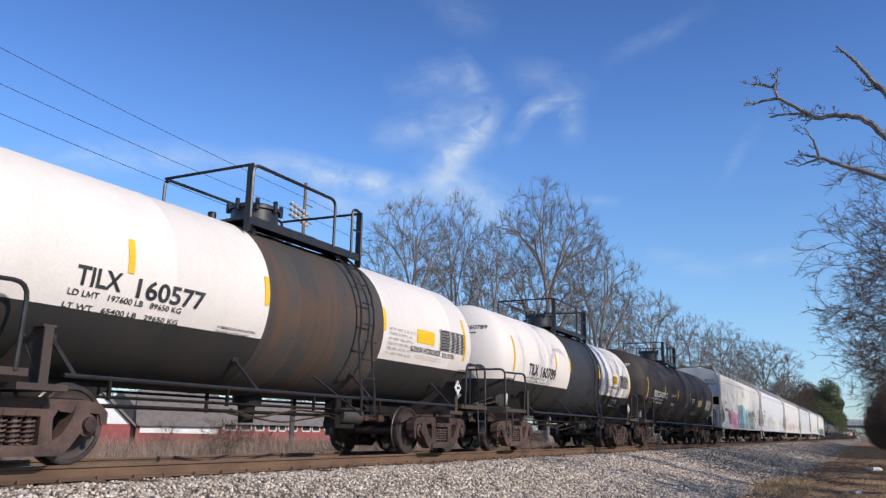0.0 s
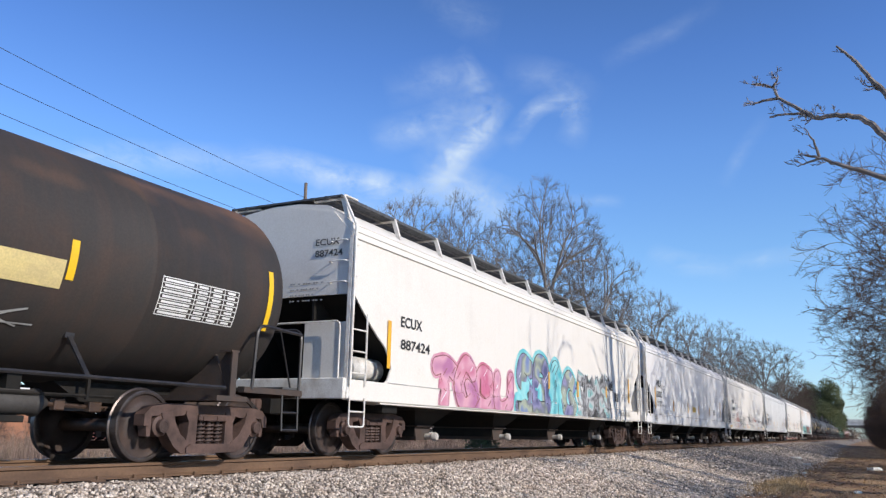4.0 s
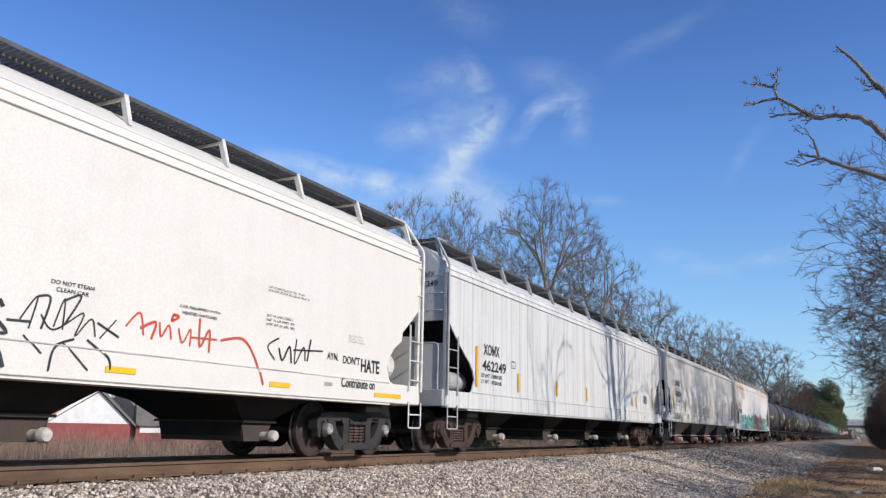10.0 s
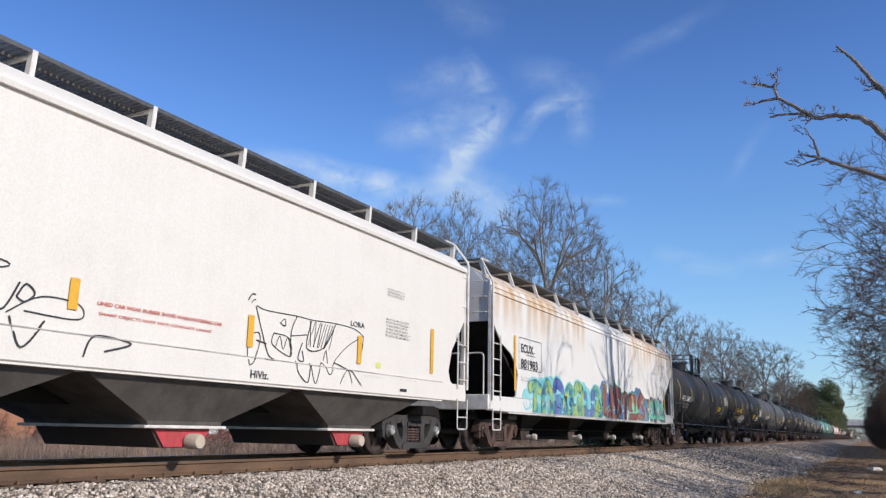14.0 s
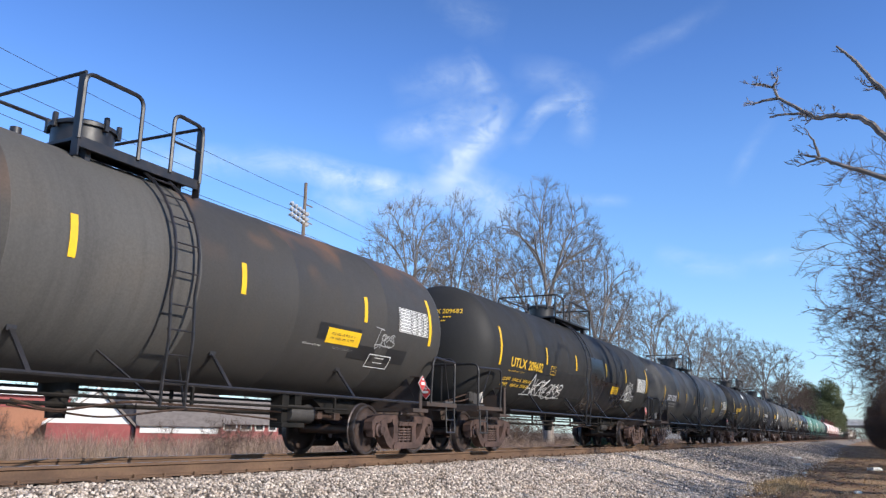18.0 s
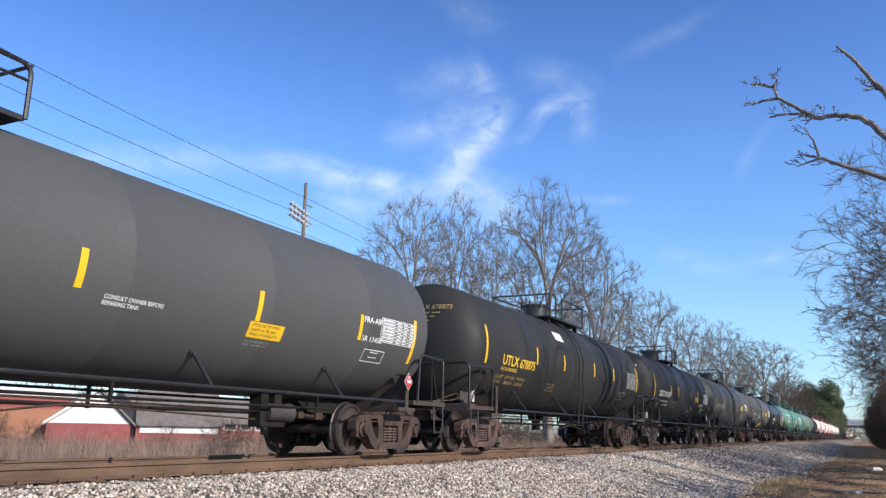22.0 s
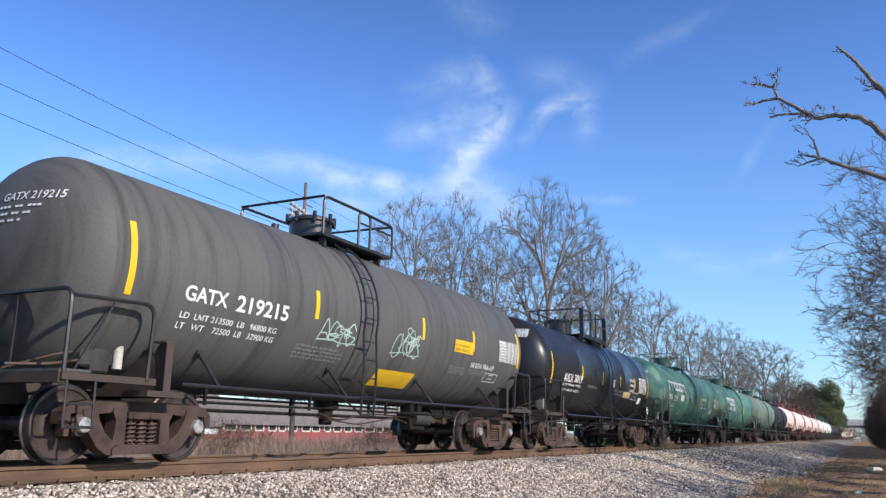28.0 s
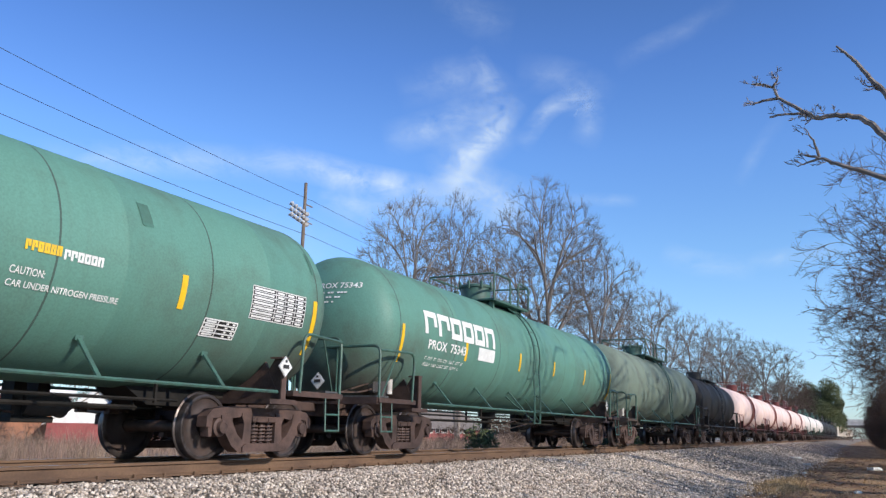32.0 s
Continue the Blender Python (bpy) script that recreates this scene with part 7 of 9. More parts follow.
print_lines(16, -2.67, -1.29, 1.53, 1.76, 4, INK_GREY)
words(16, "SR 8754  FRA-AIP", 3.48, 4.72, 1.84, 1.95, INK_WHITE)
print_lines(16, 2.52, 3.36, 1.65, 1.82, 4, INK_GREY)
print_lines(16, 3.43, 4.39, 1.70, 1.80, 3, INK_GREY)
box(16, 4.34, 5.06, 1.59, 1.78, INK_WHITE)
print_lines(16, 2.59, 3.35, 2.11, 2.30, 2, INK_BLACK)
words(17, "AXLX", -4.53, -3.72, 1.93, 2.16, INK_WHITE)
words(17, "3019", -3.59, -2.86, 1.94, 2.18, INK_WHITE)
words(17, "LD LMT  199200 LB   90350 KG", -4.54, -2.88, 1.82, 1.89, INK_WHITE)
words(17, "LT WT   63800 LB   28950 KG", -4.53, -2.88, 1.67, 1.74, INK_WHITE)
words(17, "SODIUM", 2.70, 3.31, 2.34, 2.45, INK_WHITE)
words(17, "HYDROXIDE", 2.68, 3.44, 2.16, 2.26, INK_WHITE)
words(17, "SOLUTION", 2.69, 3.42, 1.98, 2.07, INK_WHITE)
patch(17, 2.03, 3.01, 1.74, 1.95, LABEL_TAN)
table(17, 4.12, 5.24, 2.00, 2.55, INK_WHITE)
box(17, 3.27, 4.04, 1.72, 1.98, INK_WHITE)
print_lines(17, -2.16, -1.07, 1.84, 1.95, 3, INK_GREY)
print_lines(17, 0.72, 2.13, 1.75, 1.98, 2, INK_GREY)
patch(17, 0.51, 0.77, 2.03, 2.28, INK_WHITE)
patch(17, 4.29, 4.69, 1.60, 1.82, INK_WHITE)
words(18, "PROX", -5.95, -5.30, 2.01, 2.23, INK_WHITE)
words(18, "75350", -5.06, -4.21, 1.95, 2.20, INK_WHITE)
patch(18, -3.46, -2.66, 2.01, 2.29, INK_WHITE)
print_lines(18, -6.05, -4.14, 1.69, 1.88, 2, INK_WHITE)
words(18, "CAUTION:", 1.84, 2.25, 1.97, 2.05, INK_WHITE)
words(18, "CAR UNDER NITROGEN PRESSURE", 1.84, 3.26, 1.84, 1.91, INK_WHITE)
patch(18, 5.51, 6.74, 1.98, 2.44, PATCH_BLACK)
table(18, 5.51, 6.74, 1.98, 2.44, INK_WHITE)
patch(18, 4.70, 5.34, 1.65, 1.87, PATCH_BLACK)
table(18, 4.70, 5.34, 1.65, 1.87, INK_WHITE)
patch(18, 3.52, 3.70, 2.86, 3.17, PATCH_DULL)
patch(18, 6.96, 7.03, 2.85, 3.21, PATCH_DULL)
words(19, "PROX  75343", -5.92, -4.21, 2.05, 2.24, INK_WHITE)
patch(19, -3.56, -2.68, 2.02, 2.30, INK_WHITE)
print_lines(19, -5.96, -4.16, 1.70, 1.93, 2, INK_WHITE)

for num, txt, ink, rad in ((2, "TILX 160789", INK_BLACK, 1.34), (3, "TILX 250327", INK_WHITE, 1.44), (10, "NATX 304078", INK_WHITE, 1.45), (11, "UTLX 209682", INK_YELLOW, 1.48), (12, "GATX 8398", INK_WHITE, 1.44),
                           (13, "UTLX 678875", INK_TAN, 1.50), (14, "DBCX 201347", INK_WHITE, 1.47), (15, "GBRX 709468", INK_GREY, 1.47), (16, "GATX 219215", INK_WHITE, 1.43), (17, "AXLX 3019", INK_WHITE, 1.40),
                           (18, "PROX 75350", INK_WHITE, 1.41), (19, "PROX 75343", INK_WHITE, 1.41)):
    zt = 0.95 + rad * 1.48
    tall = 0.22 if num == 17 else 0.11
    head_words(num, txt, 0.05, -0.85, zt, zt + tall, ink, rad)
    for i in range(3):
        head_words(num, "--- -- ---"[: 10 - i], 0.05, -0.6 + 0.12 * i, zt - 0.10 - 0.09 * i, zt - 0.07 - 0.09 * i, ink, rad)
for num, a, b, zz in ((4, "ECUX", "887424", 3.55), (5, "MBLX", "53225", 3.55), (6, "XOMX", "720654", 3.5), (7, "XOMX", "462249", 3.6), (8, "XOMX", "601024", 3.72)):
    end_words(num, a, -0.75, -1.25, zz, zz + 0.12, INK_BLACK)
    end_words(num, b, -0.75, -1.32, zz - 0.20, zz - 0.08, INK_BLACK)
    for i in range(4):
        end_words(num, "-- - --- -- -", -0.25, -0.95 + 0.1 * (i % 3), zz - 0.66 - 0.1 * i, zz - 0.635 - 0.1 * i, INK_GREY)


def name_panel(n, x0, x1, z0, z1, ink):
    """The owner's name as six plain heavy blocks."""
    shell, skin = side_of(n)
    v0, v1 = skin.v(z0), skin.v(z1)
    w = (x1 - x0) / 6
    t = (v1 - v0) * 0.27
    for i in range(6):
        a, b = x0 + i * w, x0 + (i + 0.88) * w
        r = [(a, a + t, v0, v1), (a + t, b, v1 - t, v1), (b - t, b, v0 + (0.35 * (v1 - v0) if i in (0, 1) else 0), v1 - t)]
        if i in (2, 3, 4):
            r.append((a + t, b - t, v0, v0 + t))
        part("name_block", skin.rects(r, 0.010).mesh("name_block", ink), shell)


name_panel(18, -6.0, -2.4, 2.42, 2.81, INK_WHITE)
name_panel(19, -6.1, -2.61, 2.34, 2.80, INK_WHITE)
name_panel(18, 1.95, 2.4, 2.23, 2.34, INK_YELLOW)
name_panel(18, 2.42, 2.95, 2.21, 2.32, INK_WHITE)


def spray(name, cols, scale=1.6, stretch=None, fine=0.1):
    """Faded spray paint that drifts between several colours."""
    m, n, l, p = node_mat(name)
    tex = noise_node(n, l, scale, 1, stretch)
    cr = n.new("ShaderNodeValToRGB")
    k = len(cols)
    while len(cr.color_ramp.elements) < k:
        cr.color_ramp.elements.new(0.5)
    for i, c in enumerate(cols):
        cr.color_ramp.elements[i].position = 0.5 if k == 1 else 0.33 + 0.34 * i / (k - 1)
        cr.color_ramp.elements[i].color = (*c, 1)
    l.new(tex.outputs[0], cr.inputs[0])
    dots = noise_node(n, l, 7.0, 2)
    c = mixcol(n, l, ramp(n, l, dots.outputs[0], 0.62, 0.75, 0, fine * 3), cr.outputs[0], (0.62, 0.66, 0.68))
    l.new(c, p.inputs["Base Color"])
    p.inputs["Roughness"].default_value = 0.55
    return m


SP_TEAL = spray("teal_spray", [(0.10, 0.46, 0.52), (0.28, 0.60, 0.62), (0.10, 0.44, 0.50)])
SP_DUSK = spray("dusky_violet_spray", [(0.11, 0.12, 0.24), (0.26, 0.25, 0.42), (0.17, 0.19, 0.22), (0.36, 0.40, 0.30), (0.16, 0.22, 0.42)], 1.5)
SP_CHAR = spray("charcoal_fade_spray", [(0.05, 0.052, 0.056), (0.30, 0.30, 0.31), (0.10, 0.10, 0.105), (0.45, 0.46, 0.47), (0.22, 0.42, 0.42)], 1.5, (1.0, 1.0, 1.7))
SP_SILVER = spray("silver_teal_spray", [(0.42, 0.43, 0.45), (0.55, 0.56, 0.58), (0.30, 0.52, 0.52)], 1.6)
SP_PINK = spray("pink_spray", [(0.50, 0.14, 0.24), (0.62, 0.34, 0.42), (0.40, 0.16, 0.30)], 1.6)
SP_MAROON = spray("maroon_spray", [(0.16, 0.045, 0.06), (0.27, 0.10, 0.075), (0.20, 0.07, 0.09)], 1.8)
SP_MINT = spray("mint_spray", [(0.13, 0.55, 0.36), (0.22, 0.60, 0.45)], 2.0)
SP_BLUE = spray("blue_spray", [(0.06, 0.09, 0.34), (0.13, 0.17, 0.42), (0.10, 0.28, 0.42)], 1.6)
SP_EDGE = spray("soft_black_spray", [(0.03, 0.032, 0.035), (0.055, 0.055, 0.06)], fine=0.0)
SP_GREY = spray("dark_grey_bubble_spray", [(0.05, 0.06, 0.075), (0.16, 0.18, 0.20)], 3.0)
SP_LIME = spray("lime_spray", [(0.10, 0.28, 0.10), (0.42, 0.50, 0.12), (0.10, 0.36, 0.30), (0.06, 0.12, 0.26)], 2.2)
SP_WHITE = spray("white_spray", [(0.70, 0.72, 0.74), (0.62, 0.68, 0.70)], fine=0.0)

GLYPHS = [[(0.75, 0.9), (0.3, 1.0), (0.1, 0.7), (0.45, 0.52), (0.85, 0.3), (0.55, 0.0), (0.05, 0.1)],
          [(0.1, 0.0), (0.12, 0.55), (0.45, 1.0), (0.8, 0.6), (0.88, 0.0)],
          [(0.85, 0.8), (0.45, 1.0), (0.1, 0.6), (0.15, 0.2), (0.5, 0.0), (0.9, 0.25), (0.6, 0.45)],
          [(0.1, 0.0), (0.1, 1.0), (0.7, 0.95), (0.75, 0.6), (0.2, 0.5), (0.85, 0.35), (0.7, 0.0), (0.1, 0.02)],
          [(0.05, 0.9), (0.5, 1.0), (0.9, 0.85), (0.5, 0.9), (0.45, 0.0)],
          [(0.1, 1.0), (0.1, 0.2), (0.45, 0.0), (0.85, 0.2), (0.88, 1.0)]]
LIFT = 0.00003


def swath(s, skin, pts, w, off, floor, slot, square=False):
    """A fat band along (x, z) points, each piece a hair above the one before."""
    k = w / 2
    for i, (a, b) in enumerate(zip(pts, pts[1:])):
        d = Vector((b[0] - a[0], b[1] - a[1]))
        if d.length < 1e-5:
            continue
        d.normalize()
        o = off + LIFT * 2 * i
        e = k * 0.8 if square else 0.0
        a2, b2 = (a[0] - d.x * e, a[1] - d.y * e), (b[0] + d.x * e, b[1] + d.y * e)
        s.add([skin.at(p[0] - d.y * g, max(floor, p[1] + d.x * g), o) for p, g in ((a2, k), (a2, -k), (b2, -k), (b2, k))], [(0, 1, 2, 3)], slot)
        if not square:
            ring = [(b[0] + k * math.cos(q), max(floor, b[1] + k * math.sin(q))) for q in [2 * math.pi * j / 12 for j in range(12)]]
            s.add([skin.at(*q, o + LIFT) for q in ring], [tuple(range(12))], slot)


def wild_letters(n, x0, x1, z0, z1, count, fills, outline, glow, seed, fat=0.26, rim=0.03, halo=0.10, curve=True, flecks=3):
    """Fat overlapping letters, each a fill, an outline and a glow; they spell nothing."""
    rng = random.Random(seed)
    shell, skin = side_of(n)
    mats = list(fills) + [outline] + ([glow] if glow else []) + [SP_WHITE]
    s = Shape()
    w = (x1 - x0) / count
    tall = z1 - z0
    last = -1
    for i in range(count):
        g = rng.randrange(len(GLYPHS))
        g = (g + 1) % len(GLYPHS) if g == last else g
        last = g
        top = tall * rng.uniform(0.80, 1.0) - fat / 2
        ctrl = [(x0 + w * (i + 0.0 + 1.0 * u + 0.10 * (q - 0.5)) + rng.uniform(-0.04, 0.04), z0 + fat * 0.1 + (top - fat * 0.1) * q + rng.uniform(-0.04, 0.04)) for u, q in GLYPHS[g]]
        if curve:
            pts = []
            for p0, p1, p2, p3 in zip(ctrl[:1] + ctrl, ctrl, ctrl[1:], ctrl[2:] + ctrl[-1:]):
                for j in range(5):
                    t = j / 5
                    pts.append(tuple(0.5 * (2 * b + (c - a) * t + (2 * a - 5 * b + 4 * c - d) * t * t + (3 * b - a - 3 * c + d) * t ** 3) for a, b, c, d in zip(p0, p1, p2, p3)))
            pts.append(ctrl[-1])
        else:
            pts = ctrl
        off = 0.0095 + 0.0052 * (i % 2)
        if glow:
            swath(s, skin, pts, fat + 2 * rim + 2 * halo, 0.0065 + 0.0005 * (i % 2), z0, len(fills) + 1, not curve)
        swath(s, skin, pts, fat + 2 * rim, off, z0, len(fills), not curve)
        swath(s, skin, pts, fat, off + 0.0024, z0, i % len(fills), not curve)
        for _ in range(flecks):
            a, b = pts[rng.randrange(len(pts))], rng.uniform(0.3, 0.9) * fat / 2
            swath(s, skin, [(a[0] - b, a[1] - b * 0.4), (a[0] + b * 0.6, a[1] + b)], rng.uniform(0.015, 0.03), off + 0.0050, z0, rng.choice((len(fills), len(mats) - 1)))
    tagged(part("spray_piece", s.mesh("spray_piece", mats), shell, "spray-painted lettering too stylised to read"), kind="stuff")


def bubble_cloud(n, x0, x1, z0, z1, mat, count, seed, rmin=0.22, rmax=0.42):
    """A bank of round spray-painted bubbles behind the letters."""
    rng = random.Random(seed)
    shell, skin = side_of(n)
    s = Shape()
    for i in range(count):
        r = rng.uniform(rmin, rmax)
        cx = x0 + (x1 - x0) * (i + rng.random()) / count
        cz = rng.uniform(z0, max(z0 + 0.05, z1 - r))
        ring = [(cx + r * math.cos(a), max(z0, cz + r * math.sin(a))) for a in [2 * math.pi * j / 22 for j in range(22)]]
        o = 0.0035 + 0.00006 * i
        s.add([skin.at(cx, max(z0, cz), o)] + [skin.at(*q, o) for q in ring], [(0, j + 1, (j + 1) % 22 + 1) for j in range(22)])
    part("spray_cloud", s.mesh("spray_cloud", mat), shell, "bank of round spray-painted bubbles")


LOW = 0.95
bubble_cloud(4, -2.3, 2.0, LOW, 1.8, SP_TEAL, 26, 3)
wild_letters(4, -2.4, 1.95, LOW, 2.5, 4, [SP_DUSK, SP_DUSK, SP_TEAL], SP_EDGE, SP_TEAL, 31, fat=0.46, rim=0.022, halo=0.10)
bubble_cloud(4, 2.3, 5.6, LOW, 1.5, SP_SILVER, 24, 8, 0.2, 0.3)
wild_letters(4, 2.25, 5.55, LOW, 2.3, 6, [SP_CHAR, SP_CHAR], SP_EDGE, SP_SILVER, 32, fat=0.36, rim=0.014, halo=0.03, curve=False, flecks=2)
wild_letters(4, -6.8, -2.8, LOW, 2.1, 4, [SP_PINK, SP_PINK], SP_MAROON, SP_PINK, 33, fat=0.34, rim=0.022, halo=0.05)
bubble_cloud(9, -7.6, -1.1, LOW, 2.0, SP_TEAL, 36, 4)
wild_letters(9, -7.4, -1.1, LOW, 1.9, 7, [SP_LIME, SP_LIME, SP_BLUE], SP_EDGE, SP_TEAL, 34, fat=0.27, rim=0.02, halo=0.06)
bubble_cloud(9, -1.1, 5.0, LOW, 2.2, SP_BLUE, 36, 5)
wild_letters(9, -0.9, 4.5, LOW, 2.15, 5, [SP_MAROON, SP_MAROON], SP_MINT, None, 37, fat=0.42, rim=0.035, curve=False, flecks=3)
bubble_cloud(9, 4.7, 8.0, LOW, 1.95, SP_GREY, 34, 6, 0.15, 0.30)
wild_letters(9, 5.2, 7.7, LOW + 0.1, 1.85, 4, [SP_MINT, SP_MINT], SP_EDGE, SP_SILVER, 36, fat=0.17, rim=0.015, halo=0.05)


# ---- trees ----
BARK = surface("grey_bark", (0.32, 0.275, 0.24), (0.14, 0.115, 0.10), 0.9, 0.0, 3.0, bump=0.5, stretch=(3, 3, 0.5), vary=0.15)
TWIG = surface("winter_twigs", (0.20, 0.175, 0.158), (0.105, 0.09, 0.083), 0.9, 0.0, 2.0, bump=0.0, vary=0.15)
PALE_BARK = surface("bleached_dead_wood", (0.24, 0.205, 0.18), (0.12, 0.10, 0.09), 0.85, 0.0, 2.5, bump=0.4)
DARK_BARK = surface("dark_grey_brown_bark", (0.15, 0.115, 0.09), (0.08, 0.062, 0.05), 0.9, 0.0, 3.0, bump=0.5, stretch=(3, 3, 0.5), vary=0.15)
RUSSET_TWIG = surface("russet_thicket_twigs", (0.115, 0.075, 0.054), (0.07, 0.05, 0.04), 0.9, 0.0, 1.0, bump=0.0, vary=0.2)
PINE = surface("pine_needles", (0.15, 0.165, 0.07), (0.09, 0.105, 0.05), 0.8, 0.0, 0.6, bump=0.0, vary=0.2, fine=0.3)
EVERGREEN = surface("evergreen_shrub", (0.10, 0.12, 0.04), (0.07, 0.08, 0.035), 0.8, 0.0, 0.8, bump=0.0, fine=0.3)


def inside(p, env):
    """Below 1 within the crown: an ellipsoid of (height of its middle, half height, half width)."""
    zc, rz, rxy = env
    return (p.x ** 2 + p.y ** 2) / rxy ** 2 + ((p.z - zc) / rz) ** 2


def branch(rng, thick, thin, p, d, length, r, level, levels, spread, lift, env=None, first=0.5, arch=0.10):
    """One limb and its forks; thick limbs and twigs go into separate shapes. env: the crown that it keeps within."""
    n = 6 if level == 0 else (5 if level < 3 else (3 if level < levels else 2))
    pts = [p.copy()]
    step = length / n
    wob = (0.05, 0.13, 0.2, 0.28, 0.34, 0.36)[min(level, 5)]
    for i in range(n):
        d = (d + Vector((rng.uniform(-wob, wob), rng.uniform(-wob, wob), rng.uniform(-wob, wob) + lift))).normalized()
        q = pts[-1] + d * step
        if env and level > 0 and i > 0 and inside(q, env) > 1.0 + rng.uniform(-0.15, 0.25):
            break
        pts.append(q)
    n = len(pts) - 1
    r2 = r * (0.6 if level == 0 else 0.5)
    (thick if level < 3 else thin).tube(pts, r, (8 if level < 1 else 5 if level < 3 else 3), r2=r2, cap=False)
    if level >= levels:
        return
    kids = (rng.randint(4, 5), rng.randint(4, 5), rng.randint(4, 5), rng.randint(3, 5), rng.randint(3, 4), 3)[min(level, 5)]
    base = rng.uniform(0, 6.28)
    f = first if level == 0 else 0.2
    for i in range(kids):
        at = 1.0 if i == 0 else min(1.0, max(f, f + (1 - f) * (i - rng.random()) / (kids - 1)))
        k = min(n - 1, int(at * n))
        q = pts[k].lerp(pts[k + 1], at * n - k) if at < 1 else pts[-1]
        axis = d.cross(Vector((math.cos(base + i * 2.4), math.sin(base + i * 2.4), 0.3))).normalized()
        ang = rng.uniform(0.4, 0.75) * spread if i else rng.uniform(0.02, 0.25)
        nd = (Matrix.Rotation(ang, 3, axis) @ d).normalized()
        if env:
            nd = (nd + Vector((0, 0, arch))).normalized()
        k2 = (0.62, 0.58, 0.58, 0.6, 0.62, 0.6)[min(level, 5)]
        branch(rng, thick, thin, q, nd, length * k2 * rng.uniform(0.75, 1.1), max((r + (r2 - r) * at) * (rng.uniform(0.42, 0.6) if i else 0.85), 0.011), level + 1, levels, spread, lift, env, first, arch)


def split_tips(rng, tips):
    """Parts a crowd of twig tips in two across its widest way."""
    c = sum(tips, Vector()) / len(tips)
    far = max(tips, key=lambda t: (t - c).length_squared + rng.uniform(0, 0.3))
    other = max(tips, key=lambda t: (t - far).length_squared)
    a = [t for t in tips if (t - far).length_squared < (t - other).length_squared * rng.uniform(0.8, 1.2)]
    if len(a) in (0, len(tips)):
        a = tips[: len(tips) // 2]
    b = [t for t in tips if t not in a] if len(tips) < 60 else None
    if b is None:
        chosen = set(id(t) for t in a)
        b = [t for t in tips if id(t) not in chosen]
    return (a, b) if b else (tips[: len(tips) // 2], tips[len(tips) // 2:])


def limb(rng, thick, thin, p, d, tips, r0, total, droop, heart, fine=1.0, depth=0):
    """Grows from p towards a crowd of tips, forking as the crowd parts; the last twigs fan out from the heart of the crown."""
    c = sum(tips, Vector()) / len(tips)
    n = len(tips)
    r = max(0.009, r0 * (n / total) ** 0.5)
    to = c - p
    reach = to.length * (rng.uniform(0.30, 0.42) if n > 60 else rng.uniform(0.42, 0.58) if n > 2 else 0.9)
    wob = 0.05 if n > 40 else 0.10
    nd = (d * 0.35 + to.normalized() * 0.9 + Vector((rng.uniform(-wob, wob), rng.uniform(-wob, wob), rng.uniform(-wob, wob) + 0.06 - droop * 0.3))).normalized()
    mid = p + (d * 0.4 + nd * 0.6).normalized() * reach * 0.5
    q = mid + nd * reach * 0.5
    (thick if r > 0.03 else thin).tube([p, mid, q], r, 6 if r > 0.08 else (4 if r > 0.03 else 3), r2=max(0.007, r * 0.8), cap=False)
    if n <= 6 or depth > 14:
        out = (q - heart).normalized() * 0.5 + nd * 0.6
        for _ in range(rng.randint(3, 4)):
            w = (out + Vector((rng.gauss(0, 0.34), rng.gauss(0, 0.34), rng.gauss(0.22 - droop, 0.3)))).normalized()
            k = rng.uniform(0.4, 1.1) * fine
            a = q.lerp(p, rng.uniform(0, 0.9))
            m = a + w * k * 0.5 + Vector((rng.uniform(-0.03, 0.03), rng.uniform(-0.03, 0.03), 0))
            thin.tube([a, m, m + (w + Vector((0, 0, 0.2 - droop))).normalized() * k * 0.5], 0.0085, 3, r2=0.005, cap=False)
        if n <= 1 or depth > 14:
            return
    for part_tips in split_tips(rng, tips):
        limb(rng, thick, thin, q, nd, part_tips, r0, total, droop, heart, fine, depth + 1)


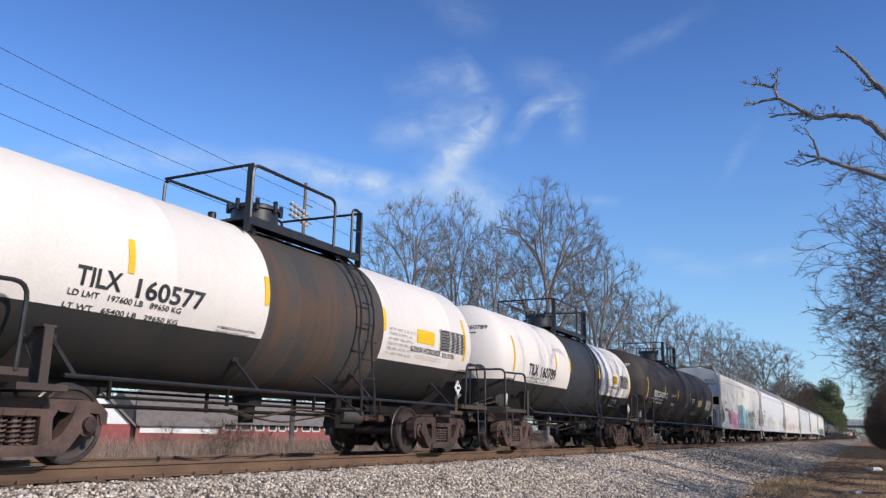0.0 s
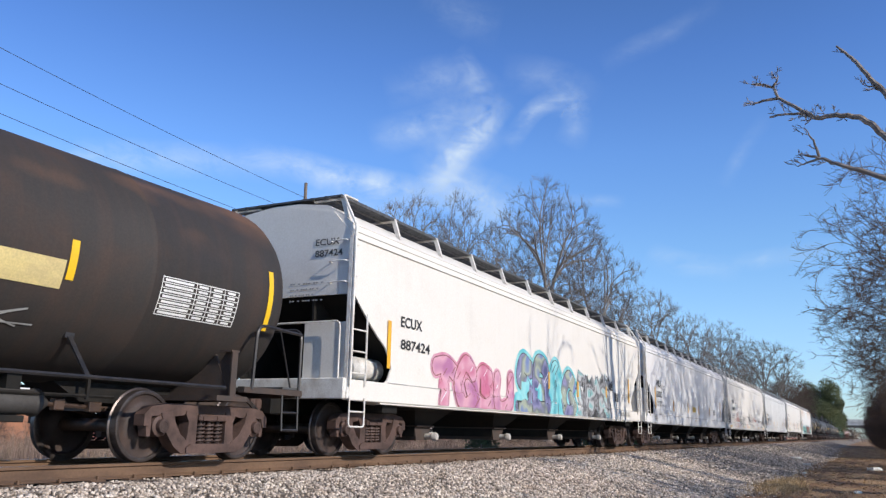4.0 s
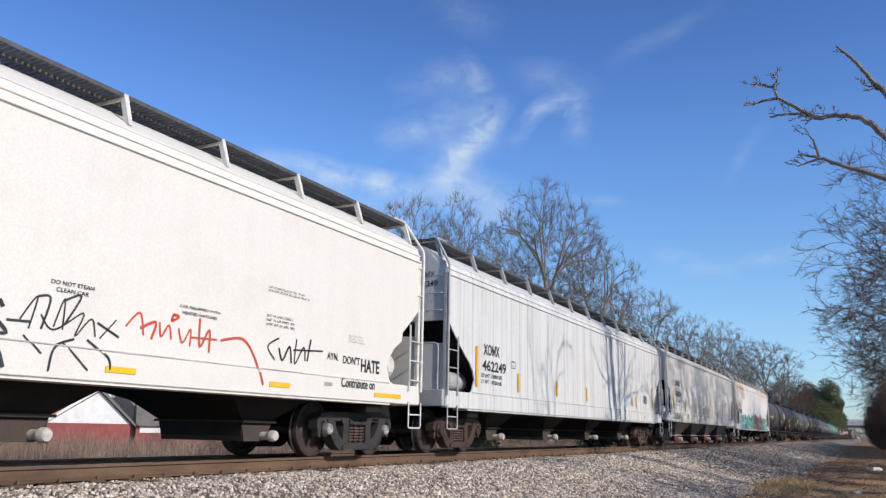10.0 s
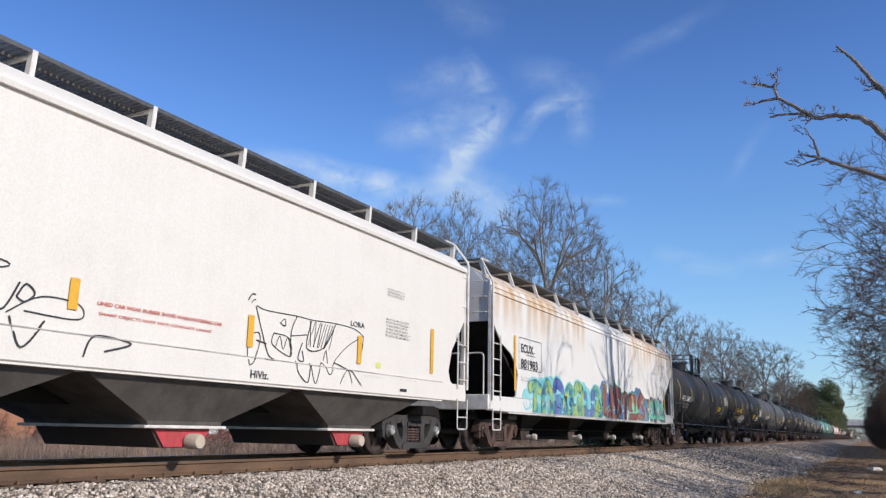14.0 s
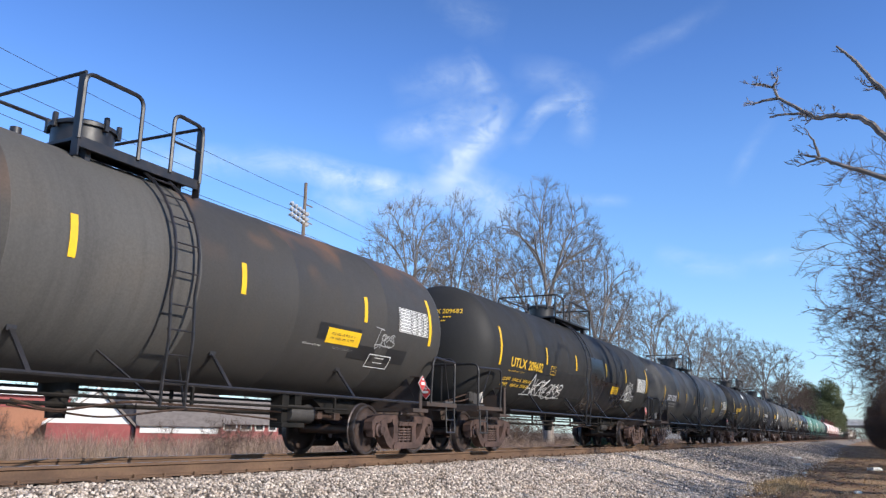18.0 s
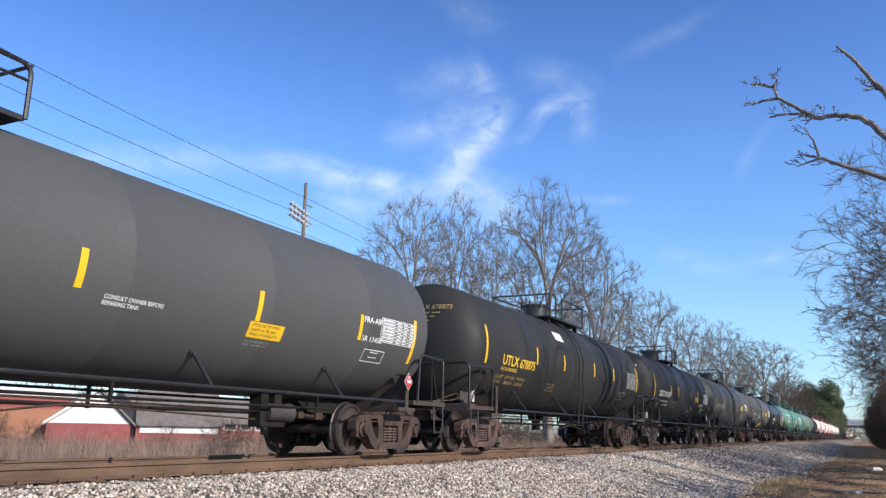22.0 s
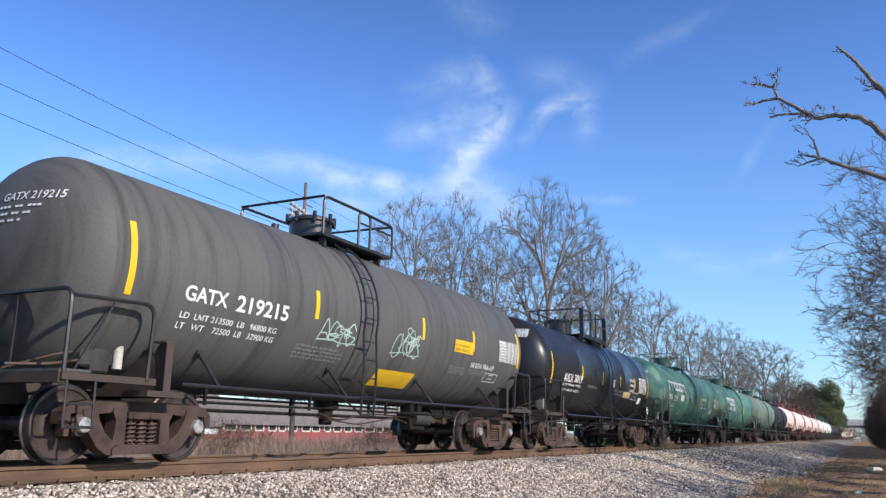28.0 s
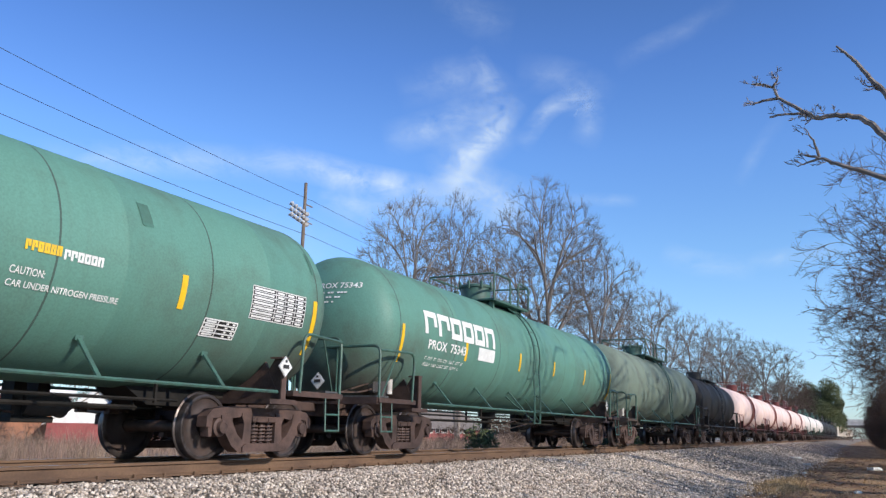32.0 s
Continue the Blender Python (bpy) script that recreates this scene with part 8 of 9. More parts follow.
def bare_tree_meshes(seed, height, width, stems=3, tips=1100, bark=BARK, twig=TWIG, trunk_r=0.36, mid=0.75, low=0.85, fork=0.14, droop=0.0, fine=0.85, rise=1.15, dome=0.0):
    """A leafless tree: poles forking again and again into a rounded crown of fine twigs. low: how far down the crown reaches."""
    rng = random.Random(seed)
    thick, thin = Shape(), Shape()
    rz = height * (1.0 - mid)
    crowd = []
    while len(crowd) < tips:
        v = Vector((rng.gauss(0, 1), rng.gauss(0, 1), rng.gauss(0, 1))).normalized() * rng.uniform(0.06, 1.0) ** 0.42
        v *= 1.0 + 0.12 * noise.noise(v * 2.3 + Vector((seed, 0, 0)))
        if v.z < -low:
            continue
        broad = 1.0 + dome * max(0.0, v.z) * (1.0 - max(0.0, v.z)) * 2.0
        tip = Vector((v.x * width * broad, v.y * width * broad, height * mid + v.z * rz))
        if tip.z - height * fork < rise * math.hypot(tip.x, tip.y):
            continue
        crowd.append(tip)
    groups = [crowd]
    while len(groups) < stems:
        groups.sort(key=len)
        groups += list(split_tips(rng, groups.pop()))
    for g in groups:
        c = sum(g, Vector()) / len(g)
        foot = Vector((c.x * 0.08, c.y * 0.08, -0.3))
        top = Vector((c.x * 0.26, c.y * 0.26, height * fork))
        r = trunk_r * (len(g) / tips) ** 0.5
        knee = foot.lerp(top, 0.5) + Vector((rng.uniform(-0.15, 0.15), rng.uniform(-0.15, 0.15), 0))
        thick.tube([foot, knee, top], r * 1.15, 8, r2=r, cap=False)
        limb(rng, thick, thin, top, (top - knee).normalized(), g, trunk_r, tips, droop, Vector((0, 0, height * 0.5)), fine)
    return [obj(name, s.v, s.f, mat, None, True) for s, name, mat in ((thick, "trunk", bark), (thin, "crown", twig))]


def plant_tree(meshes, x, y, z, rz, scale, label, category="tree", group="bare trees"):
    t = new("tree")
    t.location, t.rotation_euler, t.scale = (x, y, z), (0, 0, rz), scale if isinstance(scale, tuple) else (scale, scale, scale)
    tagged(t, label, category, group)
    part("trunk", meshes[0], t)
    part("crown", meshes[1], t)
    return t


KINDS = [bare_tree_meshes(11, 18, 4.6, 2, 1150, trunk_r=0.37, mid=0.62, low=0.45, fork=0.13, fine=0.7, rise=0.85, dome=0.5),
         bare_tree_meshes(23, 18, 4.6, 3, 1150, trunk_r=0.39, mid=0.62, low=0.45, fork=0.11, fine=0.7, rise=0.85, dome=0.5),
         bare_tree_meshes(37, 18, 4.6, 1, 900, trunk_r=0.37, mid=0.60, low=0.45, fork=0.16, fine=0.7, rise=0.8, dome=0.5),
         bare_tree_meshes(41, 18, 4.6, 3, 1400, trunk_r=0.43, mid=0.60, low=0.45, fork=0.10, fine=0.7, rise=0.85, dome=0.5)]
# x, y, height, half width of the crown, kind
ROW = [(49.0, 28.2, 18.0, 3.3, 1), (56.6, 28.0, 19.9, 2.9, 0), (52.0, 23.2, 16.0, 2.0, 2), (60.3, 22, 21.2, 4.5, 3), (71.1, 21, 18.9, 3.9, 0), (82.5, 22.5, 16.4, 2.6, 2), (94.4, 21, 17.8, 3.6, 1), (111.1, 20, 17.5, 3.2, 2),
       (137.5, 20, 19.0, 5.2, 3), (184, 18, 21.4, 6.2, 1), (160, 21, 16.5, 4.0, 0), (236, 19.5, 16.0, 5.0, 0)]
for i, (x, y, h, w, k) in enumerate(ROW):
    plant_tree(KINDS[k], x, y, -0.6, i * 1.7, (w / 4.6, w / 4.6, h / 18), "leafless winter tree with a rounded crown beyond the track")
RUSSET_CROWN = bare_tree_meshes(47, 18, 4.6, 4, 1700, bark=DARK_BARK, twig=RUSSET_TWIG, trunk_r=0.36, mid=0.56, low=0.8, fork=0.08, fine=0.8, rise=0.4, dome=0.4)
for i, (x, y, h, w) in enumerate(((196, 14.6, 15.2, 4.4), (203, 17.4, 14.0, 4.0), (212, 13.4, 14.4, 3.4))):
    plant_tree(RUSSET_CROWN, x, y, -0.6, i * 2.1, (w / 4.6, w / 4.6, h / 18), "leafless brown tree with a dense twiggy crown by the pines")
RIGHT = [bare_tree_meshes(61, 16, 7.5, 3, 1250, bark=DARK_BARK, twig=RUSSET_TWIG, trunk_r=0.27, mid=0.58, low=0.68, fork=0.16, droop=0.06, rise=0.3),
         bare_tree_meshes(67, 16, 7.5, 4, 1250, bark=DARK_BARK, twig=RUSSET_TWIG, trunk_r=0.27, mid=0.58, low=0.68, fork=0.14, droop=0.06, rise=0.3)]
RIGHT.append(bare_tree_meshes(71, 16, 7.5, 4, 2600, bark=DARK_BARK, twig=RUSSET_TWIG, trunk_r=0.25, mid=0.54, low=0.78, fork=0.14, droop=0.16, rise=0.15, fine=0.5))
for i, (x, y, h, w, k) in enumerate([(37, -5.1, 14.5, 7.2, 2), (44, -6.2, 13.5, 7.4, 2), (52, -5.0, 12.5, 7.4, 2), (64, -5.6, 11, 6.6, 1), (74, -5.6, 9.5, 6.0, 0), (85, -5.2, 9, 5.6, 1), (103, -5.4, 8, 5.2, 0), (128, -5.0, 8, 5.0, 1), (158, -4.8, 8.5, 5, 0), (210, -4.4, 10, 5, 1)]):
    plant_tree(RIGHT[k], x, y, ground_z(x, y), 0.9 + i * 2.3, (w / 7.5, w / 7.5, h / 16), "leafless tangled tree with russet twigs beside the path", group="trees beside the path")


OPEN_TREE = bare_tree_meshes(83, 15, 5.5, 3, 90, trunk_r=0.24, mid=0.62, fork=0.2, rise=0.6, fine=0.5)
for i, (x, y, s) in enumerate(((18.0, -9.5, (0.5, 0.5, 0.95)), (31.5, -10.0, (0.9, 0.9, 1.0)))):
    plant_tree(OPEN_TREE, x, y, ground_z(x, y), 1.3 * i, s, "open-crowned bare tree standing back from the path", group="trees beside the path")


YOUNG = bare_tree_meshes(89, 8, 2.4, 6, 120, bark=DARK_BARK, twig=RUSSET_TWIG, trunk_r=0.30, mid=0.62, low=0.9, fork=0.42, rise=0.1, fine=0.6)
for i, (x, y, h) in enumerate(((11.0, -7.2, 6.6), (13.6, -8.4, 7.2), (16.0, -6.6, 6.4), (18.2, -8.0, 7.4), (21.0, -7.0, 7.0), (24.0, -8.2, 7.6), (29.0, -6.6, 7.2), (33.0, -7.6, 7.8), (39.0, -6.8, 7.4), (44.0, -7.0, 7.6))):
    plant_tree(YOUNG, x, y, ground_z(x, y), 1.9 * i, h / 8, "slender many-stemmed bare young tree behind the verge", group="trees beside the path")


def dead_limb_tree():
    """The tall half-dead tree whose bare limbs reach out over the verge."""
    rng = random.Random(5)
    t = new("tree")
    bx, by = 25.0, -4.2
    t.location = (bx, by, -0.98)
    tagged(t, "half-dead tree with pale bare limbs reaching over the verge", "tree", "trees beside the path")
    for path, r in (([(0, 0, -0.3), (0.1, 0.2, 4), (-0.1, 0.6, 7.6), (0.0, 1.0, 8.6)], 0.24), ([(0.05, 0.1, 2.0), (-0.5, 0.0, 6), (-1.1, -0.4, 10), (-1.4, -0.6, 14)], 0.13),
                    ([(0.05, 0.1, 2.6), (0.7, -0.3, 6), (1.0, -0.2, 9.5), (1.5, -0.5, 13.5)], 0.12), ([(0.0, 0.3, 5.0), (0.3, -0.2, 8), (0.2, -0.6, 12), (0.5, -0.8, 15)], 0.11)):
        s, tw = Shape(), Shape()
        pts = bend(path, 1.0)
        s.tube(pts, r, 8, r2=r * 0.4)
        for k in range(len(pts) // 2, len(pts)):
            d = Vector((rng.uniform(-0.8, 0.8), rng.uniform(-0.8, 0.2), rng.uniform(0.1, 0.9))).normalized()
            branch(rng, tw, tw, pts[k], d, rng.uniform(1.2, 2.4), 0.045, 2, 4, 1.1, 0.02)
        s.add(tw.v, tw.f)
        part("trunk", s.mesh("trunk", PALE_BARK, True), t)
    limbs = [[(0, 1.0, 8.4), (0, 2.2, 8.9), (0, 2.65, 10.0), (0, 2.93, 11.16), (0, 3.29, 11.67), (0, 3.61, 12.27), (0, 3.85, 12.59), (0, 4.08, 12.88)],
             [(0, 0.9, 8.0), (0, 2.2, 8.5), (0, 2.65, 9.32), (0, 3.05, 9.84), (0, 3.34, 10.25), (0, 3.68, 10.54), (0, 4.26, 10.71), (0, 4.79, 10.70), (0, 5.15, 11.01), (0, 5.78, 11.50), (0, 6.23, 11.53), (0, 6.51, 11.43)],
             [(0, 4.79, 10.73), (0, 5.16, 10.94), (0, 5.62, 10.98), (0, 6.07, 10.95)],
             [(0, 5.78, 11.52), (0, 5.91, 11.90), (0, 6.20, 12.05), (0, 6.52, 12.11)],
             [(0, 0.8, 7.6), (0, 2.23, 7.95), (0, 2.74, 8.34), (0, 3.16, 8.62), (0, 3.81, 8.95), (0, 4.38, 9.23), (0, 4.81, 9.46), (0, 5.18, 9.60)],
             [(0, 4.81, 9.44), (0, 5.12, 9.37), (0, 5.40, 9.28)],
             [(0, 4.80, 9.50), (0, 4.92, 10.01), (0, 5.12, 10.43)],
             [(0, 5.91, 11.9), (0, 5.80, 12.1), (0, 5.76, 12.28)],
             [(0, 4.74, 10.76), (0, 4.94, 10.69), (0, 5.11, 10.55)],
             [(0, 3.04, 11.27), (0, 3.24, 11.40), (0, 3.45, 11.49)]]
    for limb in limbs:
        s, tw = Shape(), Shape()
        pts = []
        lm = [Vector(p) for p in limb]
        for a, b in zip(lm, lm[1:]):
            for i in range(4):
                q = a.lerp(b, i / 4)
                pts.append(q + Vector((rng.uniform(-0.04, 0.04), rng.uniform(-0.02, 0.02), rng.uniform(-0.025, 0.025))))
        pts.append(lm[-1])
        s.tube(pts, 0.12 if len(limb) > 5 else 0.045, 6, r2=0.03 if len(limb) > 3 else 0.014)
        for k in range(2 if len(limb) < 5 else len(pts) // 2, len(pts), 2):
            if rng.random() < (0.9 if len(limb) < 5 else 0.4):
                d = Vector((rng.uniform(-0.5, 0.5), rng.uniform(0.1, 0.8), rng.uniform(-0.2, 0.9))).normalized()
                branch(rng, tw, tw, pts[k], d, rng.uniform(0.16, 0.34), 0.011, 3, 5, 1.2, 0.05)
        s.add(tw.v, tw.f)
        part("limb", s.mesh("limb", PALE_BARK), t)


dead_limb_tree()


# ---- beyond the track ----
BRICK = surface("orange_brown_brickwork", (0.36, 0.17, 0.10), (0.28, 0.13, 0.08), 0.9, 0.0, 6.0, bump=0.2)
RED_WALL = surface("faded_red_wall", (0.30, 0.075, 0.07), (0.22, 0.065, 0.06), 0.8, 0.0, 0.6, bump=0.1)
ROOF_WHITE = surface("white_metal_roof", (0.78, 0.77, 0.75), (0.65, 0.63, 0.60), 0.5, 0.0, 1.0, bump=0.05)
ROOF_GREY = surface("grey_brown_shingle_roof", (0.20, 0.17, 0.15), (0.14, 0.12, 0.11), 0.9, 0.0, 1.5, bump=0.2)
GLASS_DARK = surface("dark_window_glass", (0.03, 0.035, 0.04), (0.05, 0.055, 0.06), 0.1, 0.0, 1.0, bump=0.0)
CONCRETE = surface("weathered_concrete", (0.66, 0.64, 0.60), (0.50, 0.48, 0.45), 0.85, 0.0, 0.7, bump=0.2)
POLE_WOOD = surface("weathered_pole_timber", (0.20, 0.155, 0.12), (0.12, 0.095, 0.08), 0.9, 0.0, 2.0, bump=0.4, stretch=(4, 4, 0.4))
LAMP_GREY = surface("aluminium_floodlight", (0.66, 0.67, 0.68), (0.16, 0.16, 0.17), 0.45, 0.2, 3.0, bump=0.05)
WIRE = surface("black_cable", (0.03, 0.03, 0.032), (0.04, 0.04, 0.04), 0.6, 0.0, 3.0, bump=0.0)


def brick_hall():
    b = new("brick_building")
    tagged(b, "low orange-brown brick building with dark windows and white fascia", "building")
    b.location = (0, 80, -2.6)
    s = Shape()
    s.box(-20, 63, 0, 25, 0, 4.6)
    part("wall", s.mesh("wall", BRICK), b)
    s = Shape().box(-20.4, 63.4, -0.5, 25.4, 5.9, 6.9)
    part("fascia", s.mesh("fascia", ROOF_WHITE), b)
    s = Shape().box(-20, 63, -0.02, 25, 4.6, 5.9)
    part("upper_wall", s.mesh("upper_wall", RED_WALL), b)
    for i in range(10):
        x = -18 + i * 7.5
        w = part("window", Shape().box(x, x + 4.6, -0.06, -0.025, 4.7, 5.8).mesh("window", GLASS_DARK), b)
        part("window_frame", Shape().box(x + 2.22, x + 2.38, -0.10, -0.055, 4.7, 5.8).box(x - 0.1, x + 4.7, -0.10, -0.03, 4.58, 4.7).mesh("window_frame", ROOF_WHITE), w)


def gabled_shed():
    b = new("shed")
    tagged(b, "shed with red walls and a white gabled metal roof", "shed")
    b.location, b.rotation_euler = (59.5, 79.5, -2.6), (0, 0, -0.7)
    part("wall", Shape().box(0.6, 8.8, -4.2, 3.5, 0, 3.1).mesh("wall", RED_WALL), b)
    part("gable", Shape().plate([(0.6, 3.1), (8.8, 3.1), (5.4, 6.4)], -4.2, -4.0).mesh("gable", ROOF_WHITE), b)
    part("roof", Shape().plate([(0.2, 2.85), (0.2, 3.15), (5.4, 7.0), (5.4, 6.55)][::-1], -4.6, 3.6).mesh("roof", ROOF_WHITE), b)
    # right slope in grey-brown: the white roof's shaded side, done by colour
    part("roof", Shape().plate([(5.41, 6.55), (5.41, 7.0), (9.3, 3.1), (9.3, 2.8)][::-1], -4.6, 3.6).mesh("roof", ROOF_GREY), b)
    annexe = Shape().box(9.4, 18.5, -3.0, 7.0, 0, 3.0)
    part("annexe_wall", annexe.mesh("annexe_wall", RED_WALL), b)
    part("annexe_roof", Shape().plate_x([(-3.5, 2.95), (7.5, 2.95), (2.0, 7.0)], 9.35, 18.55).mesh("annexe_roof", ROOF_GREY), b)
    part("window_band", Shape().box(9.8, 18.2, -3.1, -3.03, 2.2, 2.9).mesh("window_band", ROOF_WHITE), b)


def long_block():
    b = new("row_building")
    tagged(b, "long low red-walled row with white-framed windows and a grey roof", "building")
    b.location = (76.6, 82, -3.2)
    part("wall", Shape().box(0, 102, 0, 10, 0, 3.0).box(0, 102, 0.2, 10, 3.0, 3.9).mesh("wall", RED_WALL), b)
    s = Shape().plate_x([(-0.6, 3.95), (10.6, 3.95), (5.0, 8.0)], -0.5, 102.5)
    part("roof", s.mesh("roof", ROOF_GREY), b)
    rng = random.Random(8)
    x = 1.5
    while x < 99:
        w = rng.uniform(1.6, 3.2)
        win = part("window", Shape().box(x, x + w, 0.12, 0.19, 3.05, 3.85).mesh("window", GLASS_DARK), b)
        part("window_frame", Shape().box(x - 0.15, x + w + 0.15, 0.05, 0.15, 3.0, 3.22).box(x - 0.15, x + 0.1, 0.05, 0.15, 3.0, 3.9).box(x + w - 0.1, x + w + 0.15, 0.05, 0.15, 3.0, 3.9).mesh("window_frame", CONCRETE), win)
        x += w + rng.uniform(0.5, 1.4)


brick_hall()
gabled_shed()
long_block()


def floodlight_pole():
    p = new("floodlight_pole")
    x, y = 59.6, 46.0
    p.location = (x, y, -2.0)
    tagged(p, "tall timber pole with three crossarms and a bank of floodlights", "utility pole")
    part("pole", Shape().tube([(0, 0, 0), (0, 0, 13), (0, 0, 25.4)], 0.24, 10, r2=0.15).mesh("pole", POLE_WOOD, True), p)
    for z in (23.3, 21.6):
        part("crossarm", Shape().tube([(-0.1, 0, z), (1.1, -0.1, z - 0.05)], 0.06, 6).mesh("crossarm", POLE_WOOD), p)
    body = Shape().lathe([(-0.26, 0.0), (-0.24, 0.10), (-0.10, 0.15), (0.0, 0.21), (0.05, 0.225), (0.06, 0.0)], 14, "y").mesh("floodlight", LAMP_GREY, True)
    for row in range(3):
        z = 22.55 - row * 0.52
        rack = part("lamp_rack", Shape().tube([(-2.1, 0.2, z + 0.25), (0.6, 0.2, z - 0.25)], 0.045, 5).mesh("lamp_rack", LAMP_GREY), p)
        for k in range(5):
            xx = -1.95 + k * 0.58
            part("floodlight", body, rack, at=Matrix.Translation((xx, -0.05, z + 0.05 - 0.185 * (xx + 0.75))) @ Matrix.Rotation(radians(28), 4, "X") @ Matrix.Rotation(radians(-30 if xx < 0 else 150), 4, "Z"))
    return x, y


PX, PY = floodlight_pole()


def cable(z_near, z_far, dy):
    """An overhead wire parallel to the track, sagging between poles."""
    pts = []
    for x0, x1, za, zb in ((-10, PX + 1.1, z_near, z_far), (PX + 1.1, 150, z_far, z_far - 0.5)):
        for i in range(24):
            t = i / 24
            pts.append((x0 + (x1 - x0) * t, PY + dy, za + (zb - za) * t - 1.0 * 4 * t * (1 - t)))
    pts.append((150, PY + dy, z_far - 0.5))
    tagged(new("overhead_wire", Shape().tube(pts, 0.022, 4).mesh("overhead_wire", WIRE)), "thin black overhead wire slung between poles", "wire", "overhead wires")


cable(26.8, 21.85, -0.1)
cable(23.9, 20.15, -0.1)
cable(22.0, 18.35, -0.1)
far_pole = new("utility_pole", Shape().tube([(0, 0, 0), (0, 0, 23)], 0.22, 8, r2=0.15).mesh("utility_pole", POLE_WOOD, True))
far_pole.location = (150, PY, -2)
tagged(far_pole, "distant timber utility pole among the trees", "utility pole")


def overpass():
    b = new("overpass")
    tagged(b, "distant concrete road bridge across the railway", "bridge")
    b.location = (305, 0, 0)
    part("deck", Shape().box(0, 9, -70, 70, 4.6, 5.6).mesh("deck", CONCRETE), b)
    part("parapet", Shape().box(-0.2, 0.1, -70, 70, 5.6, 6.5).mesh("parapet", CONCRETE), b)
    part("girder", Shape().box(0.3, 8.7, -70, 70, 3.9, 4.6).mesh("girder", ROOF_GREY), b)
    for y in (-2, 16):
        part("pier", Shape().box(2, 7, y - 0.6, y + 0.6, -1, 3.9).mesh("pier", CONCRETE), b)
    part("abutment", Shape().box(0.5, 8.5, -70, -8, -1, 3.9).mesh("abutment", CONCRETE), b)
    part("abutment", Shape().box(0.5, 8.5, 26, 70, -1, 3.9).mesh("abutment", CONCRETE), b)


overpass()


def blade_field(name, label, mat, spots, lean=0.25, category="grass"):
    """spots: (x, y, height, width); thin crossed stems standing on the ground."""
    rng = random.Random(len(spots))
    vs, fs = [], []
    for x, y, h, w in spots:
        a = rng.uniform(0, 3.14)
        dx, dy = math.cos(a) * w / 2, math.sin(a) * w / 2
        lx, ly = rng.uniform(-lean, lean) * h, rng.uniform(-lean, lean) * h
        z = ground_z(x, y) - 0.03
        k = len(vs)
        vs += [(x - dx, y - dy, z), (x + dx, y + dy, z), (x + lx * 0.4 + dx * 0.7, y + ly * 0.4 + dy * 0.7, z + h * 0.6), (x + lx * 0.4 - dx * 0.7, y + ly * 0.4 - dy * 0.7, z + h * 0.6), (x + lx, y + ly, z + h)]
        fs += [(k, k + 1, k + 2, k + 3), (k + 3, k + 2, k + 4)]
    tagged(new(name, obj(name, vs, fs, mat)), label, category, kind="stuff")


def sow():
    rng = random.Random(77)
    weeds = []
    for _ in range(90000):
        x = rng.uniform(6, 110)
        y = rng.uniform(18.6, 25) if rng.random() < 0.7 else rng.uniform(25, 36)
        c = noise.noise(Vector((x * 0.22, y * 0.3, 7.0)))
        if c < -0.15 and rng.random() < 0.7:
            continue
        weeds.append((x, y, rng.uniform(0.15, 0.62) * (1.0 + 1.6 * max(0, c)) * (1.2 if y > 25 else 1.0), rng.uniform(0.005, 0.016)))
    blade_field("weeds", "dry brown winter weeds and grass beyond the rails", WEED, weeds, 0.5)
    straw = []
    for _ in range(9000):
        x = rng.uniform(14, 120)
        y = rng.uniform(-5, ballast_toe(x) + 0.3)
        c = noise.noise(Vector((x * 0.25, y * 0.6, 2.0))) + 0.5 * noise.noise(Vector((x * 0.9, y * 1.2, 5.0)))
        if c < 0.05:
            continue
        straw.append((x, y, rng.uniform(0.05, 0.16) * (1 + c), rng.uniform(0.008, 0.02)))
    for _ in range(4500):
        x, y = rng.gauss(27, 2.2), rng.gauss(2.5, 0.35)
        straw.append((x, y, rng.uniform(0.05, 0.2), rng.uniform(0.006, 0.016)))
    blade_field("straw_grass", "bleached straw-coloured grass tufts on the verge", STRAW, straw, 0.6)
    litter = []
    for _ in range(9000):
        x = rng.uniform(10, 70)
        y = rng.uniform(-4, ballast_toe(x) + 0.2)
        litter.append((x, y))
    vs, fs = [], []
    for x, y in litter:
        z = ground_z(x, y) + 0.012
        a, r = rng.uniform(0, 6.28), rng.uniform(0.03, 0.06)
        k = len(vs)
        for j, q in enumerate((1.0, 0.6, 1.0, 0.6)):
            vs.append((x + r * q * math.cos(a + j * 1.57), y + r * q * math.sin(a + j * 1.57), z + rng.uniform(-0.01, 0.025)))
        fs.append((k, k + 1, k + 2, k + 3))
    tagged(new("leaf_litter", obj("leaf_litter", vs, fs, LEAF)), "fallen brown leaves scattered on the verge", "leaves", kind="stuff")


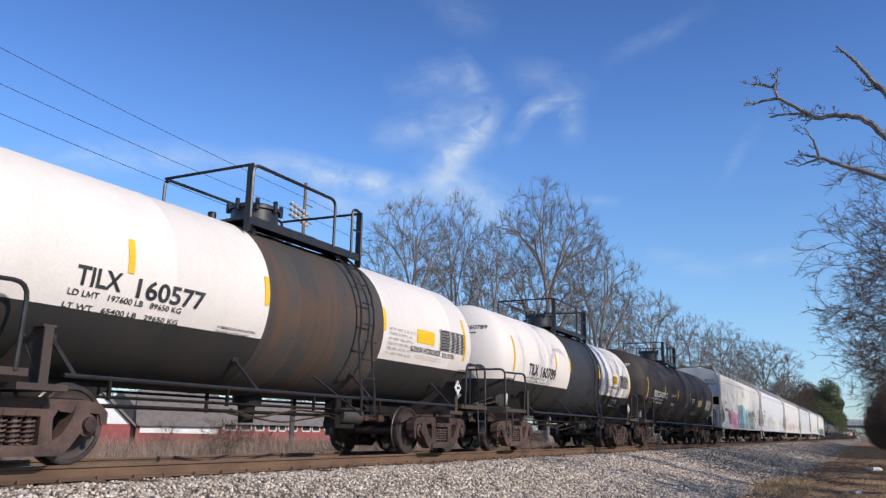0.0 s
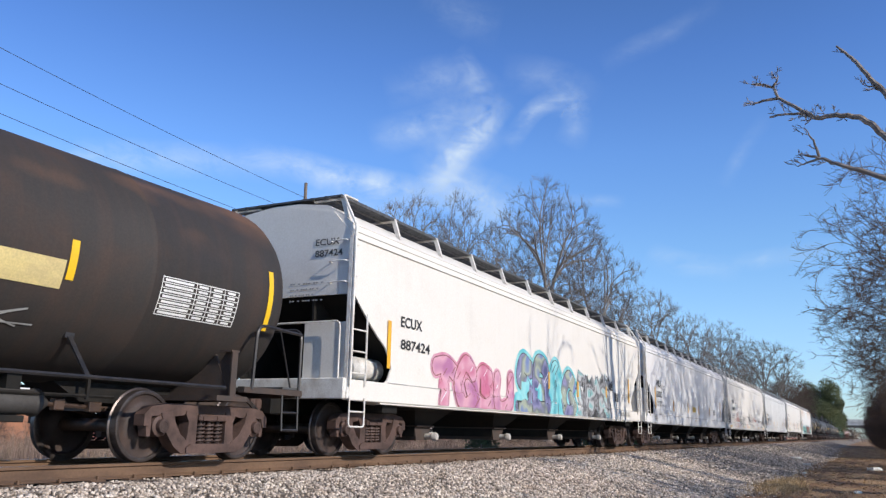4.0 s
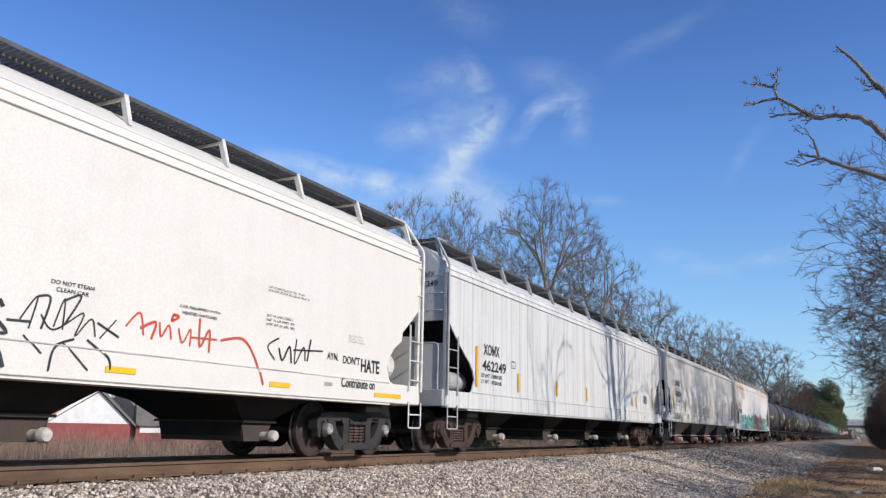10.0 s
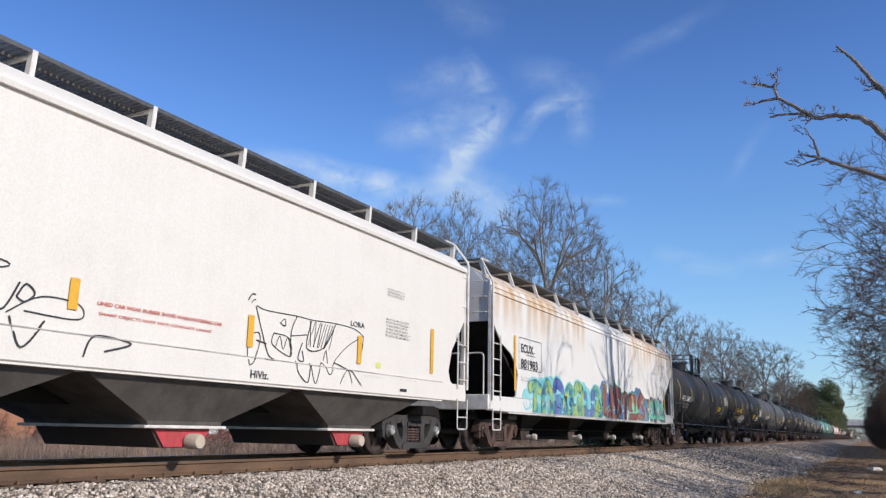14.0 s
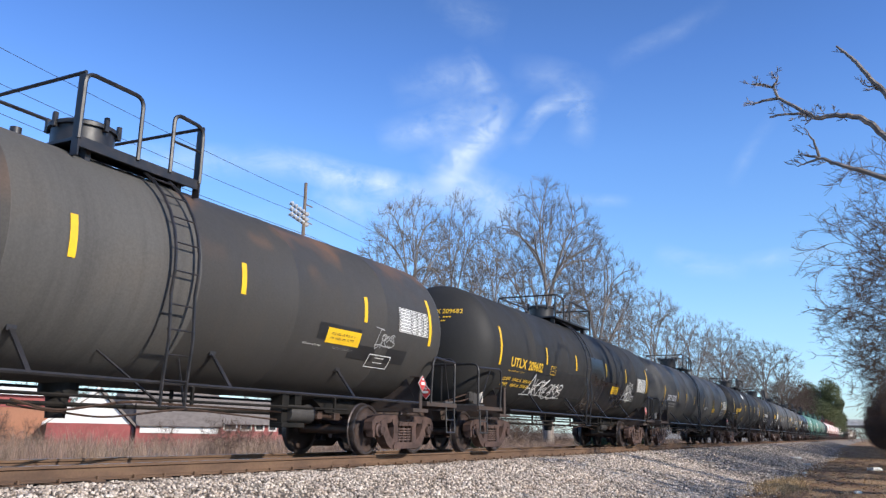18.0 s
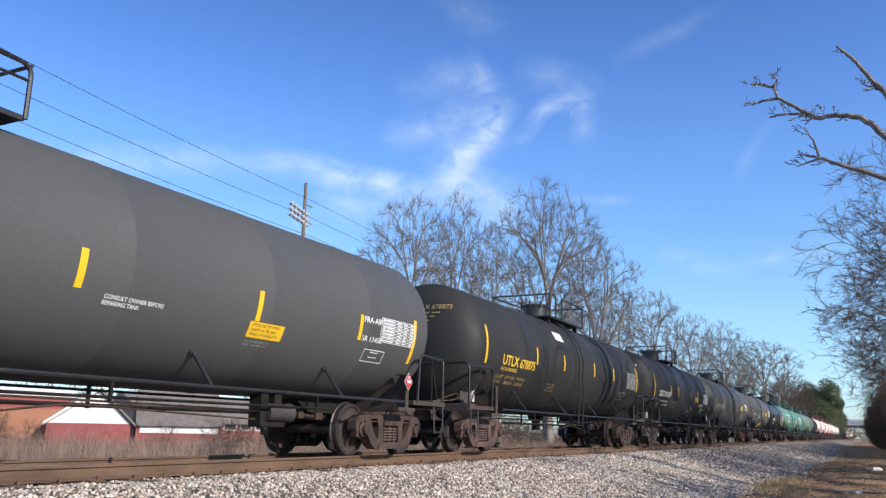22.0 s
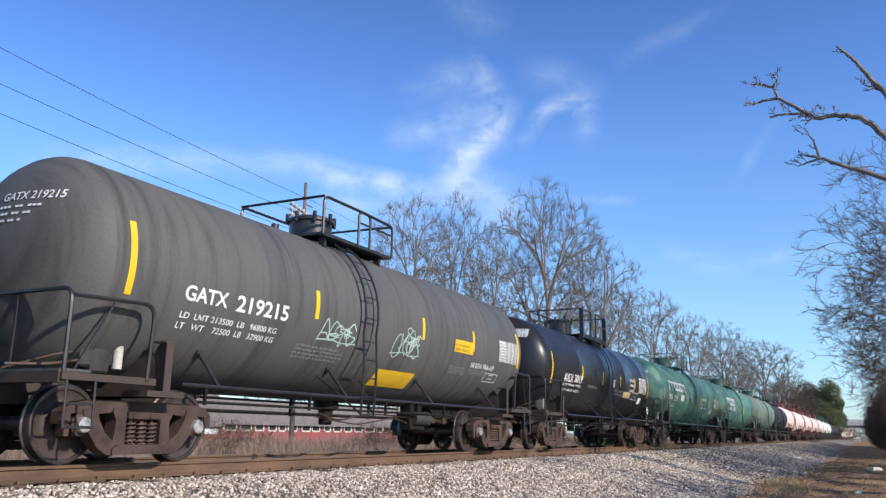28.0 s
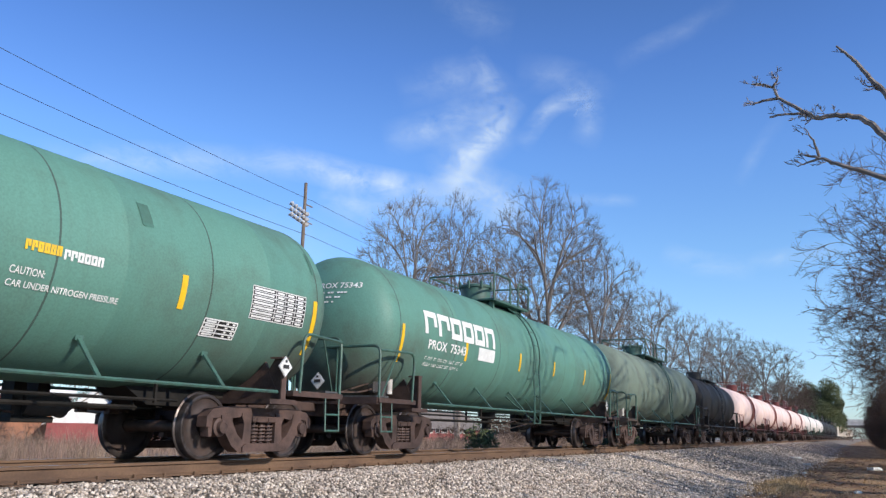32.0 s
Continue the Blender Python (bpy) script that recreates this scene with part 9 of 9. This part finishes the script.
def scraps():
    """Crumpled white paper and a torn carton lying on the verge."""
    rng = random.Random(21)
    paper = surface("weathered_white_paper", (0.75, 0.74, 0.70), (0.55, 0.53, 0.48), 0.8, 0.0, 6.0, bump=0.2)
    for x, y, w, d, h in ((43.5, -0.1, 0.75, 0.35, 0.16), (25.1, 0.4, 0.22, 0.14, 0.07), (52.6, 3.9, 0.5, 0.3, 0.12), (47.0, 3.0, 0.35, 0.22, 0.1), (36.0, 2.4, 0.16, 0.12, 0.06)):
        s = Shape().box(-w / 2, w / 2, -d / 2, d / 2, 0, h, c=min(w, d, h) * 0.3)
        for q in s.v:
            q += Vector((rng.uniform(-0.12, 0.12) * w, rng.uniform(-0.12, 0.12) * d, rng.uniform(-0.1, 0.15) * h))
        ob = new("paper_scrap", s.mesh("paper_scrap", paper))
        ob.location, ob.rotation_euler = (x, y, ground_z(x, y)), (0, 0, rng.uniform(0, 3))
        tagged(ob, "crumpled white paper scrap lying on the brown verge", "litter", "litter on the verge")


scraps()
LEAF = surface("fallen_brown_leaves", (0.24, 0.14, 0.07), (0.15, 0.09, 0.05), 0.9, 0.0, 1.0, bump=0.0, fine=0.3)
island_tint(LEAF)
sow()


def leafy_mesh(seed, radius, tall, count, size):
    """A crown of many small leaf clumps with gaps and an uneven outline."""
    rng = random.Random(seed)
    lobes = [(rng.uniform(-0.55, 0.55) * radius, rng.uniform(-0.55, 0.55) * radius, rng.uniform(0.15, 0.85) * tall, rng.uniform(0.3, 0.5) * radius) for _ in range(16)]
    vs, fs = [], []
    for _ in range(count):
        lx, ly, lz, lr = rng.choice(lobes)
        d = Vector((rng.gauss(0, 1), rng.gauss(0, 1), rng.gauss(0, 1))).normalized() * lr * rng.uniform(0.6, 1.05)
        c = Vector((lx, ly, lz)) + d
        u = Vector((rng.gauss(0, 1), rng.gauss(0, 1), rng.gauss(0, 1))).normalized()
        w = u.orthogonal().normalized()
        s = size * rng.uniform(0.5, 1.2)
        k = len(vs)
        vs += [c - u * s, c + w * s * 0.5, c + u * s, c - w * s * 0.5]
        fs.append((k, k + 1, k + 2, k + 3))
    return vs, fs


def pine(x, y, h, r, seed, mat, label):
    t = new("tree")
    t.location = (x, y, -1)
    tagged(t, label, "tree", "evergreen trees")
    part("trunk", Shape().tube([(0, 0, 0), (0.2, 0, h * 0.5), (0, 0.1, h * 0.85)], 0.3, 7, r2=0.08).mesh("trunk", BARK), t)
    vs, fs = leafy_mesh(seed, r, h * 0.72, 36000, 0.15)
    part("crown", obj("crown", [v + Vector((0, 0, h * 0.26)) for v in vs], fs, mat), t)


for spec in ((236, 10.4, 16.6, 5.6, 3), (250, 15.5, 13.5, 6.0, 4), (262, 9.0, 13.0, 4.5, 5)):
    pine(*spec, PINE, "dark green pine standing among bare trees")


def bush(x, y, h, r, seed):
    b = new("shrub")
    b.location = (x, y, ground_z(x, y) - 0.1)
    tagged(b, "olive-green evergreen shrub in the dry weeds", "shrub", "shrubs beyond the track")
    part("stem", Shape().tube([(0, 0, 0), (0.05, 0, h * 0.6)], 0.05, 5, r2=0.02).mesh("stem", BARK), b)
    vs, fs = leafy_mesh(seed, r, h, 1600, 0.09)
    part("foliage", obj("foliage", vs, fs, EVERGREEN), b)


for i, (x, y, h, r) in enumerate(((36, 16.5, 1.5, 1.0), (50, 15.5, 1.8, 1.3), (52.5, 16, 1.4, 1.1), (55, 16, 1.6, 1.0), (64, 16, 1.5, 1.2))):
    bush(x, y, h, r, 50 + i)
SCRUB = bare_tree_meshes(91, 5.0, 2.4, 7, 420, twig=RUSSET_TWIG, trunk_r=0.07, mid=0.5, low=0.95, fork=0.08, fine=0.7, rise=0.2)
LIGHT_SCRUB = bare_tree_meshes(97, 5.0, 2.4, 7, 150, twig=RUSSET_TWIG, trunk_r=0.07, mid=0.5, low=0.95, fork=0.08, fine=0.8, rise=0.2)
rng_scrub = random.Random(14)
THICKET = bare_tree_meshes(93, 6.0, 3.0, 8, 800, bark=DARK_BARK, twig=RUSSET_TWIG, trunk_r=0.08, mid=0.5, low=0.97, fork=0.05, fine=0.6, rise=0.12, droop=0.04)
for i in range(64):
    x = 70 + i * 1.7 + rng_scrub.uniform(-1, 1)
    y = -2.0 - rng_scrub.uniform(0, 2.6) + 0.004 * (x - 70)
    big = rng_scrub.uniform(0.7, 1.1)
    s = plant_tree(THICKET, x, y, ground_z(x, y) - 0.1, rng_scrub.uniform(0, 6), (big * 0.85, big * 0.85, big), "russet bramble and sapling thicket beside the path", "shrub", "thicket beside the path")
    s.name = "thicket"
for i in range(12):
    x = 70 + i * 12 + rng_scrub.uniform(-2, 2)
    y = 15.5 + rng_scrub.uniform(0, 3)
    s = plant_tree(SCRUB, x, y, -0.65, rng_scrub.uniform(0, 6), rng_scrub.uniform(0.7, 1.3), "leafless scrub below the trees", "shrub", "scrub beyond the track")
    s.name = "scrub"


for i in range(54):
    x = 62 + i * 4.2 + rng_scrub.uniform(-1.5, 1.5)
    y = 100 + rng_scrub.uniform(0, 16)
    s = plant_tree(LIGHT_SCRUB, x, y, -2.8, rng_scrub.uniform(0, 6), (2.2, 2.2, rng_scrub.uniform(1.5, 2.1)), "far leafless wood behind the low buildings", "tree", "far wood behind the buildings")
    s.name = "far_tree"


for i in range(44):
    x = 8 + i * 1.5 + rng_scrub.uniform(-1, 1)
    y = rng_scrub.uniform(19.5, 27)
    s = plant_tree(LIGHT_SCRUB, x, y, ground_z(x, y) - 0.1, rng_scrub.uniform(0, 6), rng_scrub.uniform(0.2, 0.36), "small leafless brown bush among dry weeds", "shrub", "bushes beyond the track")
    s.name = "bush"


for i in range(26):
    x, y = 330 + rng_scrub.uniform(0, 30), -50 + i * 4.0
    s = plant_tree(LIGHT_SCRUB, x, y, -1.0, rng_scrub.uniform(0, 6), (2.4, 2.4, rng_scrub.uniform(1.5, 2.0)), "far leafless wood beyond the bridge", "tree", "far wood beyond the bridge")
    s.name = "far_tree"


# ---- clouds ----
def cirrus():
    m, n, l, p = node_mat("thin_ice_cloud")
    n.remove(p)
    uv = n.new("ShaderNodeUVMap")
    xy = n.new("ShaderNodeSeparateXYZ")
    l.new(uv.outputs[0], xy.inputs[0])

    def hump(src, power):
        a = n.new("ShaderNodeMath")
        a.operation = "PINGPONG"
        a.inputs[1].default_value = 0.5
        l.new(src, a.inputs[0])
        return ramp(n, l, a.outputs[0], 0.0, power, 0, 1)
    tex = noise_node(n, l, 0.0055, 8, (1.0, 1.0, 1.7), rough=0.66)
    tex.inputs["Distortion"].default_value = 0.35
    mul = None
    for f in (hump(xy.outputs[0], 0.35), hump(xy.outputs[1], 0.5), ramp(n, l, tex.outputs[0], 0.30, 0.70, 0, 1.0)):
        if mul is None:
            mul = f
        else:
            k = n.new("ShaderNodeMath")
            k.operation = "MULTIPLY"
            l.new(mul, k.inputs[0]), l.new(f, k.inputs[1])
            mul = k.outputs[0]
    oi = n.new("ShaderNodeObjectInfo")
    k = n.new("ShaderNodeMath")
    k.operation = "MULTIPLY"
    l.new(mul, k.inputs[0]), l.new(oi.outputs["Alpha"], k.inputs[1])
    tr, em, mix = n.new("ShaderNodeBsdfTransparent"), n.new("ShaderNodeEmission"), n.new("ShaderNodeMixShader")
    em.inputs[0].default_value, em.inputs[1].default_value = (0.78, 0.90, 1.0, 1), 1.1
    l.new(k.outputs[0], mix.inputs[0]), l.new(tr.outputs[0], mix.inputs[1]), l.new(em.outputs[0], mix.inputs[2])
    l.new(mix.outputs[0], n["Material Output"].inputs[0])
    return m


CIRRUS = cirrus()
CLOUDS = []


def wisp(way, width, density):
    """A cloud ribbon along directions of (bearing from +x, height), both in degrees, at a great distance."""
    pts = []
    for i in range(len(way) - 1):
        p0, p1, p2, p3 = way[max(0, i - 1)], way[i], way[i + 1], way[min(len(way) - 1, i + 2)]
        for j in range(8):
            t = j / 8
            pts.append(tuple(0.5 * (2 * b + (c - a) * t + (2 * a - 5 * b + 4 * c - d) * t * t + (3 * b - a - 3 * c + d) * t ** 3) for a, b, c, d in zip(p0, p1, p2, p3)))
    pts.append(way[-1])
    me = bpy.data.meshes.new("cloud")
    vs, fs, uvs = [], [], []
    n = len(pts)
    for i, (b, e) in enumerate(pts):
        a, c = pts[max(0, i - 1)], pts[min(n - 1, i + 1)]
        d = Vector((c[0] - a[0], c[1] - a[1])).normalized()
        for k in range(5):
            o = (k / 4 - 0.5) * width
            bb, ee = radians(b - d.y * o), radians(e + d.x * o)
            vs.append(Vector((math.cos(ee) * math.cos(bb), math.cos(ee) * math.sin(bb), math.sin(ee))) * 3600)
            uvs.append((i / (n - 1), k / 4))
    for i in range(n - 1):
        for k in range(4):
            fs.append((i * 5 + k, i * 5 + k + 1, i * 5 + k + 6, i * 5 + k + 5))
    me.from_pydata(vs, [], fs)
    me.materials.append(CIRRUS)
    layer = me.uv_layers.new(name="UVMap")
    for lp in me.loops:
        layer.data[lp.index].uv = uvs[lp.vertex_index]
    ob = new("cloud", me)
    ob.color = (1, 1, 1, density)
    tagged(ob, "thin white wisp of high ice cloud", "cloud", "high clouds", "structure")
    CLOUDS.append(ob)


wisp([(28.2, 15.6), (27.6, 17.9), (26.9, 19.2), (25.2, 21.0), (24.0, 22.4), (23.2, 23.4)], 2.5, 0.86)
wisp([(29.6, 17.6), (27.6, 19.0), (25.6, 20.6), (23.6, 22.2)], 4.2, 0.52)
wisp([(33.4, 20.2), (30.4, 21.0), (27.4, 22.0), (24.2, 23.2)], 3.0, 0.42)
wisp([(32.4, 23.4), (29.2, 24.4), (26.6, 24.6), (24.6, 23.4), (23.2, 22.0)], 3.6, 0.28)
wisp([(26.8, 26.8), (25.6, 25.0), (24.8, 23.8), (23.4, 22.2)], 1.8, 0.36)
wisp([(23.0, 19.8), (21.8, 21.5), (20.7, 22.6), (19.2, 23.1), (17.4, 22.9)], 1.7, 0.50)
wisp([(20.2, 23.0), (18.4, 23.0), (17.8, 21.6), (18.6, 19.8)], 2.6, 0.34)
wisp([(23.4, 25.0), (20.6, 24.8), (18.0, 24.0), (16.4, 22.6)], 3.0, 0.20)
wisp([(29.4, 18.6), (27.0, 17.2), (24.6, 16.0), (21.6, 15.0)], 5.0, 0.62)
wisp([(43.0, 18.6), (38.0, 18.0), (34.6, 17.4), (31.0, 16.9), (26.6, 16.2)], 2.6, 0.85)
wisp([(38.0, 16.2), (34.0, 15.4), (29.0, 15.0)], 3.6, 0.42)
wisp([(58.0, 16.4), (52.0, 17.2), (46.0, 17.8), (39.0, 18.0)], 2.8, 0.42)
wisp([(64.0, 9.5), (55.0, 11.0), (45.0, 12.0), (35.0, 13.0)], 6.0, 0.36)
wisp([(29.6, 30.6), (26.6, 29.0), (23.4, 28.0)], 3.4, 0.16)
wisp([(16.0, 25.2), (13.8, 26.1), (10.9, 27.0), (7.0, 28.6)], 1.8, 0.13)
wisp([(7.8, 16.4), (7.0, 17.8), (6.1, 19.1), (4.4, 21.0)], 1.3, 0.12)
wisp([(20.4, 16.2), (17.4, 16.1), (14.4, 15.9)], 1.1, 0.22)
wisp([(13.2, 12.4), (10.4, 11.4), (6.8, 10.9)], 2.0, 0.28)
wisp([(7.6, 11.3), (4.4, 11.6), (0.6, 12.0)], 1.6, 0.24)


# ---- motion ----
def motions():
    times = [2.0 * i for i in range(17)]
    for car, middle in TRAIN:
        walk(car, [(t, pose(middle - run(t), TRACK_Y, 0)) for t in times])
    for c in CLOUDS:
        walk(c, [(t, pose(0, 0, 0, 0, 0, -1.15 * t / 32)) for t in (0.0, 16.0, 32.0)])
    lead = WHEEL_SETS[0]
    steps = [i * 2 / FPS for i in range(481)]
    walk(lead, [(t, pose(0, 0, 0, 0, -math.degrees(run(t) / 0.457), 0)) for t in steps])
    act, slot = lead.animation_data.action, lead.animation_data.action_slot
    for w in WHEEL_SETS[1:]:
        w.rotation_mode = "QUATERNION"
        w.animation_data_create()
        w.animation_data.action = act
        w.animation_data.action_slot = slot


motions()
